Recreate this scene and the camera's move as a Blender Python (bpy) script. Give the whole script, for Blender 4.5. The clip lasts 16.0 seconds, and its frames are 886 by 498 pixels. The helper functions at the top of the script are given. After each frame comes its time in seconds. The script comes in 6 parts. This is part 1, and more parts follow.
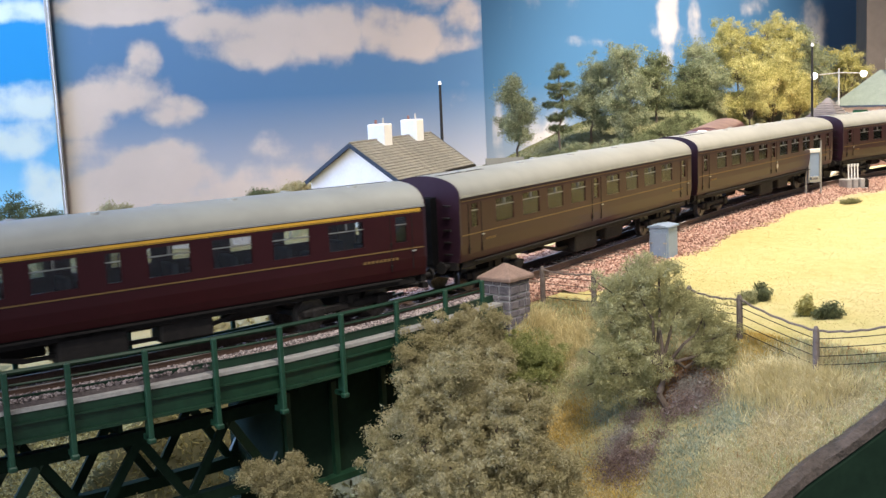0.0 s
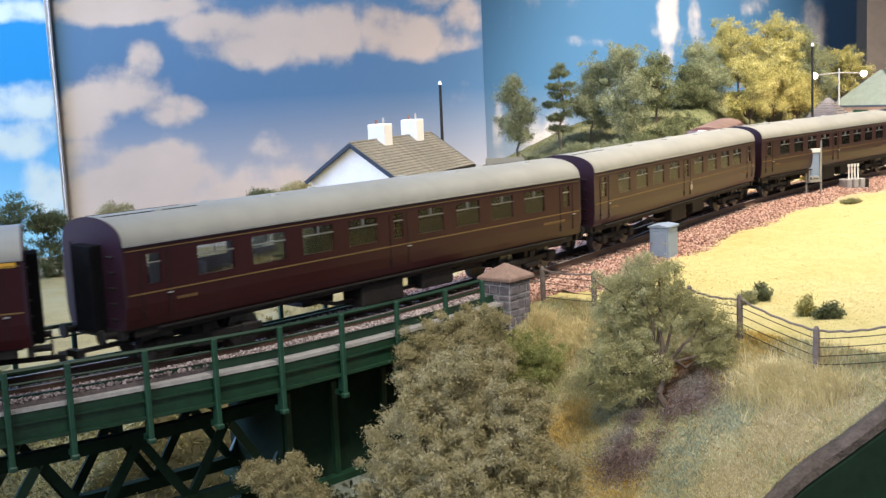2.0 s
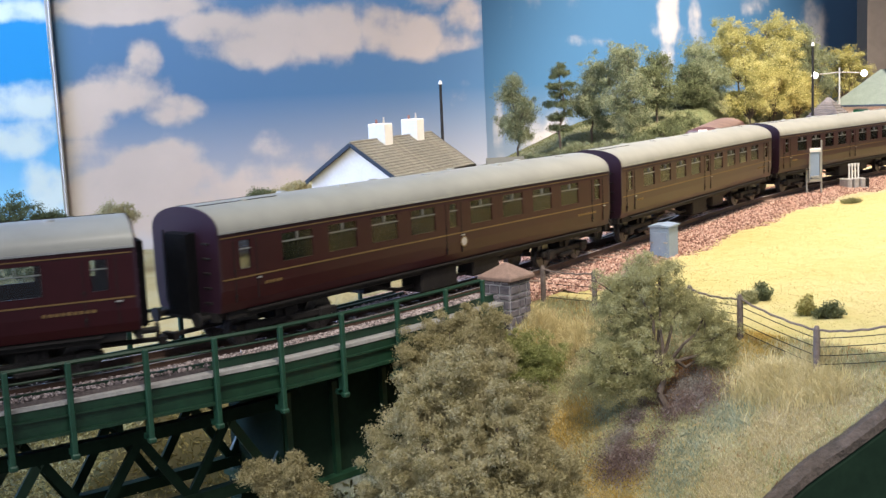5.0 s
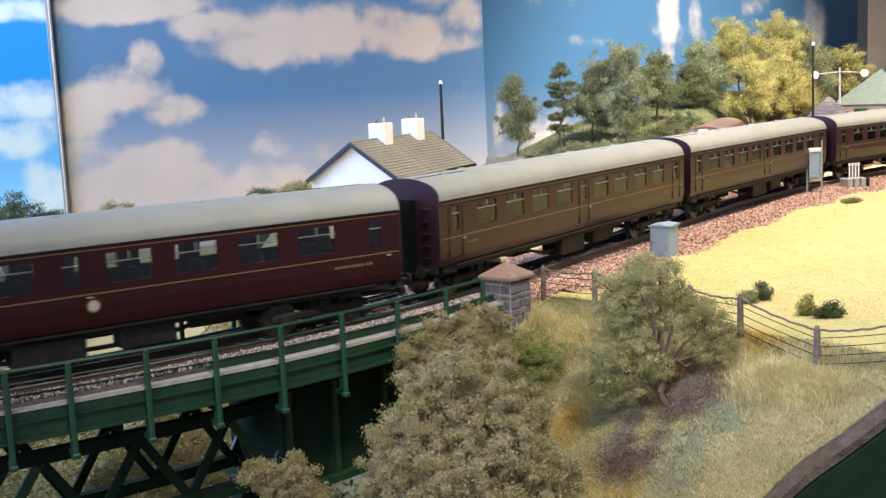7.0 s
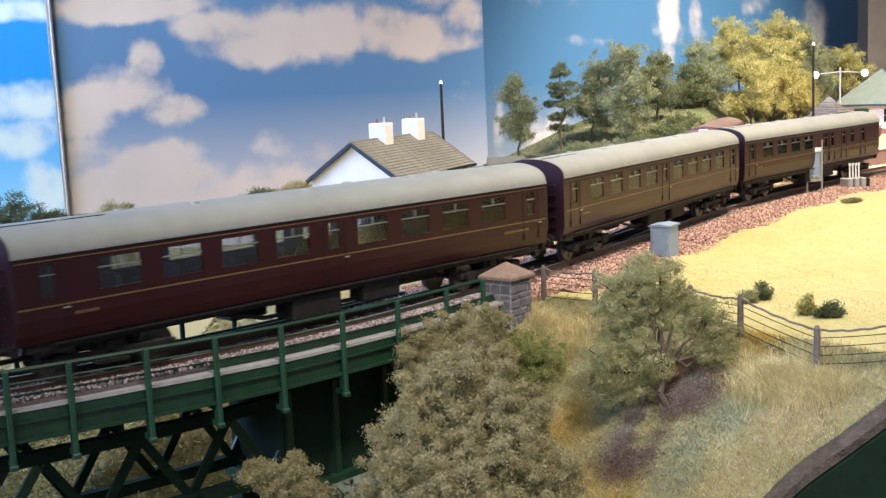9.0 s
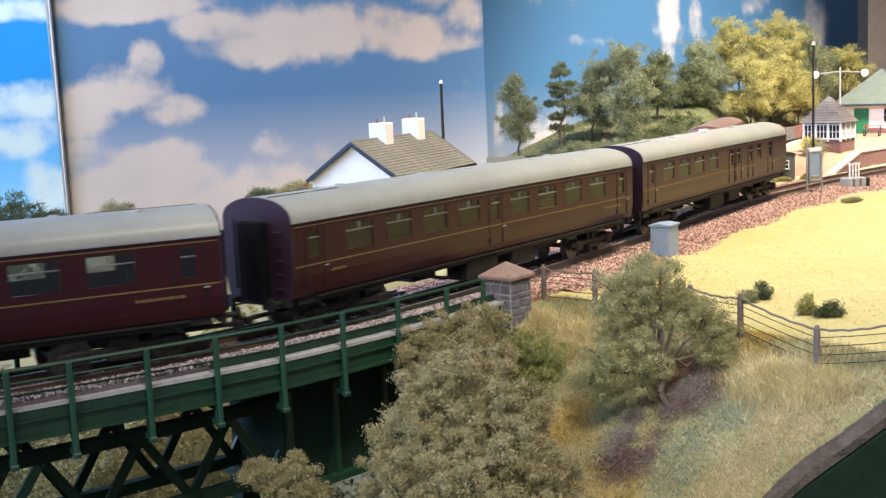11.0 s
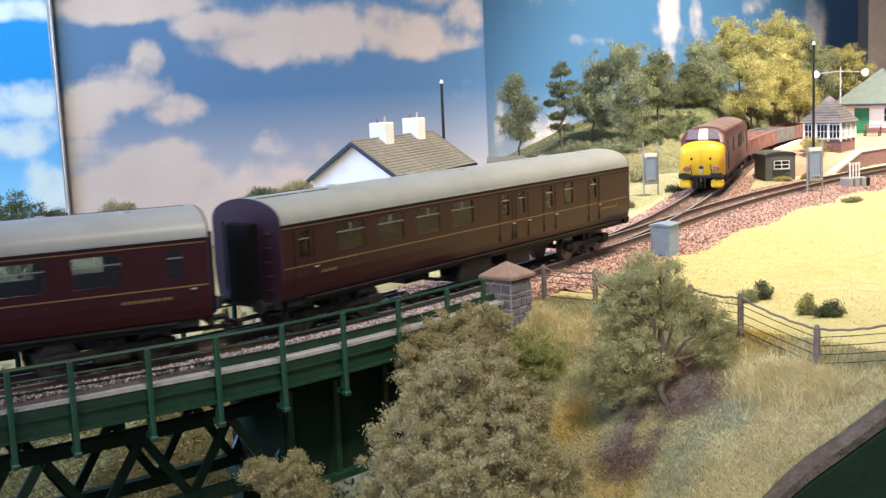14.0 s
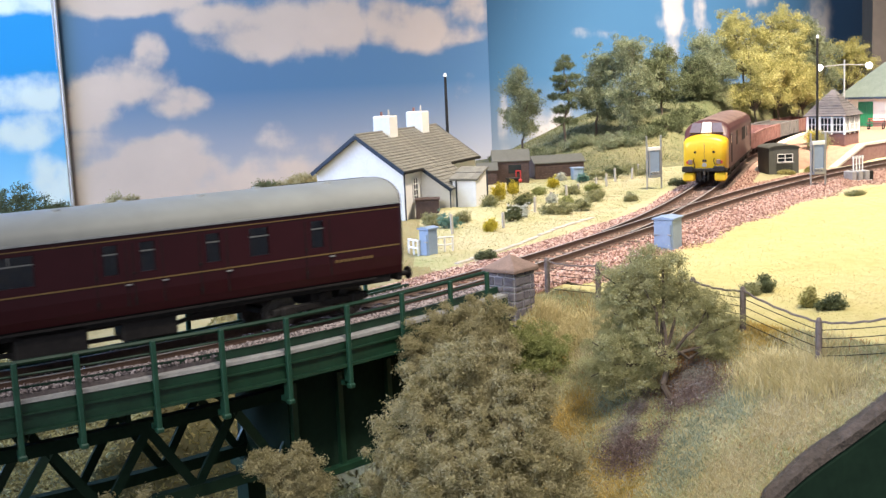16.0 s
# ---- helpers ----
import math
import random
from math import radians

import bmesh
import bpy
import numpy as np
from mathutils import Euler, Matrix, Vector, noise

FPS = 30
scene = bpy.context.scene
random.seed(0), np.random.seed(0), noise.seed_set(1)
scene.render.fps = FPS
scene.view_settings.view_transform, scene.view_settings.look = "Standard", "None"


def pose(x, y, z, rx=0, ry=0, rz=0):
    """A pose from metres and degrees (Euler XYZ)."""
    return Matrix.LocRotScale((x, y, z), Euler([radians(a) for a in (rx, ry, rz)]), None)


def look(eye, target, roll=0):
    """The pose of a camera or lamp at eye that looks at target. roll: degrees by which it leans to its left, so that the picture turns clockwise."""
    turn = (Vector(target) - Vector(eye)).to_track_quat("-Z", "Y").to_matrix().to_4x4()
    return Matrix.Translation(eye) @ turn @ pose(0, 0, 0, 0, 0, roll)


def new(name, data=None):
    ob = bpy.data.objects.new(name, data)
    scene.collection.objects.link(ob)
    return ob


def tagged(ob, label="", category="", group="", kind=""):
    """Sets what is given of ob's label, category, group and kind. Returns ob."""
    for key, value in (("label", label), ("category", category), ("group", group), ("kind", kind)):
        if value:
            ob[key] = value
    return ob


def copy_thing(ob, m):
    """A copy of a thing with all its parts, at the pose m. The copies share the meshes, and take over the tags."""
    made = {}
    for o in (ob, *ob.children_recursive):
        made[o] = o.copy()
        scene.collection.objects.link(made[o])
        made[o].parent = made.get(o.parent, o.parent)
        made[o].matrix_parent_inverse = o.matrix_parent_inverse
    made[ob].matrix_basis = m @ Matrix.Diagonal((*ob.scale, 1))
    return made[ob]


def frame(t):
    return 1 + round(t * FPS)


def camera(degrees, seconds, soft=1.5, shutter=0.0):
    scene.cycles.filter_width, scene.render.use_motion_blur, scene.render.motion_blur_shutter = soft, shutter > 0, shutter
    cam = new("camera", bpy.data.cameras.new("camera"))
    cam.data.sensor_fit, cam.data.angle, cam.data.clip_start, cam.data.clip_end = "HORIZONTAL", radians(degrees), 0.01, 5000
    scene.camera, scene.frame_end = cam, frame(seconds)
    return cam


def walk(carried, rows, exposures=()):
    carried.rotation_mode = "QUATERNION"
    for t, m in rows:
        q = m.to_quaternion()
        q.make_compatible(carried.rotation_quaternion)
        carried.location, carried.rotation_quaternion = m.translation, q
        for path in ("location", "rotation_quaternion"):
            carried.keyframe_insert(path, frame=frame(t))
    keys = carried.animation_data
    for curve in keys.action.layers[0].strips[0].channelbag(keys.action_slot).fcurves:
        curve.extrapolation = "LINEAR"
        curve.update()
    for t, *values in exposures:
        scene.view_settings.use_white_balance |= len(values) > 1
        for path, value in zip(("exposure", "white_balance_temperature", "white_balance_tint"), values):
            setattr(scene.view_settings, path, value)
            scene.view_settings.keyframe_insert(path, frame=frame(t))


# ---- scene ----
LENS, EYE = 42.382, Vector((0.0, 0.0, 0.0905))
PITCH, ROLL = -8.098, -2.541


def aim(yaw, pitch, back=0.0):
    """Camera pose: yaw to the left and pitch up in degrees, moved back by some metres."""
    a, b = radians(yaw), radians(pitch)
    ahead = Vector((-math.sin(a) * math.cos(b), math.cos(a) * math.cos(b), math.sin(b)))
    eye = EYE - ahead * back
    return look(eye, eye + ahead, ROLL)


cam = camera(LENS, 16.0, soft=1.4, shutter=0.5)
SWAY = [(0.0, 0.0, 0.0, 0.0), (4.0, 0.020, -0.014, 0.0), (6.5, 0.037, -0.037, 0.0), (9.0, 0.057, -0.042, 0.0003),
        (11.5, 0.062, -0.062, 0.0006), (14.0, 0.085, -0.071, 0.001), (14.5, 0.14, -0.08, 0.0014),
        (15.0, 0.184, -0.156, 0.002), (15.5, 0.24, -0.283, 0.0025), (16.0, 0.283, -0.411, 0.003)]
walk(cam, [(t, aim(a, PITCH + b, c)) for t, a, b, c in SWAY])

# ---- light: hall daylight from a window side, warm layout lamps above, added fills ----
scene.view_settings.exposure = 0.0
world = bpy.data.worlds.new("hall_light")
scene.world = world
world.use_nodes = True
world.node_tree.nodes["Background"].inputs[0].default_value = (0.74, 0.80, 1.0, 1)
world.node_tree.nodes["Background"].inputs[1].default_value = 0.30


def lamp(name, kind, at, to, power, colour, size, spread=None, blend=0.6):
    d = bpy.data.lights.new(name, kind)
    d.energy, d.color = power, colour
    if kind == "AREA":
        d.shape, d.size, d.size_y = "RECTANGLE", size[0], size[1]
    else:
        d.shadow_soft_size = size
        d.spot_size, d.spot_blend = radians(spread), blend
    ob = new(name, d)
    ob.matrix_world = look(at, to)
    return ob


lamp("layout_spotlight", "SPOT", (0.40, 0.66, 1.05), (0.26, 0.91, 0.0), 118.0, (1.0, 0.855, 0.70), 0.05, 60, 0.9)
lamp("front_spotlight", "SPOT", (0.26, -0.05, 0.95), (0.10, 0.38, -0.03), 58.0, (1.0, 0.91, 0.79), 0.06, 30, 1.0)
# added fill with no known fitting, brightens the wood and the sky behind
lamp("wood_spotlight", "SPOT", (0.62, 0.78, 0.80), (0.42, 1.38, 0.07), 168.0, (1.0, 0.90, 0.74), 0.05, 48, 0.9)
lamp("hall_window_light", "AREA", (-1.9, 0.25, 0.75), (0.0, 0.6, 0.0), 58.0, (0.40, 0.55, 1.0), (0.9, 0.9))
lamp("hall_daylight", "AREA", (-0.95, -1.5, 1.15), (0.05, 0.6, 0.0), 32.0, (0.92, 0.94, 1.0), (1.4, 0.9))
# unseen fill added to lift the left sky board
lamp("backdrop_tube_light", "AREA", (-0.75, 0.65, 0.75), (-0.8, 1.15, 0.1), 8.5, (0.78, 0.93, 1.0), (0.5, 0.1))


# ---- materials ----
def paint(name, cols, scale=300.0, rough=0.6, bump=0.0, metal=0.0, fine=4.0, spread=0.5, island=0.0, gloss=0.5, glow=0.0, thin=0.0):
    """Noise between two or three colours at two scales, with relief of its own; island: tone change from piece to piece."""
    m = bpy.data.materials.new(name)
    m.use_nodes = True
    nt = m.node_tree
    n, l = nt.nodes, nt.links
    b = n["Principled BSDF"]
    tc = n.new("ShaderNodeTexCoord")
    big, small = n.new("ShaderNodeTexNoise"), n.new("ShaderNodeTexNoise")
    big.inputs["Scale"].default_value, big.inputs["Detail"].default_value = scale, 4.0
    small.inputs["Scale"].default_value, small.inputs["Detail"].default_value = scale * fine, 3.0
    for t in (big, small):
        l.new(tc.outputs["Object"], t.inputs["Vector"])
    mix = n.new("ShaderNodeMath")
    mix.operation = "MULTIPLY_ADD"
    l.new(small.outputs["Fac"], mix.inputs[0])
    mix.inputs[1].default_value = 0.5
    half = n.new("ShaderNodeMath")
    half.operation = "MULTIPLY_ADD"
    l.new(big.outputs["Fac"], half.inputs[0])
    half.inputs[1].default_value, half.inputs[2].default_value = 0.75, -0.125
    l.new(half.outputs[0], mix.inputs[2])
    fac = mix.outputs[0]
    if island:
        geo, add = n.new("ShaderNodeNewGeometry"), n.new("ShaderNodeMath")
        add.operation = "MULTIPLY_ADD"
        l.new(geo.outputs["Random Per Island"], add.inputs[0])
        add.inputs[1].default_value = island
        off = n.new("ShaderNodeMath")
        off.operation = "SUBTRACT"
        l.new(fac, off.inputs[0])
        off.inputs[1].default_value = island / 2
        l.new(off.outputs[0], add.inputs[2])
        fac = add.outputs[0]
    ramp = n.new("ShaderNodeValToRGB")
    e = ramp.color_ramp.elements
    e[0].position, e[1].position = 0.5 - spread / 2, 0.5 + spread / 2
    e[0].color, e[1].color = (*cols[0], 1), (*cols[-1], 1)
    for i, c in enumerate(cols[1:-1]):
        x = e.new(0.5 - spread / 2 + spread * (i + 1) / (len(cols) - 1))
        x.color = (*c, 1)
    l.new(fac, ramp.inputs[0])
    l.new(ramp.outputs[0], b.inputs["Base Color"])
    b.inputs["Roughness"].default_value, b.inputs["Metallic"].default_value = rough, metal
    b.inputs["Specular IOR Level"].default_value = gloss
    if bump:
        bm = n.new("ShaderNodeBump")
        bm.inputs["Strength"].default_value, bm.inputs["Distance"].default_value = 0.6, bump
        l.new(mix.outputs[0], bm.inputs["Height"])
        l.new(bm.outputs[0], b.inputs["Normal"])
    if thin:
        tr, mx = n.new("ShaderNodeBsdfTranslucent"), n.new("ShaderNodeMixShader")
        l.new(ramp.outputs[0], tr.inputs[0])
        mx.inputs[0].default_value = thin
        l.new(b.outputs[0], mx.inputs[1])
        l.new(tr.outputs[0], mx.inputs[2])
        l.new(mx.outputs[0], n["Material Output"].inputs[0])
    if glow:
        l.new(ramp.outputs[0], b.inputs["Emission Color"])
        b.inputs["Emission Strength"].default_value = glow
    return m


def two(c, k=0.75):
    return [tuple(v * k for v in c), c]


MAROON = paint("maroon_paint", two((0.035, 0.0064, 0.0086), 0.8), 60, 0.30, gloss=0.32)
# weathered loco maroon, lightened in colour for the strong light on it
LOCOMAROON = paint("weathered_lit_loco_maroon", [(0.055, 0.016, 0.020), (0.115, 0.042, 0.038)], 60, 0.45, 0.0001)
LOCOROOF = paint("weathered_loco_roof", [(0.14, 0.085, 0.07), (0.27, 0.18, 0.15)], 60, 0.7, 0.0002)
ROOF = paint("coach_roof_grey", [(0.295, 0.298, 0.27), (0.37, 0.372, 0.335)], 25, 0.42, 0.0)
LINING = paint("yellow_lining", two((0.19, 0.115, 0.038)), 100, 0.5)
BAND = paint("first_class_yellow", two((0.75, 0.42, 0.05), 0.85), 100, 0.5)
BLACK = paint("underframe_black", [(0.008, 0.007, 0.007), (0.022, 0.019, 0.017)], 200, 0.65, 0.0002, gloss=0.3)
WHEEL = paint("wheel_steel", [(0.05, 0.045, 0.04), (0.16, 0.15, 0.14)], 300, 0.4, metal=0.7)
ALU = paint("window_bar_grey", two((0.42, 0.42, 0.41)), 200, 0.35, metal=0.4)
STRIP = paint("joint_strip_white", two((0.62, 0.60, 0.62)), 60, 0.5)
# dark maroon ends, the cold side light's purple cast mixed into the colour
COACHEND = paint("coach_end_blue_lit", two((0.031, 0.013, 0.022), 0.8), 60, 0.35, gloss=0.4)
# pale lilac reflection on the loco windscreens, painted as their base colour
SCREEN = paint("windscreen_reflection_tone", two((0.17, 0.145, 0.17)), 100, 0.15)
VENTBAR = paint("ventilator_grey", two((0.27, 0.27, 0.26)), 200, 0.4, metal=0.3)
SEAT = paint("seat_moquette", [(0.05, 0.06, 0.09), (0.12, 0.10, 0.10)], 300, 0.9)
WOODPANEL = paint("interior_panel", [(0.20, 0.13, 0.07), (0.30, 0.20, 0.11)], 200, 0.6)
RAIL = paint("rusty_rail", [(0.055, 0.032, 0.023), (0.115, 0.07, 0.05)], 400, 0.5, 0.0001)
RAILTOP = paint("rail_steel", [(0.30, 0.27, 0.25), (0.5, 0.47, 0.45)], 400, 0.5, metal=0.5)
SLEEPER = paint("sleeper_brown", [(0.085, 0.058, 0.045), (0.20, 0.14, 0.11)], 300, 0.8, 0.0002)
BALLAST = paint("ballast_stone", [(0.17, 0.085, 0.065), (0.42, 0.235, 0.175), (0.60, 0.43, 0.345)], 500, 0.85, 0.0003, island=0.9)
BALLASTGREY = paint("bridge_ballast_stone", [(0.11, 0.09, 0.09), (0.27, 0.215, 0.205), (0.46, 0.385, 0.37)], 500, 0.85, 0.0003, island=0.9)
BALLASTBED = paint("ballast_bed", [(0.22, 0.12, 0.09), (0.47, 0.29, 0.22)], 900, 0.95, 0.0006)
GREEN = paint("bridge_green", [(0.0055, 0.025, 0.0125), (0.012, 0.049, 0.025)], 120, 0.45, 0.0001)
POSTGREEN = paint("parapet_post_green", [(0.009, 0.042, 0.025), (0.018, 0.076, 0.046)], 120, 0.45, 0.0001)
DECKBED = paint("deck_ballast_bed", [(0.07, 0.058, 0.057), (0.17, 0.14, 0.135)], 900, 0.95, 0.0005)
# front board paint; under the bridge it also carries the shade in its colour
DARKGREEN = paint("dark_green_paint_and_shade", [(0.006, 0.017, 0.010), (0.011, 0.028, 0.016)], 100, 0.75, gloss=0.15)
DECK = paint("walkway_concrete", [(0.27, 0.265, 0.255), (0.43, 0.415, 0.40)], 300, 0.8, 0.0002)
EARTH = paint("bank_earth", [(0.17, 0.15, 0.07), (0.27, 0.22, 0.10), (0.28, 0.27, 0.17)], 30, 0.95, 0.002, fine=16)
FIELD = paint("field_turf", [(0.35, 0.325, 0.115), (0.44, 0.38, 0.16), (0.50, 0.42, 0.205)], 9, 0.95, 0.0003, fine=20)
GARDENTURF = paint("garden_turf", [(0.29, 0.31, 0.14), (0.41, 0.375, 0.21), (0.49, 0.43, 0.28)], 14, 0.95, 0.0004, fine=20)
WHITE = paint("white_render", two((0.80, 0.79, 0.76), 0.9), 120, 0.8, 0.0002)
SLATE = paint("slate_roof", [(0.135, 0.13, 0.11), (0.215, 0.205, 0.17)], 250, 0.7, 0.0002, island=0.3)
DARKBLUE = paint("dark_blue_trim", two((0.02, 0.035, 0.06)), 200, 0.5)
BLUEBOX = paint("cabinet_blue_grey", two((0.26, 0.34, 0.46), 0.85), 150, 0.5)
WOOD = paint("brown_shed_boards", [(0.045, 0.028, 0.025), (0.085, 0.052, 0.045)], 300, 0.75, 0.0002)
POST = paint("weathered_post", [(0.09, 0.07, 0.06), (0.18, 0.145, 0.13)], 500, 0.85, 0.0003)
STONE = paint("pier_stone", [(0.075, 0.068, 0.08), (0.14, 0.125, 0.14), (0.20, 0.18, 0.19)], 300, 0.85, 0.0006, island=0.3)
CAPSTONE = paint("cap_stone", [(0.17, 0.115, 0.095), (0.27, 0.185, 0.15)], 250, 0.8, 0.0003)
MORTAR = paint("pale_mortar", two((0.42, 0.41, 0.42)), 400, 0.9, 0.0002)
YELLOW = paint("warning_yellow", two((0.80, 0.50, 0.02), 0.9), 120, 0.4)
GREYGREEN = paint("hut_grey", two((0.10, 0.10, 0.085)), 200, 0.7)
PLATFORM = paint("platform_surface", [(0.30, 0.165, 0.105), (0.42, 0.245, 0.165)], 150, 0.9, 0.0002)
EDGE = paint("platform_edging", two((0.50, 0.46, 0.40)), 200, 0.8)
BRICK = paint("platform_brick", [(0.12, 0.06, 0.055), (0.20, 0.11, 0.10)], 300, 0.85, 0.0003)
GREENROOF = paint("station_roof_green", [(0.085, 0.105, 0.09), (0.125, 0.145, 0.125)], 150, 0.7)
DOORGREEN = paint("green_door", two((0.01, 0.16, 0.07)), 150, 0.5)
WAGON = paint("wagon_rust_red", [(0.13, 0.055, 0.045), (0.25, 0.12, 0.10)], 200, 0.75, 0.0002)
WAGONGREY = paint("wagon_grey", [(0.10, 0.09, 0.085), (0.17, 0.15, 0.14)], 200, 0.75, 0.0002)
RED = paint("red_paint", two((0.5, 0.03, 0.03)), 200, 0.5)
GOLD = paint("flower_yellow", two((0.62, 0.52, 0.06)), 300, 0.8, thin=0.3)
WALLBROWN = paint("brown_end_board", [(0.068, 0.052, 0.044), (0.090, 0.072, 0.060)], 30, 0.7)
HALL = paint("hall_wall", two((0.35, 0.33, 0.30)), 3, 0.9)
LEAF_OLIVE = paint("olive_foliage", [(0.25, 0.22, 0.105), (0.395, 0.35, 0.195), (0.50, 0.45, 0.285)], 150, 0.95, island=0.17, gloss=0.05, thin=0.4)
LEAF_GREEN = paint("grey_green_foliage", [(0.20, 0.205, 0.10), (0.32, 0.32, 0.17), (0.43, 0.415, 0.24)], 150, 0.95, island=0.17, gloss=0.05, thin=0.4)
LEAF_DARK = paint("dark_foliage", [(0.07, 0.08, 0.045), (0.13, 0.15, 0.08), (0.20, 0.21, 0.11)], 40, 0.95, island=0.4, gloss=0.05, thin=0.35)
LEAF_YELLOW = paint("yellow_green_foliage", [(0.17, 0.16, 0.05), (0.40, 0.365, 0.14), (0.64, 0.59, 0.28)], 70, 0.95, island=0.3, gloss=0.05, thin=0.45)
LEAF_SAGE = paint("sage_foliage", [(0.27, 0.265, 0.13), (0.42, 0.405, 0.21), (0.54, 0.51, 0.30)], 150, 0.95, island=0.18, gloss=0.05, thin=0.45)
LEAF_WOOD = paint("wood_foliage", [(0.10, 0.12, 0.07), (0.215, 0.235, 0.14), (0.36, 0.37, 0.23)], 60, 0.95, island=0.25, gloss=0.05, thin=0.4)
LEAF_WHITE = paint("white_blossom", [(0.40, 0.42, 0.34), (0.70, 0.70, 0.64)], 300, 0.9, island=0.5, gloss=0.05, thin=0.3)
LEAF_TEAL = paint("blue_green_foliage", [(0.10, 0.20, 0.16), (0.20, 0.33, 0.27)], 200, 0.9, island=0.3, gloss=0.05, thin=0.3)
LEAF_FRESH = paint("fresh_green_foliage", [(0.19, 0.22, 0.08), (0.31, 0.33, 0.13), (0.45, 0.45, 0.22)], 120, 0.95, island=0.2, gloss=0.05, thin=0.4)
GANGWAY = paint("gangway_black", [(0.004, 0.004, 0.005), (0.009, 0.009, 0.010)], 200, 0.8, gloss=0.1)
BARK = paint("twig_bark", [(0.05, 0.035, 0.025), (0.12, 0.09, 0.07)], 400, 0.9, 0.0003)
GRASS_FIELD = paint("field_grass", [(0.34, 0.325, 0.115), (0.45, 0.385, 0.17), (0.54, 0.445, 0.23)], 12, 0.9, island=0.2, gloss=0.1, thin=0.35)
GRASS_GARDEN = paint("garden_grass", [(0.28, 0.31, 0.13), (0.41, 0.385, 0.21), (0.50, 0.45, 0.29)], 14, 0.9, island=0.15, gloss=0.1, thin=0.35)
GRASS_HILL = paint("hillside_grass", [(0.055, 0.072, 0.030), (0.11, 0.115, 0.048), (0.19, 0.17, 0.08)], 12, 0.9, island=0.25, gloss=0.1, thin=0.3)
HILL = paint("hillside_turf", [(0.065, 0.08, 0.033), (0.125, 0.12, 0.055), (0.18, 0.155, 0.078)], 12, 0.95, 0.002, fine=14)
DARKSLATE = paint("shelter_slate", [(0.065, 0.058, 0.062), (0.115, 0.10, 0.10)], 200, 0.75, 0.0002)
SCRUB = paint("gorge_scrub", [(0.10, 0.085, 0.04), (0.30, 0.26, 0.11), (0.50, 0.44, 0.21)], 70, 0.95, island=0.4, gloss=0.05, thin=0.2)
GRASS_STRAW = paint("tall_straw", [(0.53, 0.455, 0.235), (0.74, 0.65, 0.39)], 60, 0.9, island=0.4, gloss=0.1, thin=0.35)
GRASS_OCHRE = paint("ochre_grass", [(0.34, 0.27, 0.08), (0.55, 0.38, 0.10), (0.66, 0.52, 0.22)], 40, 0.9, island=0.3, gloss=0.1, thin=0.3)
GRASS_TEAL = paint("blue_green_grass", [(0.17, 0.21, 0.16), (0.29, 0.34, 0.26), (0.44, 0.46, 0.36)], 40, 0.9, island=0.3, gloss=0.1, thin=0.3)
GRASS_RUST = paint("rusty_bracken", [(0.24, 0.12, 0.05), (0.42, 0.22, 0.09), (0.52, 0.36, 0.17)], 40, 0.9, island=0.3, gloss=0.1, thin=0.3)
GRASS_BANK = paint("bank_grass", [(0.30, 0.34, 0.19), (0.44, 0.44, 0.25), (0.56, 0.53, 0.36)], 15, 0.9, island=0.2, gloss=0.1, thin=0.3)
GRASS_PALE = paint("pale_straw_grass", [(0.42, 0.37, 0.22), (0.62, 0.55, 0.39)], 40, 0.9, island=0.4, gloss=0.1, thin=0.3)
HEATHER = paint("purple_heather", [(0.17, 0.115, 0.10), (0.25, 0.19, 0.17), (0.30, 0.29, 0.26)], 60, 0.95, island=0.25, gloss=0.05, thin=0.3)
ROCK = paint("edge_plaster", [(0.03, 0.025, 0.02), (0.09, 0.07, 0.06)], 200, 0.95, 0.002)
LAMPGLOW = paint("lamp_glow", two((0.95, 0.97, 1.0), 0.97), 10, 0.5, glow=4.0)


def glass(name, tint=(0.9, 0.92, 0.93)):
    m = bpy.data.materials.new(name)
    m.use_nodes = True
    n, l = m.node_tree.nodes, m.node_tree.links
    n.remove(n["Principled BSDF"])
    clear, shiny, mix, fr = (n.new(k) for k in ("ShaderNodeBsdfTransparent", "ShaderNodeBsdfGlossy", "ShaderNodeMixShader", "ShaderNodeFresnel"))
    clear.inputs[0].default_value = (*tint, 1)
    shiny.inputs["Roughness"].default_value = 0.06
    fr.inputs[0].default_value = 1.5
    l.new(fr.outputs[0], mix.inputs[0])
    l.new(clear.outputs[0], mix.inputs[1])
    l.new(shiny.outputs[0], mix.inputs[2])
    l.new(mix.outputs[0], n["Material Output"].inputs[0])
    return m


GLASS = glass("coach_window_glass", (0.86, 0.88, 0.88))
DARKGLASS = paint("dark_window", two((0.02, 0.025, 0.03)), 100, 0.1)


# ---- mesh helpers ----
def box(bm, x0, x1, y0, y1, z0, z1, m=None, bev=0.0):
    vs = bmesh.ops.create_cube(bm, size=1.0)["verts"]
    for v in vs:
        v.co = Vector((x0 + (x1 - x0) * (v.co.x + 0.5), y0 + (y1 - y0) * (v.co.y + 0.5), z0 + (z1 - z0) * (v.co.z + 0.5)))
    if bev:
        es = list({e for v in vs for e in v.link_edges})
        vs = list({v for f in bmesh.ops.bevel(bm, geom=es, offset=bev, segments=1, affect="EDGES")["faces"] for v in f.verts} | {v for v in vs if v.is_valid})
    if m:
        bmesh.ops.transform(bm, matrix=m, verts=vs)
    return vs


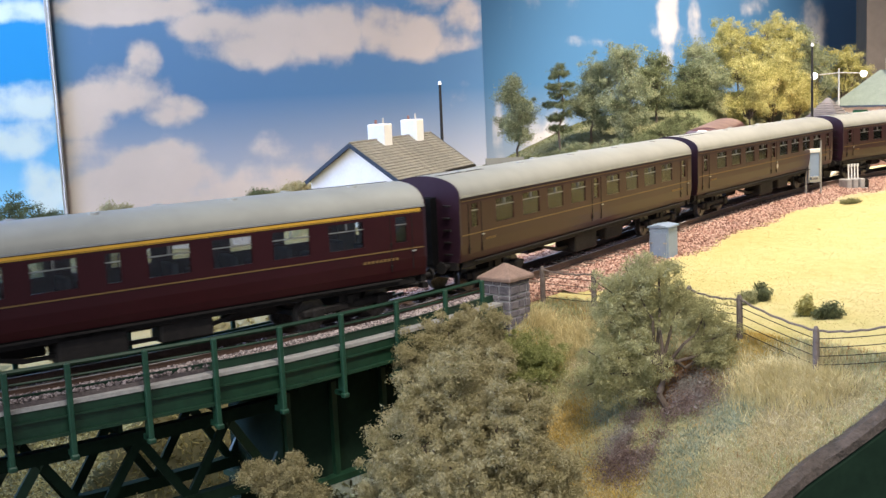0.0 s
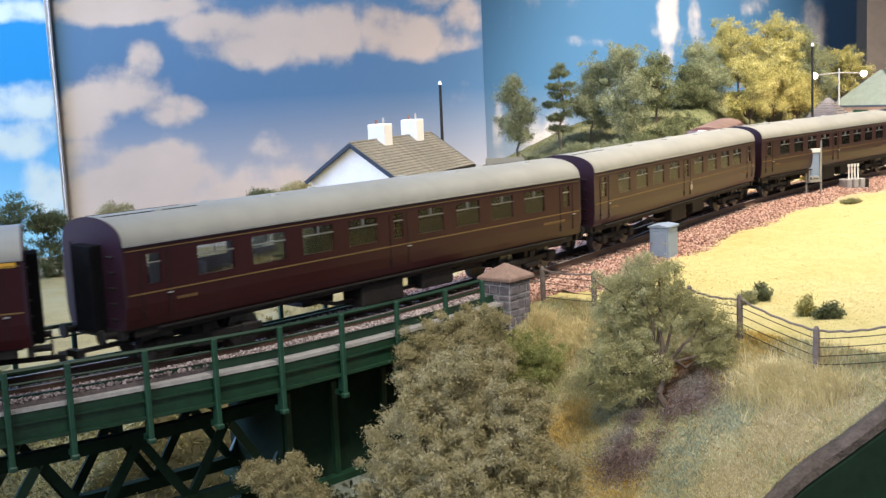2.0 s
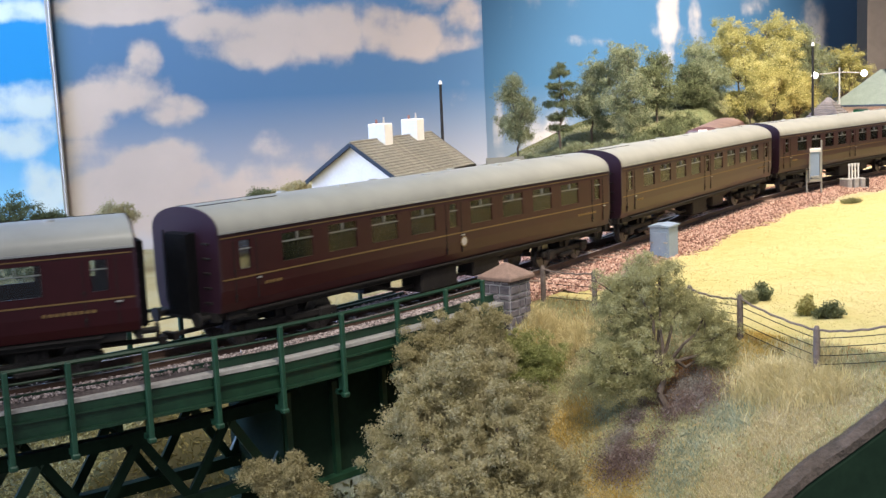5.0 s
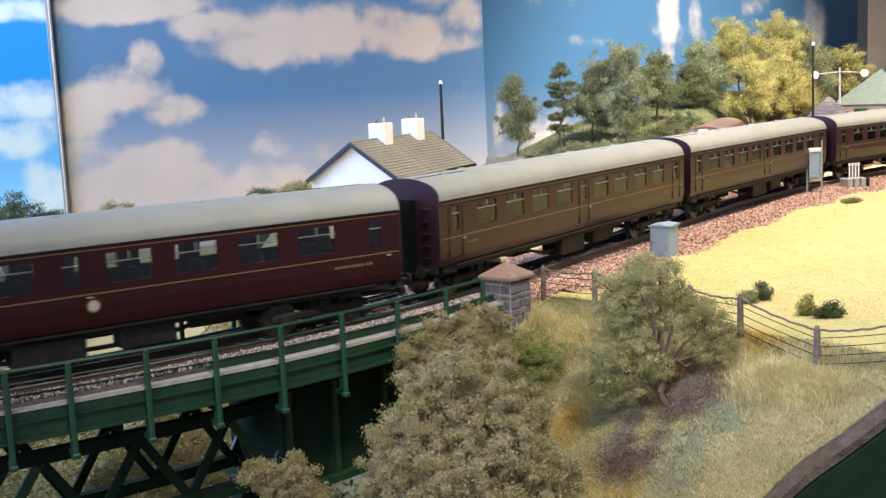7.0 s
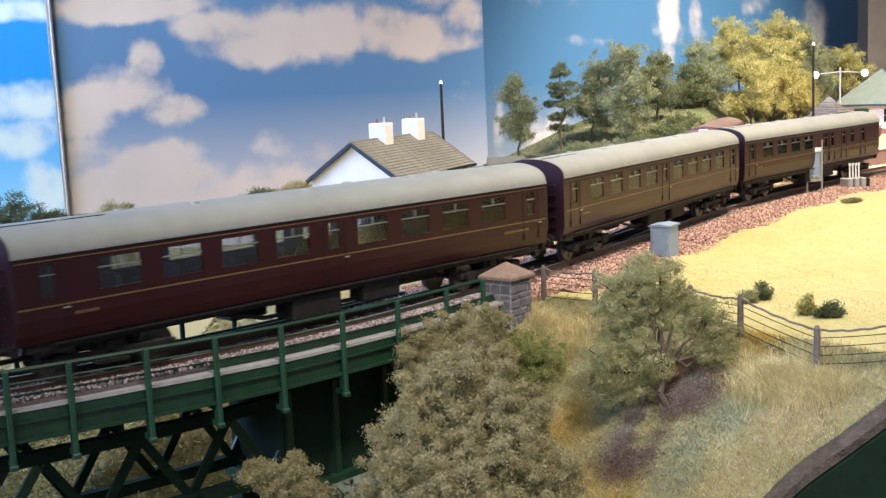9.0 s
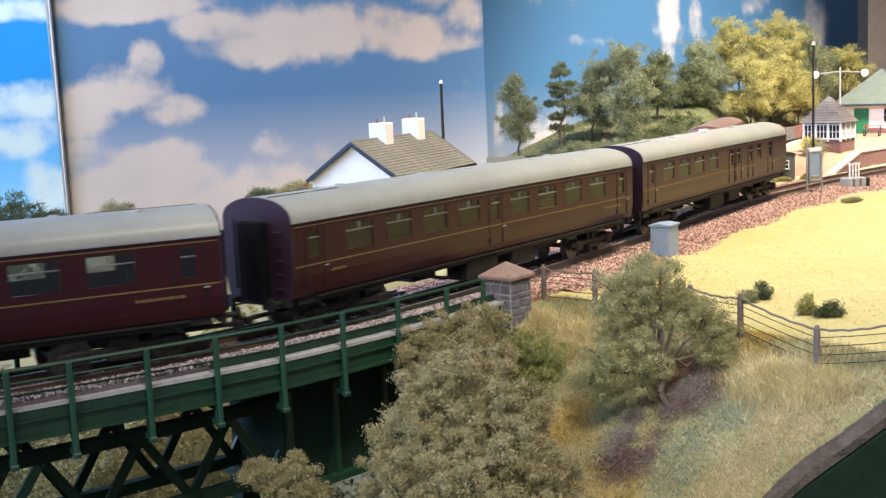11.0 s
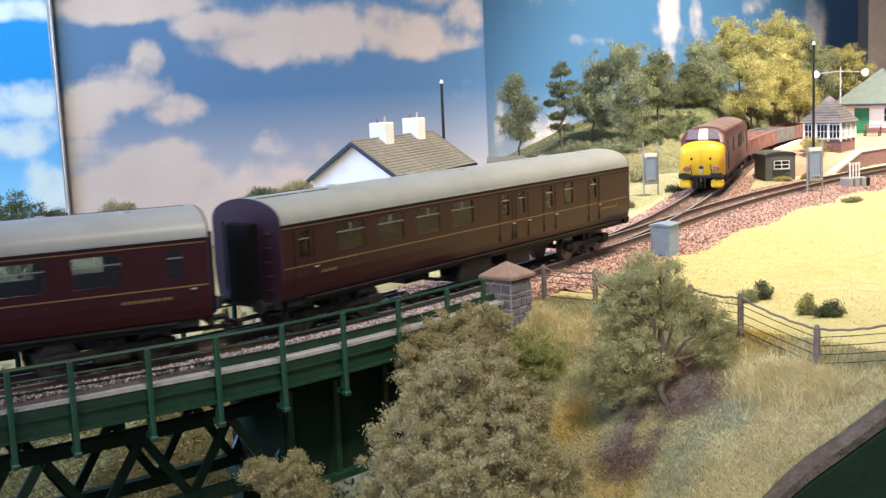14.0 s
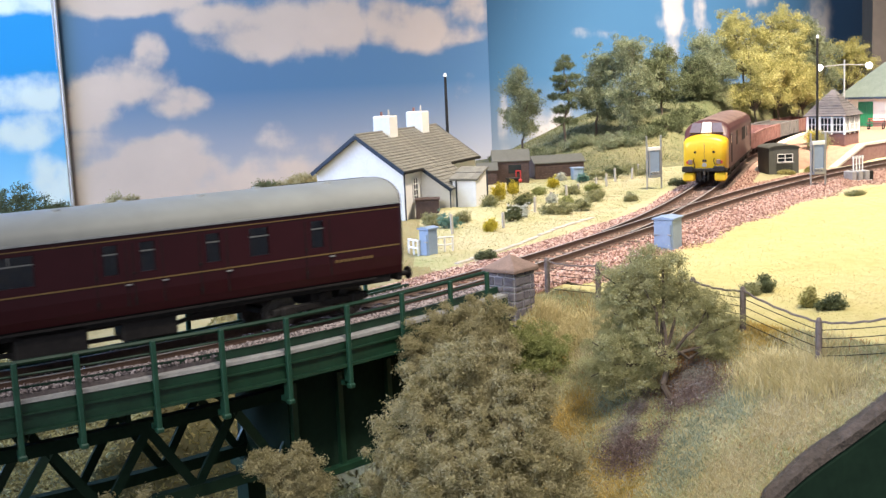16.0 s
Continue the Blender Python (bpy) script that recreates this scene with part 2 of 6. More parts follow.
def rod(bm, a, b, r, n=8, r2=None):
    a, b = Vector(a), Vector(b)
    d = b - a
    vs = bmesh.ops.create_cone(bm, cap_ends=True, segments=n, radius1=r, radius2=r if r2 is None else r2, depth=d.length)["verts"]
    m = Matrix.Translation((a + b) / 2) @ d.to_track_quat("Z", "Y").to_matrix().to_4x4()
    bmesh.ops.transform(bm, matrix=m, verts=vs)
    return vs


def bar(bm, a, b, w, t):
    """A flat bar between two points, w wide across and t thick."""
    a, b = Vector(a), Vector(b)
    d = b - a
    m = Matrix.Translation((a + b) / 2) @ d.to_track_quat("X", "Z").to_matrix().to_4x4()
    return box(bm, -d.length / 2, d.length / 2, -t / 2, t / 2, -w / 2, w / 2, m)


def prism(bm, pts, x0, x1, axis="x", m=None):
    """A closed outline pulled along an axis."""
    def at(p, t):
        return (t, p[0], p[1]) if axis == "x" else (p[0], t, p[1]) if axis == "y" else (p[0], p[1], t)
    a = [bm.verts.new(at(p, x0)) for p in pts]
    b = [bm.verts.new(at(p, x1)) for p in pts]
    n = len(pts)
    bm.faces.new(a)
    bm.faces.new(b[::-1])
    for i in range(n):
        bm.faces.new((a[(i + 1) % n], a[i], b[i], b[(i + 1) % n]))
    if m:
        bmesh.ops.transform(bm, matrix=m, verts=a + b)
    return a + b


def finish(bm, name, material, smooth=False):
    bmesh.ops.recalc_face_normals(bm, faces=bm.faces)
    me = bpy.data.meshes.new(name)
    bm.to_mesh(me)
    bm.free()
    me.materials.append(material)
    if smooth:
        for p in me.polygons:
            p.use_smooth = True
    return me


def part(name, bm, material, parent=None, label="", m=None, smooth=False):
    me = bm if isinstance(bm, bpy.types.Mesh) else finish(bm, name, material, smooth)
    ob = new(name, me)
    if parent:
        ob.parent = parent
    if m:
        ob.matrix_basis = m
    return tagged(ob, label)


def mesh_of(name, verts, faces, material, smooth=False):
    me = bpy.data.meshes.new(name)
    n, k = len(faces), len(faces[0])
    faces = np.asarray(faces, dtype=np.int32)
    me.vertices.add(len(verts))
    me.vertices.foreach_set("co", np.asarray(verts, dtype=np.float32).ravel())
    me.loops.add(n * k)
    me.loops.foreach_set("vertex_index", faces.ravel())
    me.polygons.add(n)
    me.polygons.foreach_set("loop_start", np.arange(0, n * k, k, dtype=np.int32))
    me.polygons.foreach_set("use_smooth", np.full(n, smooth))
    me.update(calc_edges=True)
    me.validate()
    me.materials.append(material)
    return me


def thing(name, label, category, m=None, group="", kind=""):
    ob = new(name)
    ob.empty_display_size = 0.01
    if m:
        ob.matrix_basis = m
    return tagged(ob, label, category, group, kind)


# ---- the line of the track ----
KNOTS = [-0.4, -0.2, -0.05, 0.1, 0.25, 0.4, 0.55, 0.75]
BENDS = [1.864, 1.980, 1.530, 0.336, -0.064, -0.854, -0.534, -0.381]
S_ALL = np.linspace(-2.2, 1.6, 3801)
K_ALL = np.interp(S_ALL, KNOTS, BENDS)
STEP = S_ALL[1] - S_ALL[0]
TH = np.concatenate([[0], np.cumsum((K_ALL[1:] + K_ALL[:-1]) / 2 * STEP)])
TH = TH - np.interp(0, S_ALL, TH) + 0.90203
CX = np.concatenate([[0], np.cumsum((np.cos(TH[1:]) + np.cos(TH[:-1])) / 2 * STEP)])
CY = np.concatenate([[0], np.cumsum((np.sin(TH[1:]) + np.sin(TH[:-1])) / 2 * STEP)])
CX += -0.0014 - np.interp(0, S_ALL, CX)
CY += 0.50032 - np.interp(0, S_ALL, CY)


NS = slice(1000, 3500, 4)


def line(s, off=0.0):
    """Place on the main line at s metres along it, off metres to the near side; and its heading."""
    t = float(np.interp(s, S_ALL, TH))
    return float(np.interp(s, S_ALL, CX)) + math.sin(t) * off, float(np.interp(s, S_ALL, CY)) - math.cos(t) * off, t


def hermite(p0, h0, p1, h1, n=60):
    d = math.dist(p0, p1)
    u = np.linspace(0, 1, n)[:, None]
    a, b = np.array(p0), np.array(p1)
    ta, tb = d * np.array([math.cos(h0), math.sin(h0)]), d * np.array([math.cos(h1), math.sin(h1)])
    return (2 * u**3 - 3 * u**2 + 1) * a + (u**3 - 2 * u**2 + u) * ta + (3 * u**2 - 2 * u**3) * b + (u**3 - u**2) * tb


_x, _y, _h = line(0.10)
SIDE = np.concatenate([hermite((_x, _y), _h, (0.1860, 0.839), radians(68.0)),
                       hermite((0.1860, 0.839), radians(68.0), (0.2960, 1.140), radians(68.0))[1:],
                       hermite((0.2960, 1.140), radians(68.0), (0.62, 1.62), radians(46))[1:]])
SIDE_S = np.concatenate([[0], np.cumsum(np.hypot(*np.diff(SIDE, axis=0).T))])


def side(s, off=0.0):
    """The same on the siding, which leaves the main line at its s = 0."""
    x, y = np.interp(s, SIDE_S, SIDE[:, 0]), np.interp(s, SIDE_S, SIDE[:, 1])
    x2, y2 = np.interp(s + 0.004, SIDE_S, SIDE[:, 0]), np.interp(s + 0.004, SIDE_S, SIDE[:, 1])
    x1, y1 = np.interp(s - 0.004, SIDE_S, SIDE[:, 0]), np.interp(s - 0.004, SIDE_S, SIDE[:, 1])
    t = math.atan2(y2 - y1, x2 - x1)
    return float(x) + math.sin(t) * off, float(y) - math.cos(t) * off, t


def sweep(bm, way, profile, s0, s1, step=0.01, closed=True, caps=True):
    """A profile of (off, z) pulled along a way."""
    n = max(2, int((s1 - s0) / step) + 1)
    rings = []
    for i in range(n):
        s = s0 + (s1 - s0) * i / (n - 1)
        ring = []
        for o, z in profile:
            x, y, _ = way(s, o)
            ring.append(bm.verts.new((x, y, z)))
        rings.append(ring)
    k = len(profile)
    for a, b in zip(rings, rings[1:]):
        for i in range(k if closed else k - 1):
            bm.faces.new((a[i], a[(i + 1) % k], b[(i + 1) % k], b[i]))
    if caps and closed:
        bm.faces.new(rings[0])
        bm.faces.new(rings[-1][::-1])


def rect(o0, o1, z0, z1):
    return [(o0, z0), (o1, z0), (o1, z1), (o0, z1)]


# ---- ground ----
EDGE_X = [-1.6, -0.3, 0.0, 0.05, 0.085, 0.098, 0.109, 0.121, 0.132, 0.139, 0.17, 0.25, 0.5, 1.6]
EDGE_Y = [0.10, 0.12, 0.20, 0.27, 0.325, 0.343, 0.348, 0.353, 0.356, 0.358, 0.372, 0.41, 0.46, 0.55]


def smooth01(x):
    x = np.clip(x, 0, 1)
    return x * x * (3 - 2 * x)


def waves(x, y):
    return 0.5 * np.sin(61 * x + 23 * y) + 0.3 * np.sin(137 * x - 91 * y + 1.0) + 0.2 * np.sin(233 * y + 171 * x + 2.0)


def height(x, y):
    """Ground height: flat field, bank falling to the front, gorge under the bridge, wooded hill behind."""
    x, y = np.asarray(x, float), np.asarray(y, float)
    k = np.argmin((x[..., None] - CX[NS]) ** 2 + (y[..., None] - CY[NS]) ** 2, -1)
    s = S_ALL[NS][k]
    off = (x - CX[NS][k]) * np.sin(TH[NS][k]) - (y - CY[NS][k]) * np.cos(TH[NS][k])
    z = np.full(x.shape, -0.0065)
    d = (x - 0.064) * -0.783 + (y - 0.486) * -0.622
    bank = np.where(d > 0, 0.0055 * smooth01(d / 0.01) + 0.55 * np.clip(d - 0.006, 0, None), 0.0)
    bank = np.minimum(bank, 0.085) * smooth01((off - 0.034) / 0.022)
    gorge = 0.082 * smooth01((0.004 - s) / 0.045) * smooth01((off + 0.16) / 0.10) * (1 - smooth01((off - 0.055) / 0.03))
    low = 0.075 * smooth01((-0.09 - x - 0.1 * np.clip(y - 0.8, 0, 1)) / 0.09)
    z = z - np.maximum(np.maximum(bank, gorge), low)
    hill = smooth01((y - 1.10 - 0.1 * (x < 0.05) - 0.35 * np.clip(x - 0.25, 0, 1)) / 0.28) * smooth01((x - 0.02) / 0.16)
    hill = hill * smooth01((np.interp(y, SIDE[:, 1], SIDE[:, 0]) - x) / 0.05)
    z = z + hill * (0.035 + 0.16 * np.clip(x - 0.12, 0, 0.22))
    z = z + 0.0055 * smooth01((x + 0.02) / 0.02) * smooth01((0.06 - x) / 0.03) * smooth01((y - 0.76) / 0.04) * smooth01((1.0 - y) / 0.06)
    side_d = np.min(np.hypot(x[..., None] - SIDE[::4, 0], y[..., None] - SIDE[::4, 1]), -1)
    z = np.where(z > -0.006, -0.006 + (z + 0.006) * smooth01((side_d - 0.035) / 0.06), z)
    return z + 0.0011 * waves(x, y) * smooth01((np.abs(off) - 0.03) / 0.02)


def ground_sheet():
    xs = np.concatenate([np.linspace(-1.5, -0.26, 40), np.linspace(-0.25, 0.5, 251), np.linspace(0.51, 1.5, 40)])
    tt = np.concatenate([np.linspace(0, 0.3, 121), np.linspace(0.304, 0.75, 140), np.linspace(0.76, 1, 25)])
    ey = np.interp(xs, EDGE_X, EDGE_Y)
    X = np.repeat(xs[:, None], len(tt), 1)
    Y = ey[:, None] + tt[None, :] * (2.1 - ey[:, None])
    Z = np.concatenate([height(X[i:i + 20], Y[i:i + 20]) for i in range(0, len(xs), 20)])
    n, m = X.shape
    idx = np.arange(n * m).reshape(n, m)
    f = np.stack([idx[:-1, :-1], idx[1:, :-1], idx[1:, 1:], idx[:-1, 1:]], -1).reshape(-1, 4)
    me = mesh_of("ground", np.stack([X, Y, Z], -1).reshape(-1, 3), f, EARTH, True)
    me.materials.append(FIELD)
    cx, cy = X[:-1, :-1].ravel(), Y[:-1, :-1].ravel()
    d = (cx - 0.064) * -0.783 + (cy - 0.486) * -0.622
    field = (d < 0.002 + 0.004 * waves(cx * 2, cy * 2)) & (cy < 1.12) & (cx > -0.02)
    me.materials.append(HILL)
    me.materials.append(GARDENTURF)
    me.polygons.foreach_set("material_index", np.where(field & (-(cx - 0.03) * 0.72 + (cy - 0.56) * 0.69 > 0.0), 3, np.where(field, 1, np.where(((cy > 1.09) & (cx > 0.03) & (cx < np.interp(cy, SIDE[:, 1], SIDE[:, 0]))) | ((cx < 0.0) & (cy < 0.8) & (cx + cy < 0.42)), 2, 0))).astype(np.int32))
    tagged(new("ground", me), "model landscape of yellow field, earth bank and gorge", "ground", kind="structure")
    # rim of the landscape and its painted front board
    bm = bmesh.new()
    bx = np.linspace(-1.5, 1.5, 420)
    by = np.interp(bx, EDGE_X, EDGE_Y)
    bz = height(bx, by)
    rows = []
    for x, y, z in zip(bx, by, bz):
        w = 0.0012 * noise.noise(Vector((x * 180, y * 180, 0)))
        rows.append([bm.verts.new(p) for p in ((x, y + 0.004, z + 0.001), (x, y - 0.001 + w, z + 0.0016 + w), (x, y - 0.0035 + w, z - 0.001), (x, y - 0.004, z - 0.004), (x, y + 0.004, z - 0.004))])
    for a, b in zip(rows, rows[1:]):
        for i in range(4):
            bm.faces.new((a[i], a[i + 1], b[i + 1], b[i]))
    tagged(part("trim", bm, ROCK), "rough dark plaster rim along the layout front", "trim", kind="structure")
    bm = bmesh.new()
    rows = [[bm.verts.new(p) for p in ((x, y - 0.0032, z - 0.0042), (x, y - 0.0036, z - 0.006), (x, y - 0.0036, -1.1), (x, y + 0.01, -1.1), (x, y + 0.01, z - 0.006))] for x, y, z in zip(bx, by, bz)]
    for a, b in zip(rows, rows[1:]):
        for i in range(4):
            bm.faces.new((a[i], a[i + 1], b[i + 1], b[i]))
    tagged(part("front_board", bm, DARKGREEN), "dark green painted front board of the layout", "board", kind="structure")


ground_sheet()


def hall():
    for nm, b in (("floor", (-3.5, 3.5, -3, 3.5, -1.15, -1.1)), ("wall_north", (-3.5, 3.5, 3.5, 3.6, -1.1, 2.2))):
        bm = bmesh.new()
        box(bm, *b)
        tagged(part(nm, bm, HALL), "plain hall " + nm.split("_")[0], nm.split("_")[0], kind="structure")


hall()

# ---- painted sky boards ----
def sky_paint(name, top, low, cloud):
    m = bpy.data.materials.new(name)
    m.use_nodes = True
    n, l = m.node_tree.nodes, m.node_tree.links
    b = n["Principled BSDF"]
    b.inputs["Roughness"].default_value, b.inputs["Specular IOR Level"].default_value = 0.55, 0.3
    at, tc, nz, nz2 = n.new("ShaderNodeAttribute"), n.new("ShaderNodeTexCoord"), n.new("ShaderNodeTexNoise"), n.new("ShaderNodeTexNoise")
    at.attribute_name = "cloud"
    nz.inputs["Scale"].default_value, nz.inputs["Detail"].default_value, nz.inputs["Roughness"].default_value = 14.0, 8.0, 0.52
    nz2.inputs["Scale"].default_value, nz2.inputs["Detail"].default_value = 7.0, 5.0
    l.new(tc.outputs["Object"], nz.inputs["Vector"])
    l.new(tc.outputs["Object"], nz2.inputs["Vector"])
    add = n.new("ShaderNodeMath")
    add.operation = "MULTIPLY_ADD"
    l.new(nz.outputs["Fac"], add.inputs[0])
    add.inputs[1].default_value = 1.8
    l.new(at.outputs["Fac"], add.inputs[2])
    ramp = n.new("ShaderNodeValToRGB")
    ramp.color_ramp.interpolation = "EASE"
    ramp.color_ramp.elements[0].position, ramp.color_ramp.elements[1].position = 0.70, 1.04
    scl = n.new("ShaderNodeMath")
    scl.operation = "MULTIPLY"
    scl.inputs[1].default_value = 0.63
    l.new(add.outputs[0], scl.inputs[0])
    l.new(scl.outputs[0], ramp.inputs[0])
    sep, fade, blue, mix, tone = n.new("ShaderNodeSeparateXYZ"), n.new("ShaderNodeMapRange"), n.new("ShaderNodeMix"), n.new("ShaderNodeMix"), n.new("ShaderNodeMix")
    for x in (blue, mix, tone):
        x.data_type = "RGBA"
    l.new(tc.outputs["Object"], sep.inputs[0])
    l.new(sep.outputs["Z"], fade.inputs["Value"])
    fade.inputs["From Min"].default_value, fade.inputs["From Max"].default_value = -0.05, 0.088
    l.new(fade.outputs[0], blue.inputs["Factor"])
    blue.inputs["A"].default_value, blue.inputs["B"].default_value = (*low, 1), (*top, 1)
    l.new(nz2.outputs["Fac"], tone.inputs["Factor"])
    tone.inputs["A"].default_value, tone.inputs["B"].default_value = (*[c * 0.62 for c in cloud], 1), (*[min(1, c * 1.18) for c in cloud], 1)
    l.new(ramp.outputs[0], mix.inputs["Factor"])
    l.new(blue.outputs["Result"], mix.inputs["A"])
    l.new(tone.outputs["Result"], mix.inputs["B"])
    l.new(mix.outputs["Result"], b.inputs["Base Color"])
    return m


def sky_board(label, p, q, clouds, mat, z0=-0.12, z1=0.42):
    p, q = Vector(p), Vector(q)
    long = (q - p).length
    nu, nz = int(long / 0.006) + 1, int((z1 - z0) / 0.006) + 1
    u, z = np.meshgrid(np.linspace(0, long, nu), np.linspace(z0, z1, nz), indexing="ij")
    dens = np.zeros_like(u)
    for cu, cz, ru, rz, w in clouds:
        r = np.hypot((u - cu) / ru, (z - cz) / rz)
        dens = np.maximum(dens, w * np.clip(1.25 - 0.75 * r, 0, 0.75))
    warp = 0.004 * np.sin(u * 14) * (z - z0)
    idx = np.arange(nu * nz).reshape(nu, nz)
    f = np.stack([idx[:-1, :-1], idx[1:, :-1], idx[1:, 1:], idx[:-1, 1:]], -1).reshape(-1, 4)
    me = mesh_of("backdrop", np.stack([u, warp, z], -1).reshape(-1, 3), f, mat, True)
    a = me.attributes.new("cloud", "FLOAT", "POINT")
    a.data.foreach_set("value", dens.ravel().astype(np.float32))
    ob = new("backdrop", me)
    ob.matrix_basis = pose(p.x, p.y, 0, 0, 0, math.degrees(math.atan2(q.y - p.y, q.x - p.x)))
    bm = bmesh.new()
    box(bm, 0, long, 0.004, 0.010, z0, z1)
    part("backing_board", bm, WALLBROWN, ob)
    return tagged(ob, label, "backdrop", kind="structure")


BLUE_MAIN = sky_paint("printed_sky", (0.078, 0.163, 0.275), (0.49, 0.43, 0.40), (0.57, 0.45, 0.37))
BLUE_LIGHT = sky_paint("printed_sky_light", (0.02, 0.30, 0.72), (0.34, 0.68, 0.88), (0.74, 0.85, 0.88))
BLUE_DEEP = sky_paint("printed_sky_deep", (0.054, 0.148, 0.295), (0.25, 0.26, 0.30), (0.50, 0.47, 0.50))
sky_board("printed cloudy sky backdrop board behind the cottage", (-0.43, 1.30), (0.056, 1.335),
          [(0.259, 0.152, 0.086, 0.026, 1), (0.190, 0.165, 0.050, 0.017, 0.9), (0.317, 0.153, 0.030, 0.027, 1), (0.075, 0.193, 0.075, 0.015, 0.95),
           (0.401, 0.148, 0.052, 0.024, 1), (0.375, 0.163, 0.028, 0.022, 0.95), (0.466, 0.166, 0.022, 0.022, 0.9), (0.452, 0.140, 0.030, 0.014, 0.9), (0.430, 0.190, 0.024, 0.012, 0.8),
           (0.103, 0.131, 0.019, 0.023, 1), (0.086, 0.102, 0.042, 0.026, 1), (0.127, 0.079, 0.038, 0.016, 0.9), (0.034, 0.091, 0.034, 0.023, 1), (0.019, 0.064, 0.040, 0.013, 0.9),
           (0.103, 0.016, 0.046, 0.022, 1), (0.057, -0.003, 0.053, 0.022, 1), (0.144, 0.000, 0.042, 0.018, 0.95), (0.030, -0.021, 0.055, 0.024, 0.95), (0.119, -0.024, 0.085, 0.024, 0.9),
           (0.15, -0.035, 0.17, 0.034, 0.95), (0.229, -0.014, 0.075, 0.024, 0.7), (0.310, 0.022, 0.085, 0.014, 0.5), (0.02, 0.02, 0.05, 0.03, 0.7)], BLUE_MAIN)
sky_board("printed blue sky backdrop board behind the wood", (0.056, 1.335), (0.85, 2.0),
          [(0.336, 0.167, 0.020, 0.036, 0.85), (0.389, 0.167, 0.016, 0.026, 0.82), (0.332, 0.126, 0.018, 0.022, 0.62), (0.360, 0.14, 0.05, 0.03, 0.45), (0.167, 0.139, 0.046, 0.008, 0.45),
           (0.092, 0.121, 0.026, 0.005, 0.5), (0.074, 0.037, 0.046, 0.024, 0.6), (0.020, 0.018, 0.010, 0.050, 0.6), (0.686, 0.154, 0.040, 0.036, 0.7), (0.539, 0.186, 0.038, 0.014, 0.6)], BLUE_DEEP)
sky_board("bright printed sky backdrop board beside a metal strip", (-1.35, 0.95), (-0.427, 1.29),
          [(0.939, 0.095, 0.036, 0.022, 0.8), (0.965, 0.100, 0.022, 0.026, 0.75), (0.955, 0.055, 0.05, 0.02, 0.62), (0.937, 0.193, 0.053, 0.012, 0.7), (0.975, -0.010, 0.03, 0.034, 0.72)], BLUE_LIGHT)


def batten():
    bm = bmesh.new()
    prism(bm, [(-0.0035, 0.004), (-0.0035, 0.001), (-0.001, -0.0005), (0.0015, 0.001), (0.003, -0.0005), (0.0042, 0.001), (0.0042, 0.004)], -0.12, 0.42, "z")
    tagged(part("joint_strip", bm, STRIP, m=pose(-0.4275, 1.291, 0, 0, 0, 8)), "grey metal joint strip between two sky boards", "strip", kind="structure")
    bm = bmesh.new()
    box(bm, 0.60, 1.35, 1.62, 1.66, -0.1, 0.5)
    tagged(part("end_board", bm, WALLBROWN, m=pose(0.005, 0, 0)), "dark brown board at the end of the layout", "board", kind="structure")


batten()


# ---- track and bridge ----
def track(way, s0, s1, name, label, sleepers=True, skip=()):
    t = thing(name, label, "railway track")
    for o in (-0.0086, 0.0086):
        bm = bmesh.new()
        sweep(bm, way, [(o - 0.0011, -0.003), (o + 0.0011, -0.003), (o + 0.0004, -0.0023), (o + 0.0004, -0.0008), (o + 0.0006, -0.0005), (o + 0.0006, -0.00012), (o - 0.0006, -0.00012), (o - 0.0006, -0.0005), (o - 0.0004, -0.0008), (o - 0.0004, -0.0023)], s0, s1)
        r = part("rail", bm, RAIL, t)
        bm = bmesh.new()
        sweep(bm, way, rect(o - 0.00055, o + 0.00055, -0.0001, 0.0), s0, s1)
        part("rail_head", bm, RAILTOP, r, "bright worn rail top")
    bm = bmesh.new()
    box(bm, -0.0017, 0.0017, -0.0165, 0.0165, -0.0048, -0.003, None, 0.0003)
    me = finish(bm, "sleeper", SLEEPER)
    s, k = s0 + 0.004, 0
    while s < s1 and sleepers:
        x, y, h = way(s)
        part("sleeper", me, SLEEPER, t, m=pose(x, y, 0, 0, 0, math.degrees(h) + random.uniform(-0.8, 0.8)))
        s += 0.0098
    return t


track(line, -0.9, 0.95, "main_line_track", "brown sleepered track with rusty bullhead rails curving over the bridge")
track(side, 0.075, 0.86, "siding_track", "rusty siding track leaving the main line at a turnout")
bm = bmesh.new()
sweep(bm, line, [(0.037, -0.016), (0.031, -0.0062), (0.024, -0.0042), (0.012, -0.0038), (-0.012, -0.0038), (-0.026, -0.0042), (-0.046, -0.0075)], 0.0, 0.052, closed=False)
sweep(bm, line, [(0.050, -0.0095), (0.047, -0.0075), (0.024, -0.0042), (0.012, -0.0038), (-0.012, -0.0038), (-0.026, -0.0042), (-0.046, -0.0075)], 0.05, 1.0, closed=False)
sweep(bm, side, [(0.030, -0.0072), (0.019, -0.0045), (-0.019, -0.0045), (-0.034, -0.0072)], 0.05, 0.9, closed=False)
tagged(part("ballast_bed", bm, BALLASTBED), "reddish stone ballast bed under the tracks", "ballast", kind="structure")


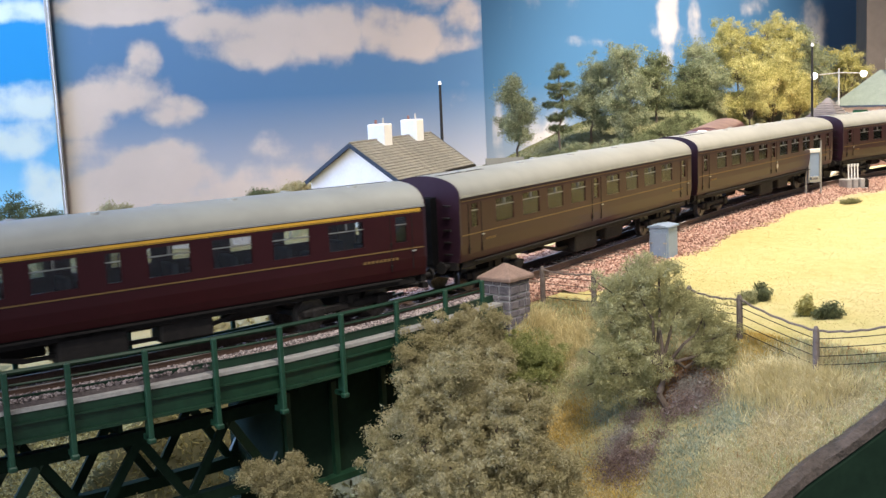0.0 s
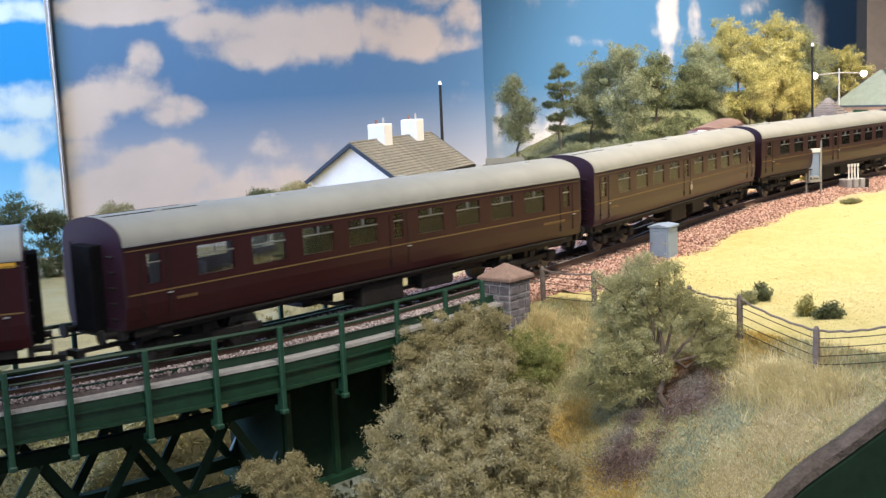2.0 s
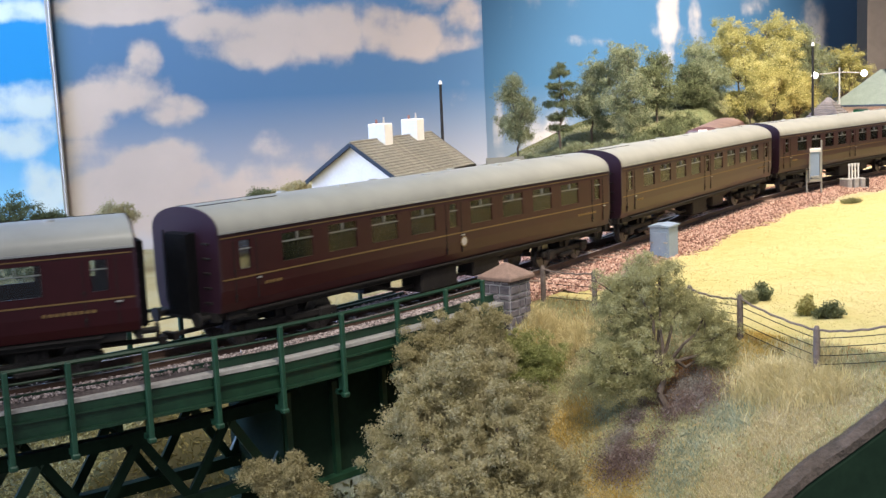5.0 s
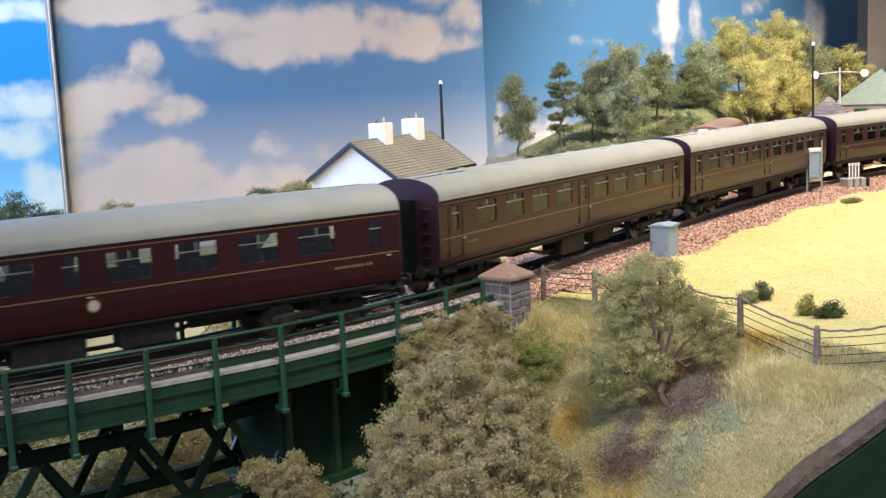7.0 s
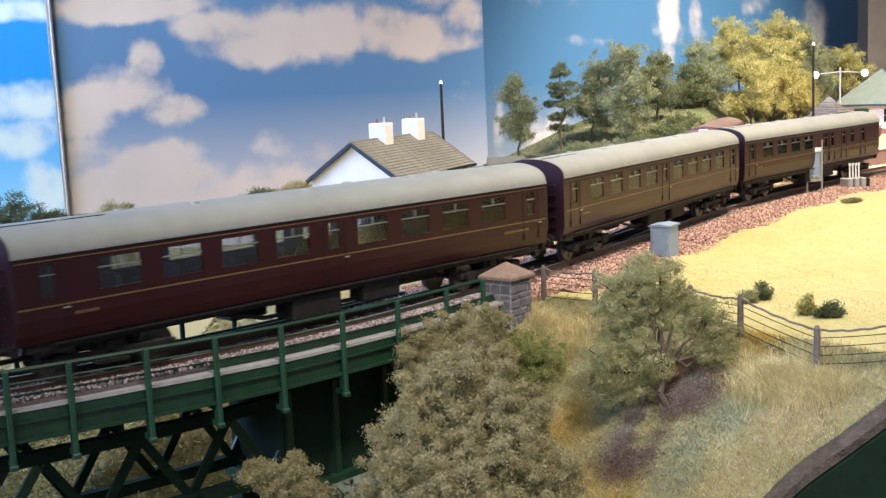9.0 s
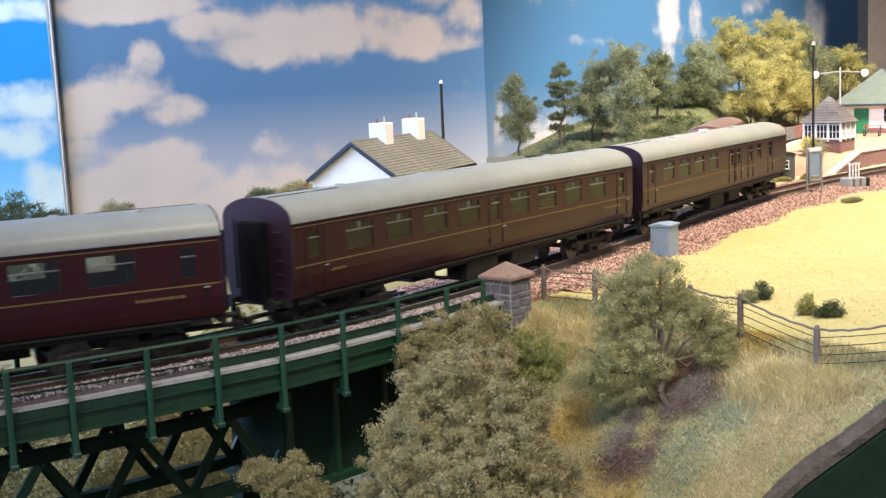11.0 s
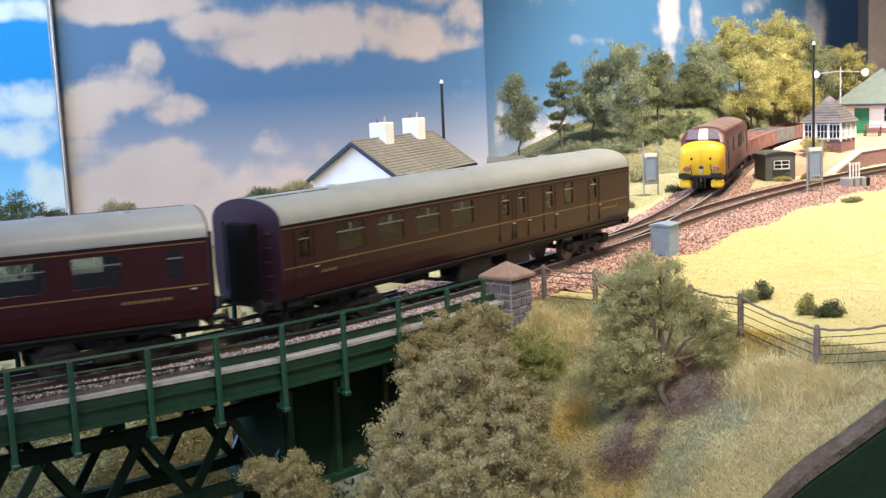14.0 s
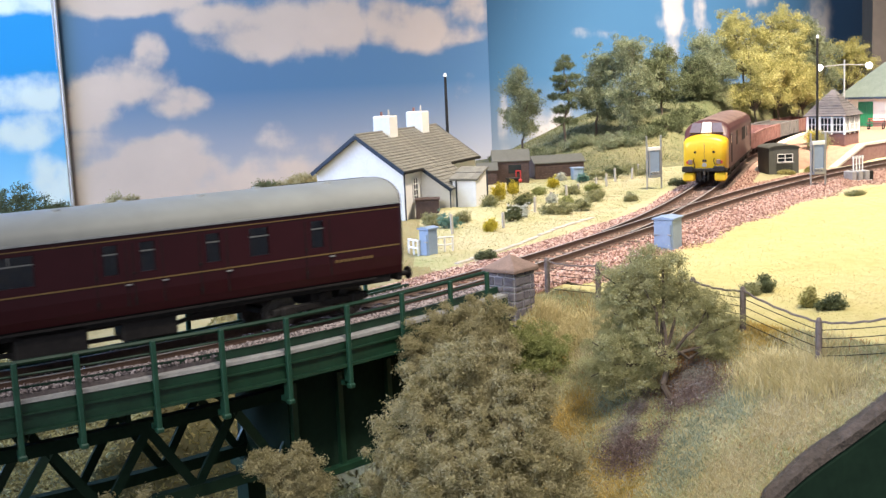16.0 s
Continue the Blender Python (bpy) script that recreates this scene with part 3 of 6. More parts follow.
def lumps(rng, pts, size, flat=0.7):
    """Irregular eight-sided lumps at the given places."""
    n = len(pts)
    base = np.array([(1, 0, 0), (-1, 0, 0), (0, 1, 0), (0, -1, 0), (0, 0, 1), (0, 0, -1)], float)
    tri = np.array([(0, 2, 4), (2, 1, 4), (1, 3, 4), (3, 0, 4), (2, 0, 5), (1, 2, 5), (3, 1, 5), (0, 3, 5)])
    q = rng.normal(size=(n, 3, 3))
    q, _ = np.linalg.qr(q)
    v = base[None] * rng.uniform(0.6, 1.25, (n, 6, 1))
    v[:, :, 2] *= flat
    v = np.einsum("nij,nkj->nki", q, v) * np.asarray(size).reshape(-1, 1, 1)
    v = v + pts[:, None, :]
    f = tri[None] + (np.arange(n) * 6)[:, None, None]
    return v.reshape(-1, 3), f.reshape(-1, 3)


def stones():
    rng = np.random.default_rng(5)
    pts = []
    for s, o in zip(rng.uniform(-0.004, 0.62, 30000), rng.uniform(-0.048, 0.050, 30000)):
        if s < 0.052 and o > 0.034:
            continue
        x, y, _ = line(s, o)
        zt = np.interp(abs(o), [0, 0.013, 0.024, 0.05], [-0.0036, -0.0036, -0.0040, -0.0072])
        pts.append((x, y, zt))
    for s, o in zip(rng.uniform(0.06, 0.5, 9000), rng.uniform(-0.032, 0.028, 9000)):
        x, y, _ = side(s, o)
        pts.append((x, y, np.interp(abs(o), [0, 0.019, 0.032], [-0.0038, -0.0040, -0.007])))
    deck = []
    for s, o in zip(rng.uniform(-0.42, 0.0, 18000), rng.uniform(-0.024, 0.0295, 18000)):
        x, y, _ = line(s, o)
        deck.append((x, y, float(np.interp(o, [-0.0125, -0.0115, 0.0115, 0.0125, 0.025, 0.03], [-0.0036, -0.0042, -0.0042, -0.0036, 0.0004, 0.0006]))))
    for s, o in zip(rng.uniform(-0.30, 0.0, 11000), rng.uniform(0.0118, 0.0298, 11000)):
        x, y, _ = line(s, o)
        deck.append((x, y, float(np.interp(o, [0.0118, 0.0200, 0.0298], [-0.0030, 0.0004, 0.0010]))))
    for places, mat, label in ((pts, BALLAST, "loose red and grey ballast stones"), (deck, BALLASTGREY, "dark grey ballast stones on the bridge deck")):
        places = np.array(places)
        v, f = lumps(rng, places, rng.uniform(0.0005, 0.0011, len(places)))
        tagged(new("ballast_stones", mesh_of("ballast_stones", v, f, mat)), label, "ballast", kind="stuff")


stones()
FAR = -0.030
POSTS = [-0.395, -0.371, -0.347, -0.323, -0.299, -0.2755, -0.252, -0.2285, -0.2045, -0.187, -0.164, -0.142, -0.119, -0.094, -0.0685, -0.0425, -0.020]


def parapet(s, off=0.0):
    """The near parapet: straight girders end to end, so that it stands off the curved track by an uneven width."""
    return line(s, off + float(np.interp(s, [-0.6, -0.2, -0.165, -0.12, -0.06, 0.01], [0.0315, 0.0315, 0.033, 0.0365, 0.0368, 0.036])))


def far_parapet(s, off=0.0):
    return line(s, FAR - off)


def bridge():
    b = thing("railway_bridge", "dark green steel girder bridge with handrails over the gorge", "bridge")
    for way, d in ((parapet, 1), (far_parapet, -1)):
        for nm, r in (("girder_web", rect(-0.0012, -0.0002, -0.0106, -0.0022)), ("girder_flange", rect(-0.004, 0.0014, -0.0116, -0.0106)), ("girder_rib", rect(-0.003, 0.0009, -0.0058, -0.0052))):
            bm = bmesh.new()
            sweep(bm, way, r, -0.6, 0.002)
            part(nm, bm, GREEN, b)
        if d > 0:
            bm = bmesh.new()
            sweep(bm, way, rect(-0.0047, 0.0002, -0.0022, -0.0010), -0.6, 0.002)
            part("walkway_edge", bm, DECK, b, "pale grey concrete walkway strip")
        bm = bmesh.new()
        sweep(bm, way, rect(-0.0062, -0.0048, -0.0042, 0.0018 if d > 0 else -0.0022), -0.6, 0.002)
        part("kerb_plate", bm, GREEN, b)
        for z, r in ((0.0108, 0.0008), (0.0068, 0.0004)):
            bm = bmesh.new()
            prof = [(r * math.cos(a * math.pi / 3), z + r * math.sin(a * math.pi / 3)) for a in range(6)]
            sweep(bm, way, prof, -0.6, -0.0195 if d > 0 else 0.002)
            part("handrail", bm, GREEN, b)
        bm = bmesh.new()
        box(bm, -0.0009, 0.0009, -0.0008, 0.0008, -0.0182, 0.0113, None, 0.0003)
        box(bm, -0.0013, 0.0013, -0.0013, 0.0013, -0.0196, -0.0178, None, 0.0004)
        box(bm, -0.0006, 0.0006, 0.0, 0.0052, -0.0190, -0.0172)
        box(bm, -0.0006, 0.0006, 0.0, 0.0030, -0.0185, -0.0108)
        me = finish(bm, "post", POSTGREEN)
        for s in POSTS:
            x, y, h = way(s, 0.0016)
            part("post", me, POSTGREEN, b, m=pose(x, y, 0, 0, 0, math.degrees(h) + (0 if d > 0 else 180)))
    bm = bmesh.new()
    sweep(bm, line, [(-0.029, -0.0062), (0.0305, -0.0062), (0.0300, 0.0004), (0.0200, -0.0002), (0.0125, -0.0036), (-0.029, -0.0046)], -0.6, 0.004)
    part("deck", bm, DECKBED, b, "dark ballasted deck")
    # cross bearers and deep truss girders below the deck, underside shade put into colour
    for i in range(13):
        s = -0.40 + 0.0327 * i
        bm = bmesh.new()
        (x0, y0, _), (x1, y1, _) = line(s, -0.028), line(s, 0.028)
        bar(bm, (x0, y0, -0.012), (x1, y1, -0.012), 0.008, 0.0015)
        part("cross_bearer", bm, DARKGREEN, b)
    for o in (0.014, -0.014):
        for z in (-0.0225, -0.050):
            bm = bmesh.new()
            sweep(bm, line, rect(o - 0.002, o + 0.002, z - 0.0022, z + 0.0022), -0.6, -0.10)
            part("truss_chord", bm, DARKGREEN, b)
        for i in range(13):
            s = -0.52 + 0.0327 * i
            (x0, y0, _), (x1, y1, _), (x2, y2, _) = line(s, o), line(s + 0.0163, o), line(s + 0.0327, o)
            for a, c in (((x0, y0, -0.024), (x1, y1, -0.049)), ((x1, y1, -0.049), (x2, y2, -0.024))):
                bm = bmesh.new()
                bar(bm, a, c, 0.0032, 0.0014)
                # lit braces drawn in the girder green, the shaded rest in the darker one
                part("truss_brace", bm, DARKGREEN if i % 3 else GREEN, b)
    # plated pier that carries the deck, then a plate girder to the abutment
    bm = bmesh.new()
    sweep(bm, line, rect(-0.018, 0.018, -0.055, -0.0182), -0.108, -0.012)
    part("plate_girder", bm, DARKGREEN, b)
    for s in (-0.106, -0.085, -0.06, -0.035):
        bm = bmesh.new()
        x, y, h = line(s, 0.019)
        box(bm, -0.0012, 0.0012, -0.001, 0.001, -0.055, -0.0185, pose(x, y, 0, 0, 0, math.degrees(h)))
        part("stiffener", bm, GREEN, b)
    bm = bmesh.new()
    sweep(bm, line, rect(-0.022, 0.022, -0.0575, -0.055), -0.11, -0.010)
    part("bottom_flange", bm, GREEN, b)
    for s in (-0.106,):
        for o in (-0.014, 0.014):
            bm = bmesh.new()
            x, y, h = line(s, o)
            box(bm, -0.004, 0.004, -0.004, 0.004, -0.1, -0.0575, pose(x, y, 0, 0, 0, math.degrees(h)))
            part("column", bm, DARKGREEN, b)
    bm = bmesh.new()
    sweep(bm, line, rect(-0.030, 0.027, -0.09, -0.0068), -0.012, 0.006)
    part("abutment", bm, STONE, b, "dark stone abutment")


bridge()


# ---- coaches ----
LEN, HALF, ZB, ZW, ZG, ZT = 0.258, 0.0178, 0.0158, 0.0272, 0.0436, 0.0525
PITCH_COACH, PIVOT = 0.2796, 0.093
WIN_LO, WIN_HI = 0.0296, 0.0407


def window_meshes():
    out = {}
    for key, w in (("wide", 0.0165), ("narrow", 0.0062), ("small", 0.0085)):
        bm = bmesh.new()
        t = 0.0005
        for x0, x1, z0, z1 in ((-w / 2, w / 2, WIN_LO, WIN_LO + t), (-w / 2, w / 2, WIN_HI - t, WIN_HI), (-w / 2, -w / 2 + t, WIN_LO, WIN_HI), (w / 2 - t, w / 2, WIN_LO, WIN_HI)):
            box(bm, x0, x1, -0.0004, 0.0004, z0, z1)
        fr = finish(bm, "window", MAROON)
        bm = bmesh.new()
        zz = WIN_LO + 0.68 * (WIN_HI - WIN_LO)
        box(bm, -w / 2 + t, w / 2 - t, -0.00065, 0.0002, zz - 0.00018, zz + 0.00018)
        if key == "wide":
            box(bm, -0.0002, 0.0002, -0.0006, 0.0002, zz, WIN_HI - t)
        vent = finish(bm, "ventilator_bar", VENTBAR)
        bm = bmesh.new()
        box(bm, -w / 2 + t, w / 2 - t, 0.0, 0.0002, WIN_LO + t, WIN_HI - t)
        out[key] = (w, fr, vent, finish(bm, "pane", GLASS))
    return out


WINDOWS = window_meshes()


def side_wall(wins, d):
    """One body side: curved lower panel, cantrail, and the pillars between the windows."""
    bm = bmesh.new()
    y = -d * HALF
    i = d * 0.0009
    low = [(y + d * 0.0012, ZB), (y + d * 0.0004, ZB + 0.003), (y, ZB + 0.0075), (y, WIN_LO), (y + i, WIN_LO), (y + i, ZB + 0.0075), (y + i + d * 0.0012, ZB)]
    prism(bm, low, -LEN / 2, LEN / 2)
    prism(bm, [(y, WIN_HI), (y + d * 0.0003, ZG), (y + i + d * 0.0003, ZG), (y + i, WIN_HI)], -LEN / 2, LEN / 2)
    at = -LEN / 2
    for c, k in sorted(wins) + [(None, None)]:
        end = LEN / 2 if c is None else c - WINDOWS[k][0] / 2
        prism(bm, [(y, WIN_LO), (y, WIN_HI), (y + i, WIN_HI), (y + i, WIN_LO)], at, end)
        at = None if c is None else c + WINDOWS[k][0] / 2
    return finish(bm, "body_side", MAROON)


def bogie_meshes():
    bm = bmesh.new()
    for y in (-0.0125, 0.0125):
        box(bm, -0.023, 0.023, y - 0.001, y + 0.001, 0.0062, 0.0090, None, 0.0005)
        for x in (-0.0168, 0.0168):
            box(bm, x - 0.003, x + 0.003, y - 0.0022, y + 0.0022, 0.0045, 0.0095, None, 0.0007)
        box(bm, -0.006, 0.006, y - 0.002, y + 0.002, 0.0040, 0.0062, None, 0.0006)
        box(bm, -0.0015, 0.0015, y - 0.001, y + 0.0012, 0.004, 0.0115)
    box(bm, -0.005, 0.005, -0.0125, 0.0125, 0.0075, 0.0125)
    for x in (-0.0215, 0.0215):
        box(bm, x - 0.001, x + 0.001, -0.0115, 0.0115, 0.0065, 0.0085)
    fr = finish(bm, "bogie", BLACK)
    bm = bmesh.new()
    for y in (-0.0082, 0.0082):
        rod(bm, (0, y - 0.0013, 0), (0, y + 0.0013, 0), 0.0067, 20)
        e = 1 if y > 0 else -1
        rod(bm, (0, y - e * 0.0016, 0), (0, y - e * 0.0010, 0), 0.0074, 20)
        for a in range(4):
            box(bm, 0.0022, 0.0045, y + e * 0.0012, y + e * 0.0017, -0.0008, 0.0008, Matrix.Rotation(a * math.pi / 2, 4, "Y"))
    rod(bm, (0, -0.0125, 0), (0, 0.0125, 0), 0.0012, 8)
    return fr, finish(bm, "wheelset", WHEEL)


BOGIE, WHEELSET = bogie_meshes()


def add_bogie(parent, x):
    b = part("bogie", BOGIE, BLACK, parent, "black bogie frame with axleboxes", m=pose(x, 0, 0))
    for dx in (-0.0168, 0.0168):
        part("wheelset", WHEELSET, WHEEL, b, "steel wheels on an axle", m=pose(dx, 0, 0.0067))
    return b


def coach(label, wins, doors, band=False, seats=True, tail=False, corridor=False):
    c = thing("railway_coach", label, "railway coach", group="coaches of the train")
    for d in (1, -1):
        sd = part("body_side", side_wall(wins, d), MAROON, c, "glossy maroon bodyside")
        for x, k in wins:
            w, fr, vent, pane = WINDOWS[k]
            m = pose(x, -d * (HALF - 0.0004), 0, 0, 0, 0 if d > 0 else 180)
            wd = part("window", fr, MAROON, c, m=m)
            part("pane", pane, GLASS, wd, "tinted window glass")
            part("ventilator_bar", vent, VENTBAR, wd, "bright sliding ventilator bar")
        for z, h, mt in ((ZW, 0.0005, LINING), (0.0418, 0.00035, LINING)):
            bm = bmesh.new()
            box(bm, -LEN / 2 + 0.001, LEN / 2 - 0.001, -d * (HALF + 0.00012) - 0.0001, -d * (HALF + 0.00012) + 0.0001, z - h / 2, z + h / 2)
            part("lining", bm, mt, c, "thin yellow lining stripe")
        if band:
            bm = bmesh.new()
            box(bm, -LEN / 2 + 0.055, LEN / 2 - 0.002, -d * (HALF + 0.0001) - 0.00012, -d * (HALF + 0.0001) + 0.00012, 0.0415, 0.0430)
            part("class_band", bm, BAND, c, "yellow first class band above the windows")
        for x in doors:
            bm = bmesh.new()
            for e in (-0.0052, 0.0052):
                box(bm, x + e - 0.00012, x + e + 0.00012, -d * HALF - 0.00022, -d * HALF + 0.00022, ZB + 0.003, 0.0405)
            for z in (0.021, 0.030):
                box(bm, x - 0.0056, x - 0.0048, -d * HALF - 0.0005, -d * HALF + 0.0005, z - 0.0004, z + 0.0004)
            part("door_seam", bm, BLACK, c, "dark door joints and hinges")
            bm = bmesh.new()
            rod(bm, (x + 0.0045, -d * (HALF + 0.0006), 0.0262), (x + 0.0065, -d * (HALF + 0.0006), 0.0262), 0.0003, 6)
            part("door_handle", bm, ALU, c, "small bright door handle")
        bm = bmesh.new()
        for k in range(9):
            x = LEN / 2 - 0.030 + k * 0.0019
            box(bm, x, x + 0.0013, -d * (HALF + 0.0001) - 0.0001, -d * (HALF + 0.0001) + 0.0001, 0.0233, 0.0243)
        part("lettering_bar", bm, LINING, c, "small yellow lettering strips")
        bm = bmesh.new()
        for k in range(5):
            x = -LEN / 2 + 0.020 + k * 0.0017
            box(bm, x, x + 0.0011, -d * (HALF + 0.0001) - 0.0001, -d * (HALF + 0.0001) + 0.0001, 0.0233, 0.0243)
        part("lettering_bar", bm, LINING, c, "small yellow lettering strips")
        # gutter
        bm = bmesh.new()
        box(bm, -LEN / 2, LEN / 2, -d * (HALF + 0.0002) - 0.0003, -d * (HALF + 0.0002) + 0.0003, ZG - 0.0003, ZG + 0.0004)
        part("gutter", bm, ALU, c, "pale rain gutter")
        bm = bmesh.new()
        box(bm, -LEN / 2 + 0.004, LEN / 2 - 0.004, -d * 0.0148 - 0.0007, -d * 0.0148 + 0.0007, 0.0125, 0.0158, None, 0.0003)
        box(bm, -LEN / 2 + 0.012, LEN / 2 - 0.012, -d * 0.0170 - 0.0008, -d * 0.0170 + 0.0008, 0.0146, 0.0152)
        part("solebar", bm, BLACK, c)
    bm = bmesh.new()
    arc = [(-HALF * 1.005 * math.cos(a), ZG + 0.0002 + (ZT - ZG) * math.sin(a) ** 0.85) for a in [math.pi * i / 44 for i in range(45)]]
    prism(bm, arc, -LEN / 2, LEN / 2)
    part("roof", bm, ROOF, c, "weathered mid-grey curved roof")
    bm = bmesh.new()
    rod(bm, (0, 0, 0), (0, 0, 0.0009), 0.0022, 10, 0.0018)
    vent = finish(bm, "roof_vent", ROOF)
    for k in range(9):
        a = 1 if k % 2 else -1
        part("roof_vent", vent, ROOF, c, m=pose(-0.105 + k * 0.0262, a * 0.0035, ZT - 0.0004))
    for e, y in ((-1, -0.0045), (-1, 0.0060), (1, 0.0045)):
        bm = bmesh.new()
        zr = ZG + (ZT - ZG) * (1 - (y / HALF) ** 2) ** 0.43 + 0.0005
        box(bm, *sorted((e * (LEN / 2 - 0.002), e * (LEN / 2 - 0.040))), y - 0.0003, y + 0.0003, zr - 0.0010, zr - 0.0001)
        part("roof_conduit", bm, BLACK, c, "thin dark conduit along the roof")
    for e in (-1, 1):
        bm = bmesh.new()
        prof = [(-HALF + 0.0012, ZB), (-HALF, ZB + 0.0075)] + [(p[0] * 0.998, p[1]) for p in arc] + [(HALF, ZB + 0.0075), (HALF - 0.0012, ZB)]
        x = e * LEN / 2
        prism(bm, prof, x - 0.0006, x + 0.0006)
        part("end_panel", bm, COACHEND, c, "dark maroon coach end with bluish light in its colour")
        bm = bmesh.new()
        for k in range(4):
            g = 0.0003 * (k % 2)
            box(bm, *sorted((x + e * (0.0006 + k * 0.0010), x + e * (0.0006 + (k + 1) * 0.0010))), -0.0063 + g, 0.0063 - g, 0.0145 + g, 0.0438 - g)
        part("gangway", bm, GANGWAY, c, "black ribbed gangway bellows")
        bm = bmesh.new()
        rod(bm, (x, 0.0115, 0.0142), (x + e * 0.0060, 0.0115, 0.0142), 0.0011, 10)
        rod(bm, (x + e * 0.006, 0.0115, 0.0142), (x + e * 0.0068, 0.0115, 0.0142), 0.0026, 12)
        rod(bm, (x, -0.0115, 0.0142), (x + e * 0.0060, -0.0115, 0.0142), 0.0011, 10)
        rod(bm, (x + e * 0.006, -0.0115, 0.0142), (x + e * 0.0068, -0.0115, 0.0142), 0.0026, 12)
        box(bm, x - 0.001, x + 0.001, -0.0155, 0.0155, 0.0125, 0.0158)
        part("buffer_beam", bm, BLACK, c)
        if not (tail and e > 0):
            bm = bmesh.new()
            rod(bm, (x - e * 0.02, 0, 0.0085), (x + e * 0.0105, 0, 0.0085), 0.0009, 6)
            box(bm, *sorted((x + e * 0.008, x + e * 0.0107)), -0.0035, 0.0035, 0.0072, 0.0095)
            part("coupling", bm, BLACK, c)
        bm = bmesh.new()
        bar(bm, (x + e * 0.0009, 0.0118, 0.018), (x + e * 0.0009, 0.0118, 0.044), 0.0004, 0.0004)
        part("end_pipe", bm, BLACK, c)
        for k in range(5):
            bm = bmesh.new()
            box(bm, *sorted((x + e * 0.0006, x + e * 0.0016)), -0.0135, -0.0100, 0.019 + k * 0.0052, 0.0196 + k * 0.0052)
            part("end_step", bm, BLACK, c)
        add_bogie(c, e * PIVOT)
    bm = bmesh.new()
    box(bm, -LEN / 2 + 0.002, LEN / 2 - 0.002, -HALF + 0.0028, HALF - 0.0028, 0.0150, 0.0170)
    part("floor_pan", bm, BLACK, c)
    bm = bmesh.new()
    box(bm, -0.020, 0.004, -0.0155, -0.0035, 0.0045, 0.0148, None, 0.0006)
    box(bm, 0.016, 0.036, -0.0150, -0.0055, 0.0060, 0.0148, None, 0.0006)
    box(bm, -0.035, -0.018, 0.0035, 0.0155, 0.0050, 0.0148, None, 0.0006)
    part("battery_box", bm, BLACK, c)
    for d in (-0.0105, 0.0105):
        bm = bmesh.new()
        prism(bm, [(-0.061, 0.0140), (-0.031, 0.0066), (0.031, 0.0066), (0.061, 0.0140), (0.058, 0.0140), (0.0295, 0.0080), (-0.0295, 0.0080), (-0.058, 0.0140)], d - 0.0006, d + 0.0006, "y")
        part("truss_rod", bm, BLACK, c)
    bm = bmesh.new()
    rod(bm, (0.045, -0.004, 0.0105), (0.066, -0.004, 0.0105), 0.0032, 12)
    part("air_tank", bm, BLACK, c)
    if corridor:
        bm = bmesh.new()
        box(bm, -0.118, 0.118, 0.0050, 0.0056, 0.0170, ZG)
        part("corridor_partition", bm, SEAT, c)
    if seats:
        bm = bmesh.new()
        for y in (-0.0105, 0.0105):
            box(bm, -0.0014, 0.0014, y - 0.0052, y + 0.0052, 0.0165, 0.0304, None, 0.0006)
            box(bm, -0.0055, 0.0055, y - 0.0052, y + 0.0052, 0.0165, 0.0222, None, 0.0005)
        me = finish(bm, "seat_pair", SEAT)
        for x, k in wins:
            if k == "wide":
                part("seat_pair", me, SEAT, c, "dark seat backs", m=pose(x + 0.0118, 0, 0))
        for x in (-0.110, 0.110):
            bm = bmesh.new()
            box(bm, x - 0.0004, x + 0.0004, -HALF + 0.001, -0.0045, 0.0170, ZG)
            box(bm, x - 0.0004, x + 0.0004, 0.0045, HALF - 0.001, 0.0170, ZG)
            part("partition", bm, WOODPANEL, c)
    return c


CREST = (0.0065, 0.0232)
BAYS = (0.0200, 0.0440, 0.0680, 0.0920)
OPEN_WINS = [(e * b, "wide") for b in BAYS for e in (-1, 1)] + [(0.0, "narrow"), (-0.1175, "narrow"), (0.1175, "narrow")]
BRAKE_WINS = [(-b, "wide") for b in BAYS] + [(-0.1175, "narrow"), (0.013, "narrow"), (0.026, "narrow"), (0.050, "narrow"), (0.068, "small"), (0.092, "narrow")]
TRAIN = []
_first = coach("maroon first class coach with yellow band and grey roof", OPEN_WINS, (-0.1175, 0.1175), band=True)
_open = coach("maroon open coach with grey roof and yellow lining on the track", OPEN_WINS, (-0.1175, 0.0, 0.1175))
_brake = coach("maroon brake coach with luggage doors at the rear of the train", BRAKE_WINS, (-0.1175, 0.013, 0.026, 0.050, 0.092), tail=True, corridor=True)
TRAIN = [_first, _open] + [copy_thing(_open, pose(0, 0, 0)) for _ in range(3)] + [_brake]


for _d in (1, -1):
    bm = bmesh.new()
    rod(bm, (0, -_d * HALF, CREST[1]), (0, -_d * (HALF + 0.00025), CREST[1]), 0.0024, 20)
    _c = part("crest", bm, LINING, TRAIN[2], "round pale crest on the bodyside", m=pose(CREST[0], 0, 0))
    bm = bmesh.new()
    rod(bm, (0, -_d * HALF, CREST[1]), (0, -_d * (HALF + 0.00035), CREST[1]), 0.0018, 20)
    part("roundel", bm, EDGE, _c)


def train_at(t):
    """Where the second coach's middle stands along the line."""
    return 0.1172 - 0.076746 * t - 7.9513e-4 * t * t + 1.00506e-5 * t**3 - 3.7176e-7 * t**4


def on_line(s):
    (ax, ay, _), (bx, by, _) = line(s - PIVOT), line(s + PIVOT)
    h = math.atan2(by - ay, bx - ax)
    return (ax + bx) / 2, (ay + by) / 2, h


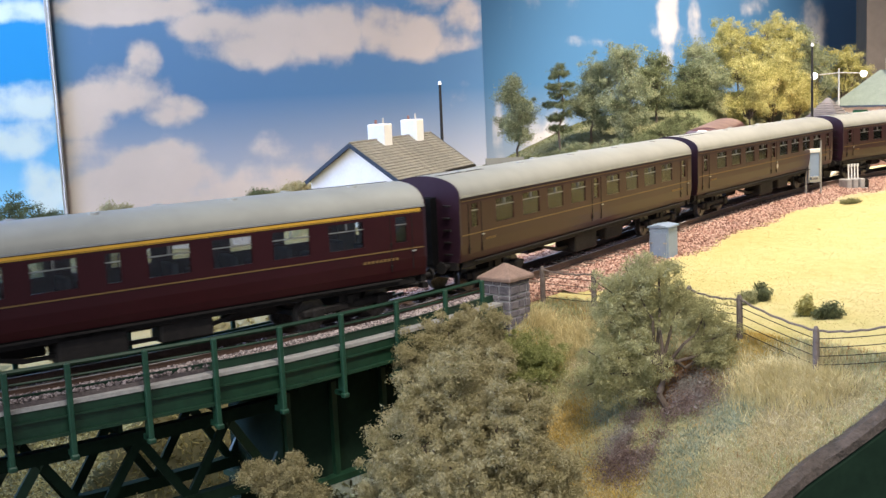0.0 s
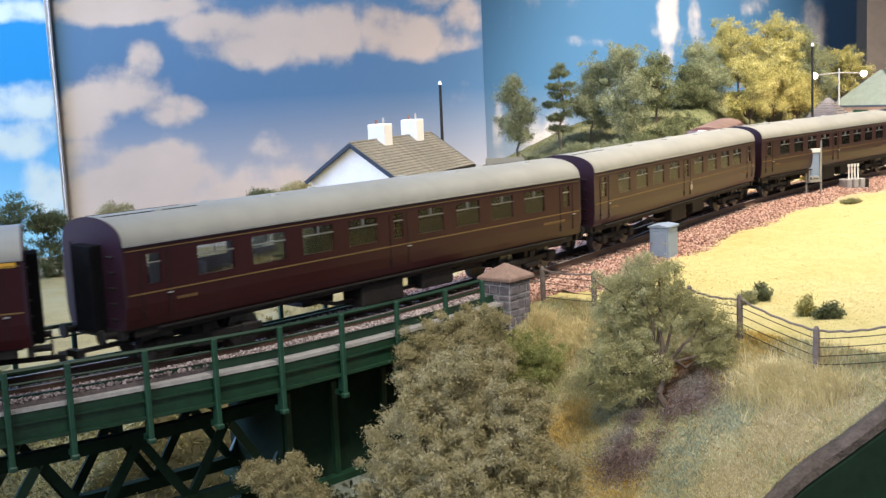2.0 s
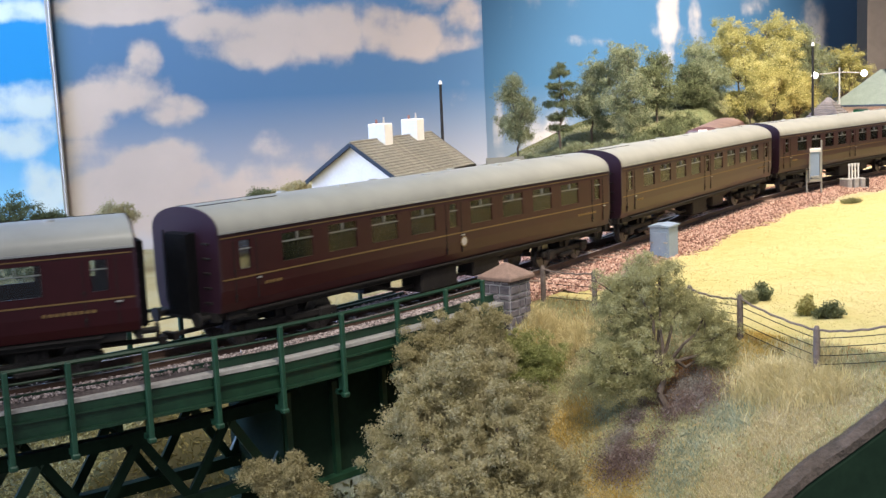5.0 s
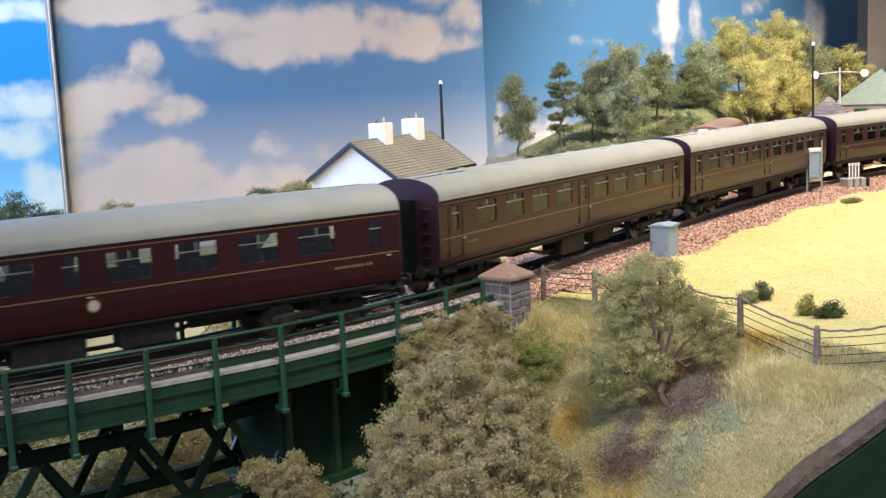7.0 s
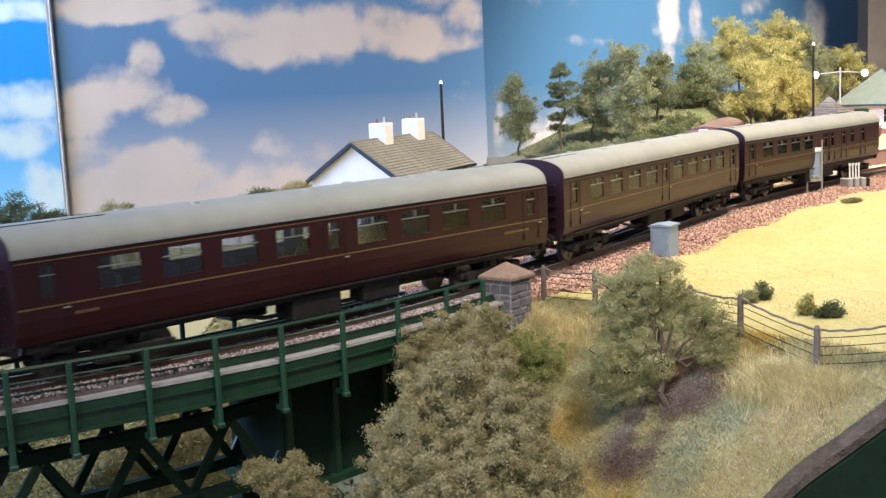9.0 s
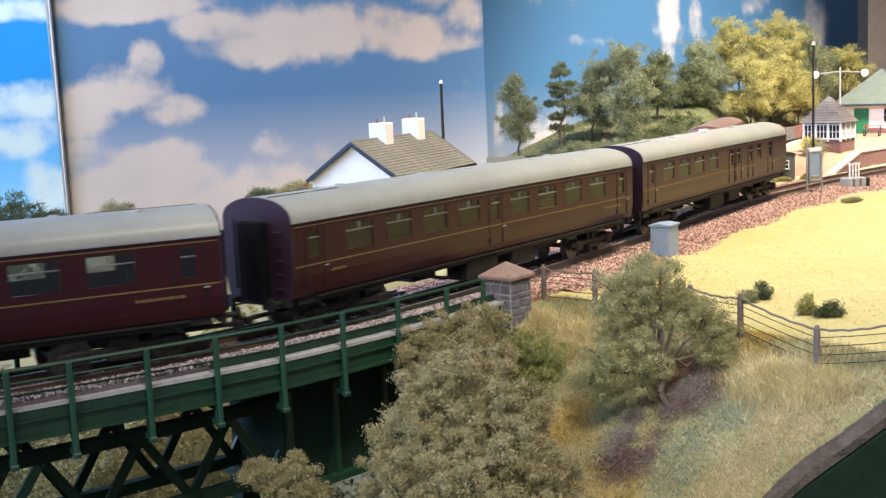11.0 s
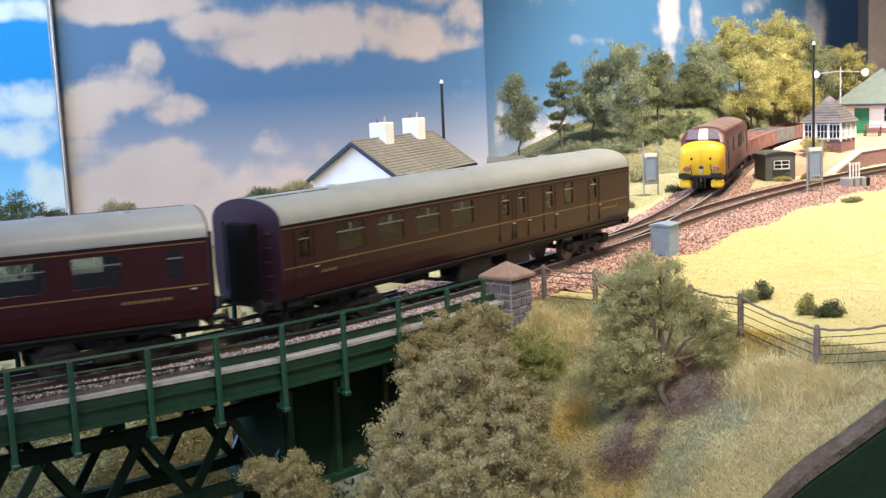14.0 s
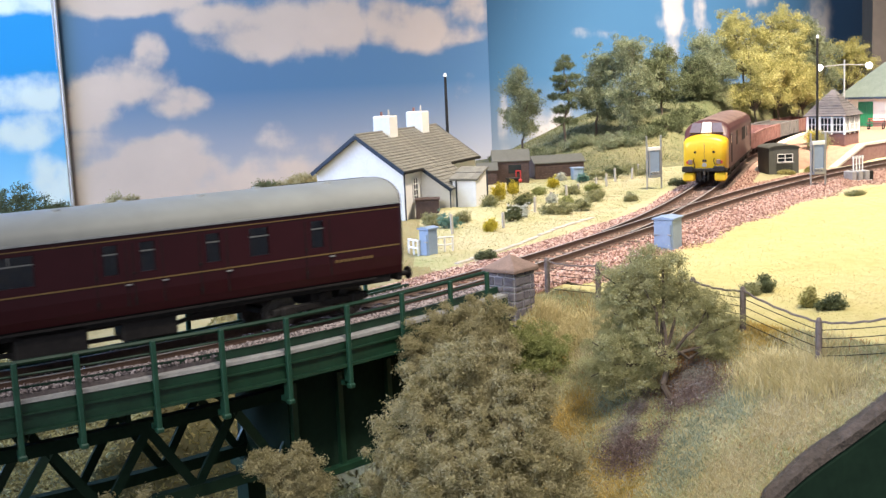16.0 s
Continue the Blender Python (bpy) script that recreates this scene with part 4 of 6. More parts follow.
def motions():
    times = [0.25 * i for i in range(65)]
    fine = [0.1 * i for i in range(161)]
    for i, c in enumerate(TRAIN):
        rows = []
        for t in times:
            x, y, h = on_line(train_at(t) + (i - 1) * PITCH_COACH)
            rows.append((t, pose(x, y, 0, 0, 0, math.degrees(h))))
        walk(c, rows)
        for b in [o for o in c.children if o.name.startswith("bogie")]:
            px = b.location.x
            rows = []
            for t in times:
                s = train_at(t) + (i - 1) * PITCH_COACH
                rows.append((t, pose(px, 0, 0, 0, 0, math.degrees(line(s + px)[2] - on_line(s)[2]))))
            walk(b, rows)
            for w in b.children:
                wx = w.location.x
                walk(w, [(t, pose(wx, 0, 0.0067, 0, math.degrees(train_at(t) / 0.0067), 0)) for t in fine])

# ---- cottage ----
def gz(x, y):
    return float(height(np.array([x]), np.array([y]))[0])


def roof_slab(parent, pts, thick, rows, name="roof", label="grey slate roof in overlapping courses"):
    """A sloping slab from eave a-b to ridge d-c, with stepped courses of slates."""
    a, b, c, d = (Vector(p) for p in pts)
    nrm = (b - a).cross(d - a).normalized()
    if nrm.z < 0:
        nrm = -nrm
    bm = bmesh.new()
    lo = [bm.verts.new(p - nrm * thick) for p in (a, b, c, d)]
    hi = [bm.verts.new(p) for p in (a, b, c, d)]
    bm.faces.new(lo)
    bm.faces.new(hi)
    for i in range(4):
        bm.faces.new((lo[i], lo[(i + 1) % 4], hi[(i + 1) % 4], hi[i]))
    r = part(name, bm, SLATE, parent, label)
    for k in range(rows):
        u0, u1 = k / rows, min(1.0, (k + 1.12) / rows)
        p0, p1, p2, p3 = a.lerp(d, u0), b.lerp(c, u0), b.lerp(c, u1), a.lerp(d, u1)
        bm = bmesh.new()
        n = max(2, int((p1 - p0).length / 0.0045))
        for j in range(n):
            f0, f1 = j / n, (j + 1) / n - 0.04 / n
            lift = nrm * (0.0004 + 0.00012 * random.random())
            q = [p0.lerp(p1, f0), p0.lerp(p1, f1), p3.lerp(p2, f1), p3.lerp(p2, f0)]
            top = [bm.verts.new(q[0] + lift * 1.6), bm.verts.new(q[1] + lift * 1.6), bm.verts.new(q[2] + nrm * 0.0002), bm.verts.new(q[3] + nrm * 0.0002)]
            bot = [bm.verts.new(q[0]), bm.verts.new(q[1]), bm.verts.new(q[2] - nrm * 0.0001), bm.verts.new(q[3] - nrm * 0.0001)]
            bm.faces.new(top)
            for i in range(4):
                bm.faces.new((bot[i], bot[(i + 1) % 4], top[(i + 1) % 4], top[i]))
        part("slate_course", bm, SLATE, r)
    return r


def pane_window(parent, m, w, h, cols, rows, label="white framed small-paned window"):
    bm = bmesh.new()
    box(bm, -w / 2, w / 2, -0.0003, 0.0006, 0, h)
    wd = part("window", bm, DARKGLASS, parent, label, m=m)
    bm = bmesh.new()
    t = 0.0005
    for i in range(cols + 1):
        x = -w / 2 + w * i / cols
        box(bm, x - t / 2, x + t / 2, -0.0009, 0.0, 0, h)
    for i in range(rows + 1):
        z = h * i / rows
        box(bm, -w / 2, w / 2, -0.00085, 0.0, z - t / 2, z + t / 2)
    part("window_frame", bm, WHITE, wd)
    bm = bmesh.new()
    box(bm, -w / 2 - 0.0008, w / 2 + 0.0008, -0.0018, 0.0, -0.001, -0.0002)
    part("sill", bm, DECK, wd)
    return wd


def cottage():
    # local x runs along the ridge, y across; the camera-side gable is at x = 0
    c = thing("cottage", "white rendered cottage with grey slate roof and twin chimneys", "cottage", pose(-0.028, 0.789, 0, 0, 0, 66))
    LX, WY, ZE, ZR, Z0 = 0.135, 0.074, 0.0285, 0.0535, -0.012
    w0, w1 = 0.0025, WY - 0.0025
    fall = (ZR - ZE) / (WY / 2)
    bm = bmesh.new()
    prism(bm, [(w0, Z0), (w1, Z0), (w1, ZE - 0.001), (WY / 2, ZR - 0.0022), (w0, ZE - 0.001)], 0.002, LX)
    part("wall", bm, WHITE, c, "white rendered walls")
    roof_slab(c, [(-0.001, 0, ZE - 0.001), (LX + 0.003, 0, ZE - 0.001), (LX + 0.003, WY / 2, ZR), (-0.001, WY / 2, ZR)], 0.0012, 15)
    roof_slab(c, [(-0.001, WY, ZE - 0.001), (LX + 0.003, WY, ZE - 0.001), (LX + 0.003, WY / 2, ZR), (-0.001, WY / 2, ZR)], 0.0012, 15)
    for e in (0, WY):
        for x in (-0.0017, LX + 0.0037):
            bm = bmesh.new()
            bar(bm, (x, e, ZE - 0.0022), (x, WY / 2, ZR - 0.001), 0.0026, 0.001)
            part("bargeboard", bm, DARKBLUE, c, "dark blue bargeboard")
    for x0, x1 in ((-0.001, 0.0295), (0.078, LX + 0.003)):
        bm = bmesh.new()
        box(bm, x0, x1, -0.0012, 0.0002, ZE - 0.0026, ZE - 0.0010)
        part("gutter", bm, BLACK, c, "dark gutter")
    bm = bmesh.new()
    rod(bm, (-0.001, WY / 2, ZR + 0.0004), (LX + 0.003, WY / 2, ZR + 0.0004), 0.0009, 8)
    part("ridge_tile", bm, SLATE, c)
    for x, hgt in ((0.047, 0.0115), (0.103, 0.0125)):
        bm = bmesh.new()
        box(bm, x - 0.0065, x + 0.0065, WY / 2 - 0.0070, WY / 2 + 0.0070, ZR - 0.006, ZR + hgt, None, 0.0006)
        ch = part("chimney", bm, WHITE, c, "white rendered chimney stack")
        for y, mt, hh, r in ((-0.003, EDGE, 0.0045, 0.0008), (0.003, WAGON, 0.003, 0.0011)):
            bm = bmesh.new()
            rod(bm, (x, WY / 2 + y, ZR + hgt), (x, WY / 2 + y, ZR + hgt + hh), r, 10, r * 0.75)
            part("chimney_pot", bm, mt, ch)
    pane_window(c, pose(0.0018, 0.046, 0.010, 0, 0, -90), 0.011, 0.013, 4, 3)
    pane_window(c, pose(0.020, w0 - 0.0002, 0.005, 0, 0, 0), 0.0075, 0.0165, 2, 4)
    # wing under a continued roof slope, and a small porch before it
    o = -0.020
    bm = bmesh.new()
    prism(bm, [(w0, Z0), (w0, ZE - 0.002), (o, ZE - 0.002 + o * fall), (o, Z0)], 0.031, 0.075)
    part("wing_wall", bm, WHITE, c, "white wing wall")
    roof_slab(c, [(0.0295, o - 0.002, ZE - 0.001 + (o - 0.002) * fall), (0.078, o - 0.002, ZE - 0.001 + (o - 0.002) * fall), (0.078, 0.0015, ZE), (0.0295, 0.0015, ZE)], 0.0011, 8, "wing_roof")
    bm = bmesh.new()
    bar(bm, (0.0290, o - 0.002, ZE - 0.0022 + (o - 0.002) * fall), (0.0290, 0.001, ZE - 0.0014), 0.0022, 0.0009)
    part("bargeboard", bm, DARKBLUE, c)
    bm = bmesh.new()
    prism(bm, [(0.036, Z0), (0.036, 0.0190), (0.056, 0.0255), (0.056, Z0)], -0.038, o, "y")
    part("porch", bm, WHITE, c, "white porch walls")
    roof_slab(c, [(0.0345, -0.0395, 0.0187), (0.0345, o + 0.002, 0.0187), (0.0575, o + 0.002, 0.0262), (0.0575, -0.0395, 0.0262)], 0.0009, 2, "porch_roof", "grey felted porch roof")
    for x, y, z in ((0.0012, 0.0012, 0.027), (0.0300, o - 0.0006, 0.0135), (0.0355, o - 0.003, 0.0185), (0.0565, -0.0385, 0.025)):
        bm = bmesh.new()
        rod(bm, (x, y, Z0), (x, y, z), 0.0006, 6)
        part("downpipe", bm, DARKBLUE, c, "dark downpipe")
    return c


cottage()


def shed(label, m, l, w, ze, zr, boards=9):
    s = thing("garden_shed", label, "shed", m)
    bm = bmesh.new()
    prism(bm, [(-w / 2, -0.004), (w / 2, -0.004), (w / 2, ze), (0, zr), (-w / 2, ze)], 0, l)
    part("wall", bm, WOOD, s, "dark brown boarded walls")
    for k in range(boards):
        bm = bmesh.new()
        z = ze * k / boards
        box(bm, 0, l, -w / 2 - 0.0006, -w / 2 + 0.0002, z + 0.0002, z + ze / boards - 0.0002)
        part("plank", bm, WOOD, s)
    for e in (-1, 1):
        bm = bmesh.new()
        prism(bm, [(e * (w / 2 + 0.0015), ze - 0.001), (0, zr), (0, zr + 0.0008), (e * (w / 2 + 0.0015), ze - 0.0002)], -0.0015, l + 0.0015)
        part("roof", bm, GREYGREEN, s, "dark felt roof")
    if boards > 7:
        bm = bmesh.new()
        box(bm, l * 0.42, l * 0.78, -w / 2 - 0.0009, -w / 2 - 0.0004, ze * 0.42, ze * 0.8)
        part("window", bm, DARKGLASS, s, "dark shed window")
        # no opening cut: a black panel draws the doorway's inner shade
        bm = bmesh.new()
        box(bm, l - 0.0002, l + 0.0006, -w * 0.28, w * 0.22, 0.0, ze * 0.85)
        part("door", bm, BLACK, s, "black panel for the shade in an open doorway")
    return s


shed("dark brown wooden garden shed with pitched felt roof", pose(0.044, 1.045, gz(0.044, 1.045), 0, 0, 0), 0.032, 0.024, 0.020, 0.0285)
shed("long low dark brown shed beside the garden", pose(0.082, 1.075, gz(0.082, 1.075), 0, 0, 12), 0.048, 0.02, 0.015, 0.0205, 6)
shed("low brown store against the cottage", pose(0.030, 1.03, gz(0.03, 1.03), 0, 0, 0), 0.016, 0.02, 0.014, 0.019, 5)


def crate(name, label, cat, m, w, d, h, mat, lid=None):
    t = thing(name, label, cat, m)
    bm = bmesh.new()
    box(bm, -w / 2, w / 2, -d / 2, d / 2, -0.003, h, None, 0.0004)
    part("body", bm, mat, t)
    bm = bmesh.new()
    box(bm, -w / 2 - 0.0007, w / 2 + 0.0007, -d / 2 - 0.0007, d / 2 + 0.0007, h, h + 0.0012, None, 0.0003)
    part("lid", bm, lid or mat, t)
    return t


crate("storage_box", "dark brown storage box beside the cottage wall", "box", pose(-0.0135, 0.800, gz(-0.0135, 0.80), 0, 0, 0), 0.0165, 0.010, 0.0120, WOOD)
crate("wheelie_bin", "black bin standing in the cottage garden", "bin", pose(0.056, 0.95, gz(0.056, 0.95), 0, 0, 20), 0.008, 0.008, 0.011, BLACK)
crate("water_tank", "pale green water butt beside the low shed", "tank", pose(0.121, 1.046, gz(0.121, 1.046), 0, 0, 10), 0.010, 0.008, 0.010, BLUEBOX)


def mower():
    t = thing("garden_machine", "small red garden machine by the shed", "garden tool", pose(0.066, 1.028, gz(0.066, 1.028)))
    bm = bmesh.new()
    box(bm, -0.003, 0.003, -0.002, 0.002, 0.001, 0.004, None, 0.001)
    part("body", bm, RED, t)
    bm = bmesh.new()
    for x in (-0.002, 0.002):
        rod(bm, (x, 0.001, 0.003), (x, 0.003, 0.011), 0.0004, 6)
    rod(bm, (-0.0025, 0.003, 0.011), (0.0025, 0.003, 0.011), 0.0005, 6)
    part("handle", bm, RED, t)


mower()


# ---- lineside things ----
def cabinet(label, m, w, d, h):
    t = thing("lineside_cabinet", label, "equipment cabinet", m, "lineside cabinets")
    bm = bmesh.new()
    box(bm, -w / 2, w / 2, -d / 2, d / 2, -0.004, h, None, 0.0005)
    part("body", bm, BLUEBOX, t)
    bm = bmesh.new()
    prism(bm, [(-d / 2 - 0.0007, h), (d / 2 + 0.0007, h), (d / 2 + 0.0007, h + 0.0008), (0, h + 0.0016), (-d / 2 - 0.0007, h + 0.0008)], -w / 2 - 0.0007, w / 2 + 0.0007)
    part("lid", bm, BLUEBOX, t)
    bm = bmesh.new()
    box(bm, -w / 2 - 0.0005, -w / 2 + 0.0002, -d / 2 + 0.001, d / 2 - 0.001, 0.0005, h - 0.0025, None, 0.0002)
    part("door", bm, BLUEBOX, t)
    for y in (-d * 0.36, d * 0.36):
        bm = bmesh.new()
        rod(bm, (-w / 2 - 0.0012, y - 0.001, h * 0.55), (-w / 2 - 0.0012, y + 0.001, h * 0.55), 0.0004, 6)
        box(bm, -w / 2 - 0.0012, -w / 2, y - 0.0003, y + 0.0003, h * 0.55 - 0.0003, h * 0.55 + 0.0003)
        part("handle", bm, ALU, t)
    return t


cabinet("blue-grey metal equipment cabinet on the ballast edge", pose(0.1195, 0.6125, -0.0075, 0, 0, 57), 0.0135, 0.0110, 0.0178)
cabinet("small blue-grey equipment cabinet between white railings", pose(-0.011, 0.628, -0.0068, 0, 0, 48), 0.0078, 0.0072, 0.0150)


def guard_rail(m):
    t = thing("white_railing", "low white tubular railing beside the cabinet", "railing", m, "white railings")
    for x in (-0.0048, 0.0, 0.0048):
        bm = bmesh.new()
        rod(bm, (x, 0, -0.003), (x, 0, 0.0088), 0.0006, 8)
        part("post", bm, WHITE, t)
    for z in (0.0045, 0.0088):
        bm = bmesh.new()
        rod(bm, (-0.0053, 0, z), (0.0053, 0, z), 0.00055, 8)
        part("rail", bm, WHITE, t)


guard_rail(pose(-0.002, 0.636, -0.0068, 0, 0, 20))
guard_rail(pose(-0.0195, 0.630, -0.0068, 0, 0, -55))


def notice_frame(a, b, zt, p0, p1):
    d = math.dist(a, b)
    t = thing("track_board", "pale blue board hung between two grey metal posts", "trackside board", pose(a[0], a[1], 0, 0, 0, math.degrees(math.atan2(b[1] - a[1], b[0] - a[0]))), "trackside boards")
    for x in (0, d):
        bm = bmesh.new()
        rod(bm, (x, 0, -0.009), (x, 0, zt), 0.00075, 8)
        part("post", bm, ALU, t, "thin grey metal post")
    bm = bmesh.new()
    box(bm, 0.0012, d - 0.0012, -0.0007, 0.0007, p0, p1, None, 0.0002)
    bd = part("panel", bm, BLUEBOX, t, "pale blue-grey panel")
    bm = bmesh.new()
    box(bm, 0.001, d - 0.001, -0.0012, 0.0012, p1, p1 + 0.003, None, 0.0003)
    part("hood", bm, WHITE, t, "white hood")
    for x in (0.0016, d - 0.0016):
        bm = bmesh.new()
        box(bm, x - 0.0005, x + 0.0005, -0.0016, -0.0006, p0, p1)
        part("panel_edge", bm, ALU, t)
    bm = bmesh.new()
    for k in range(3):
        rod(bm, (d * (0.3 + 0.2 * k), -0.003, p0 + 0.004), (d * (0.3 + 0.2 * k), 0.001, p0 + 0.004), 0.0011, 8)
    box(bm, 0.0014, d - 0.0014, -0.003, 0.0, p0 + 0.0005, p0 + 0.0026)
    part("bracket", bm, ALU, t, "grey brackets at the foot")


notice_frame((0.2815, 0.8765), (0.2940, 0.8800), 0.0365, 0.0045, 0.0275)
notice_frame((0.1640, 0.9250), (0.1765, 0.9300), 0.0372, 0.0030, 0.0250)


def lever_frame():
    t = thing("ground_lever_frame", "white and grey ground lever frame beside the line", "lever frame", pose(0.3325, 0.9180, -0.0070, 0, 0, 20))
    bm = bmesh.new()
    box(bm, -0.0105, 0.0105, -0.006, 0.006, 0, 0.002, None, 0.0004)
    part("base", bm, ALU, t)
    for x in (-0.0095, -0.003, 0.0035):
        bm = bmesh.new()
        box(bm, x, x + 0.0045, -0.0055, 0.0055, 0.002, 0.0095, None, 0.0006)
        part("quadrant", bm, DECK, t)
    for k in range(4):
        bm = bmesh.new()
        x = -0.004 + 0.003 * k
        rod(bm, (x, 0, 0.009), (x + 0.0006, 0.001, 0.0190), 0.0006, 8)
        rod(bm, (x + 0.0006, 0.001, 0.0190), (x + 0.0007, 0.001, 0.0212), 0.001, 8)
        part("lever", bm, WHITE, t, "white painted lever")
    bm = bmesh.new()
    box(bm, 0.0082, 0.0130, -0.004, 0.004, 0, 0.0088, None, 0.0006)
    part("motor_box", bm, BLACK, t)


lever_frame()


def hut():
    w, d, ze, zt = 0.0270, 0.030, 0.0225, 0.0252
    t = thing("platelayers_hut", "grey lineside hut with curved roof and white window", "hut", pose(0.2880, 1.013, gz(0.29, 1.02), 0, 0, 3))
    bm = bmesh.new()
    arc = [(w * (0.5 - 0.5 * math.cos(a)), ze + (zt - ze) * math.sin(a)) for a in [math.pi * i / 10 for i in range(11)]]
    prism(bm, [(w, -0.003), (0, -0.003)] + arc, 0, d, "y")
    part("wall", bm, GREYGREEN, t, "dark grey hut walls")
    bm = bmesh.new()
    top = [(w / 2 + (x - w / 2) * 1.05, z + 0.0007) for x, z in arc]
    prism(bm, top + [(w / 2 + (x - w / 2) * 1.05, z) for x, z in reversed(arc)], -0.0012, d + 0.0012, "y")
    part("roof", bm, GREYGREEN, t, "curved felt roof")
    pane_window(t, pose(w * 0.53, -0.0004, 0.0108), 0.0135, 0.0068, 2, 2)
    return t


hut()


def pole(name, label, x, y, top, r, lamp_top=False):
    t = thing(name, label, "pole", pose(x, y, 0))
    bm = bmesh.new()
    rod(bm, (0, 0, gz(x, y) - 0.003), (0, 0, top), r, 10, r * 0.75)
    part("shaft", bm, BLACK, t)
    bm = bmesh.new()
    rod(bm, (0, 0, top), (0, 0, top + 0.003), r * 1.15, 10, r * 0.6)
    part("cap", bm, WHITE if lamp_top else BLACK, t)
    return t


pole("telegraph_pole", "dark telegraph pole standing behind the cottage", 0.0035, 1.0, 0.092, 0.0016, True)
pole("lighting_pole", "tall dark lighting pole beside the hut", 0.3395, 1.040, 0.1115, 0.0013, True)


def trough():
    t = thing("cable_trough", "pale concrete cable trough along the ballast edge", "cable trough")
    a, b = Vector((0.004, 0.590, 0)), Vector((0.0986, 0.763, 0))
    n = 24
    for k in range(n):
        p, q = a.lerp(b, k / n), a.lerp(b, (k + 0.95) / n)
        bm = bmesh.new()
        h = math.degrees(math.atan2(q.y - p.y, q.x - p.x))
        box(bm, 0, (q - p).length, -0.0016, 0.0016, -0.004, 0.0007, pose(p.x, p.y, gz(p.x, p.y), 0, 0, h), 0.0003)
        part("trough_lid", bm, EDGE, t)


trough()


# ---- stone pier at the bridge end ----
def pier():
    t = thing("stone_pier", "square stone bridge pier with pyramid capstone", "pier", pose(0.0262, 0.4825, 0, 0, 0, 50))
    hs, zb, ze = 0.0072, -0.022, 0.0078
    bm = bmesh.new()
    box(bm, -hs + 0.0001, hs - 0.0001, -hs + 0.0001, hs - 0.0001, zb, ze)
    part("core", bm, MORTAR, t, "pale mortar joints")
    rng = random.Random(4)
    z = zb
    while z < ze - 0.001:
        ch = min(rng.choice((0.0024, 0.0032, 0.0040)), ze - z)
        for f in range(4):
            x = -hs
            while x < hs - 0.001:
                w = min(rng.uniform(0.0035, 0.0075), hs - x)
                if hs - x - w < 0.002:
                    w = hs - x
                bm = bmesh.new()
                p = 0.0003 + rng.random() * 0.0005
                box(bm, x + 0.00032, x + w - 0.00032, -hs - p, -hs + 0.001, z + 0.00032, z + ch - 0.00032, Matrix.Rotation(f * math.pi / 2, 4, "Z"), 0.0003)
                part("stone", bm, STONE, t)
                x += w
        z += ch
    bm = bmesh.new()
    o = hs + 0.0017
    base = [bm.verts.new(p) for p in ((-o, -o, ze), (o, -o, ze), (o, o, ze), (-o, o, ze))]
    mid = [bm.verts.new((v.co.x, v.co.y, ze + 0.0016)) for v in base]
    tip = bm.verts.new((0, 0, ze + 0.0072))
    bm.faces.new(base)
    for i in range(4):
        bm.faces.new((base[i], base[(i + 1) % 4], mid[(i + 1) % 4], mid[i]))
        bm.faces.new((mid[i], mid[(i + 1) % 4], tip))
    bmesh.ops.bevel(bm, geom=list(bm.edges), offset=0.0003, segments=1, affect="EDGES")
    part("capstone", bm, CAPSTONE, t, "brown sandstone pyramid cap")


pier()


# ---- wire fence ----
FENCE = [(0.0435, 0.500), (0.0640, 0.4835), (0.080, 0.4625), (0.096, 0.442), (0.1105, 0.422), (0.1285, 0.389), (0.1490, 0.3715)]


def tube(bm, pts, r, n=6):
    """One round strand through the given places."""
    rings = []
    for i, p in enumerate(pts):
        d = (Vector(pts[min(i + 1, len(pts) - 1)]) - Vector(pts[max(i - 1, 0)])).normalized()
        a = d.cross(Vector((0, 0, 1))).normalized()
        b = d.cross(a)
        rings.append([bm.verts.new(Vector(p) + (a * math.cos(6.2832 * k / n) + b * math.sin(6.2832 * k / n)) * r) for k in range(n)])
    for q0, q1 in zip(rings, rings[1:]):
        for k in range(n):
            bm.faces.new((q0[k], q0[(k + 1) % n], q1[(k + 1) % n], q1[k]))
    bm.faces.new(rings[0])
    bm.faces.new(rings[-1][::-1])


def fence():
    t = thing("wire_fence", "weathered post and wire fence along the field edge", "fence")
    zs = [gz(x, y) for x, y in FENCE]
    for (x, y), z in zip(FENCE, zs):
        bm = bmesh.new()
        rod(bm, (x, y, z - 0.004), (x, y, z + 0.0150), 0.00125, 9, 0.00115)
        rod(bm, (x, y, z + 0.0150), (x, y, z + 0.0163), 0.00115, 9, 0.0006)
        part("post", bm, POST, t, "grey-brown round post")
    for k, f in enumerate((0.16, 0.36, 0.56, 0.76, 0.95)):
        for (p, q), (z0, z1) in zip(zip(FENCE, FENCE[1:]), zip(zs, zs[1:])):
            bm = bmesh.new()
            pts = []
            for i in range(13):
                u = i / 12
                sag = (0.0011 if k == 4 else 0.0003) * 4 * u * (1 - u)
                wob = 0.0002 * math.sin(i * 2.1) if k == 4 else 0
                pts.append((p[0] + (q[0] - p[0]) * u, p[1] + (q[1] - p[1]) * u, z0 + (z1 - z0) * u + 0.0155 * f - sag + wob))
            tube(bm, pts, 0.00042 if k == 4 else 0.00016)
            part("wire", bm, POST if k == 4 else BLACK, t, "thick twisted top strand" if k == 4 else "")


fence()


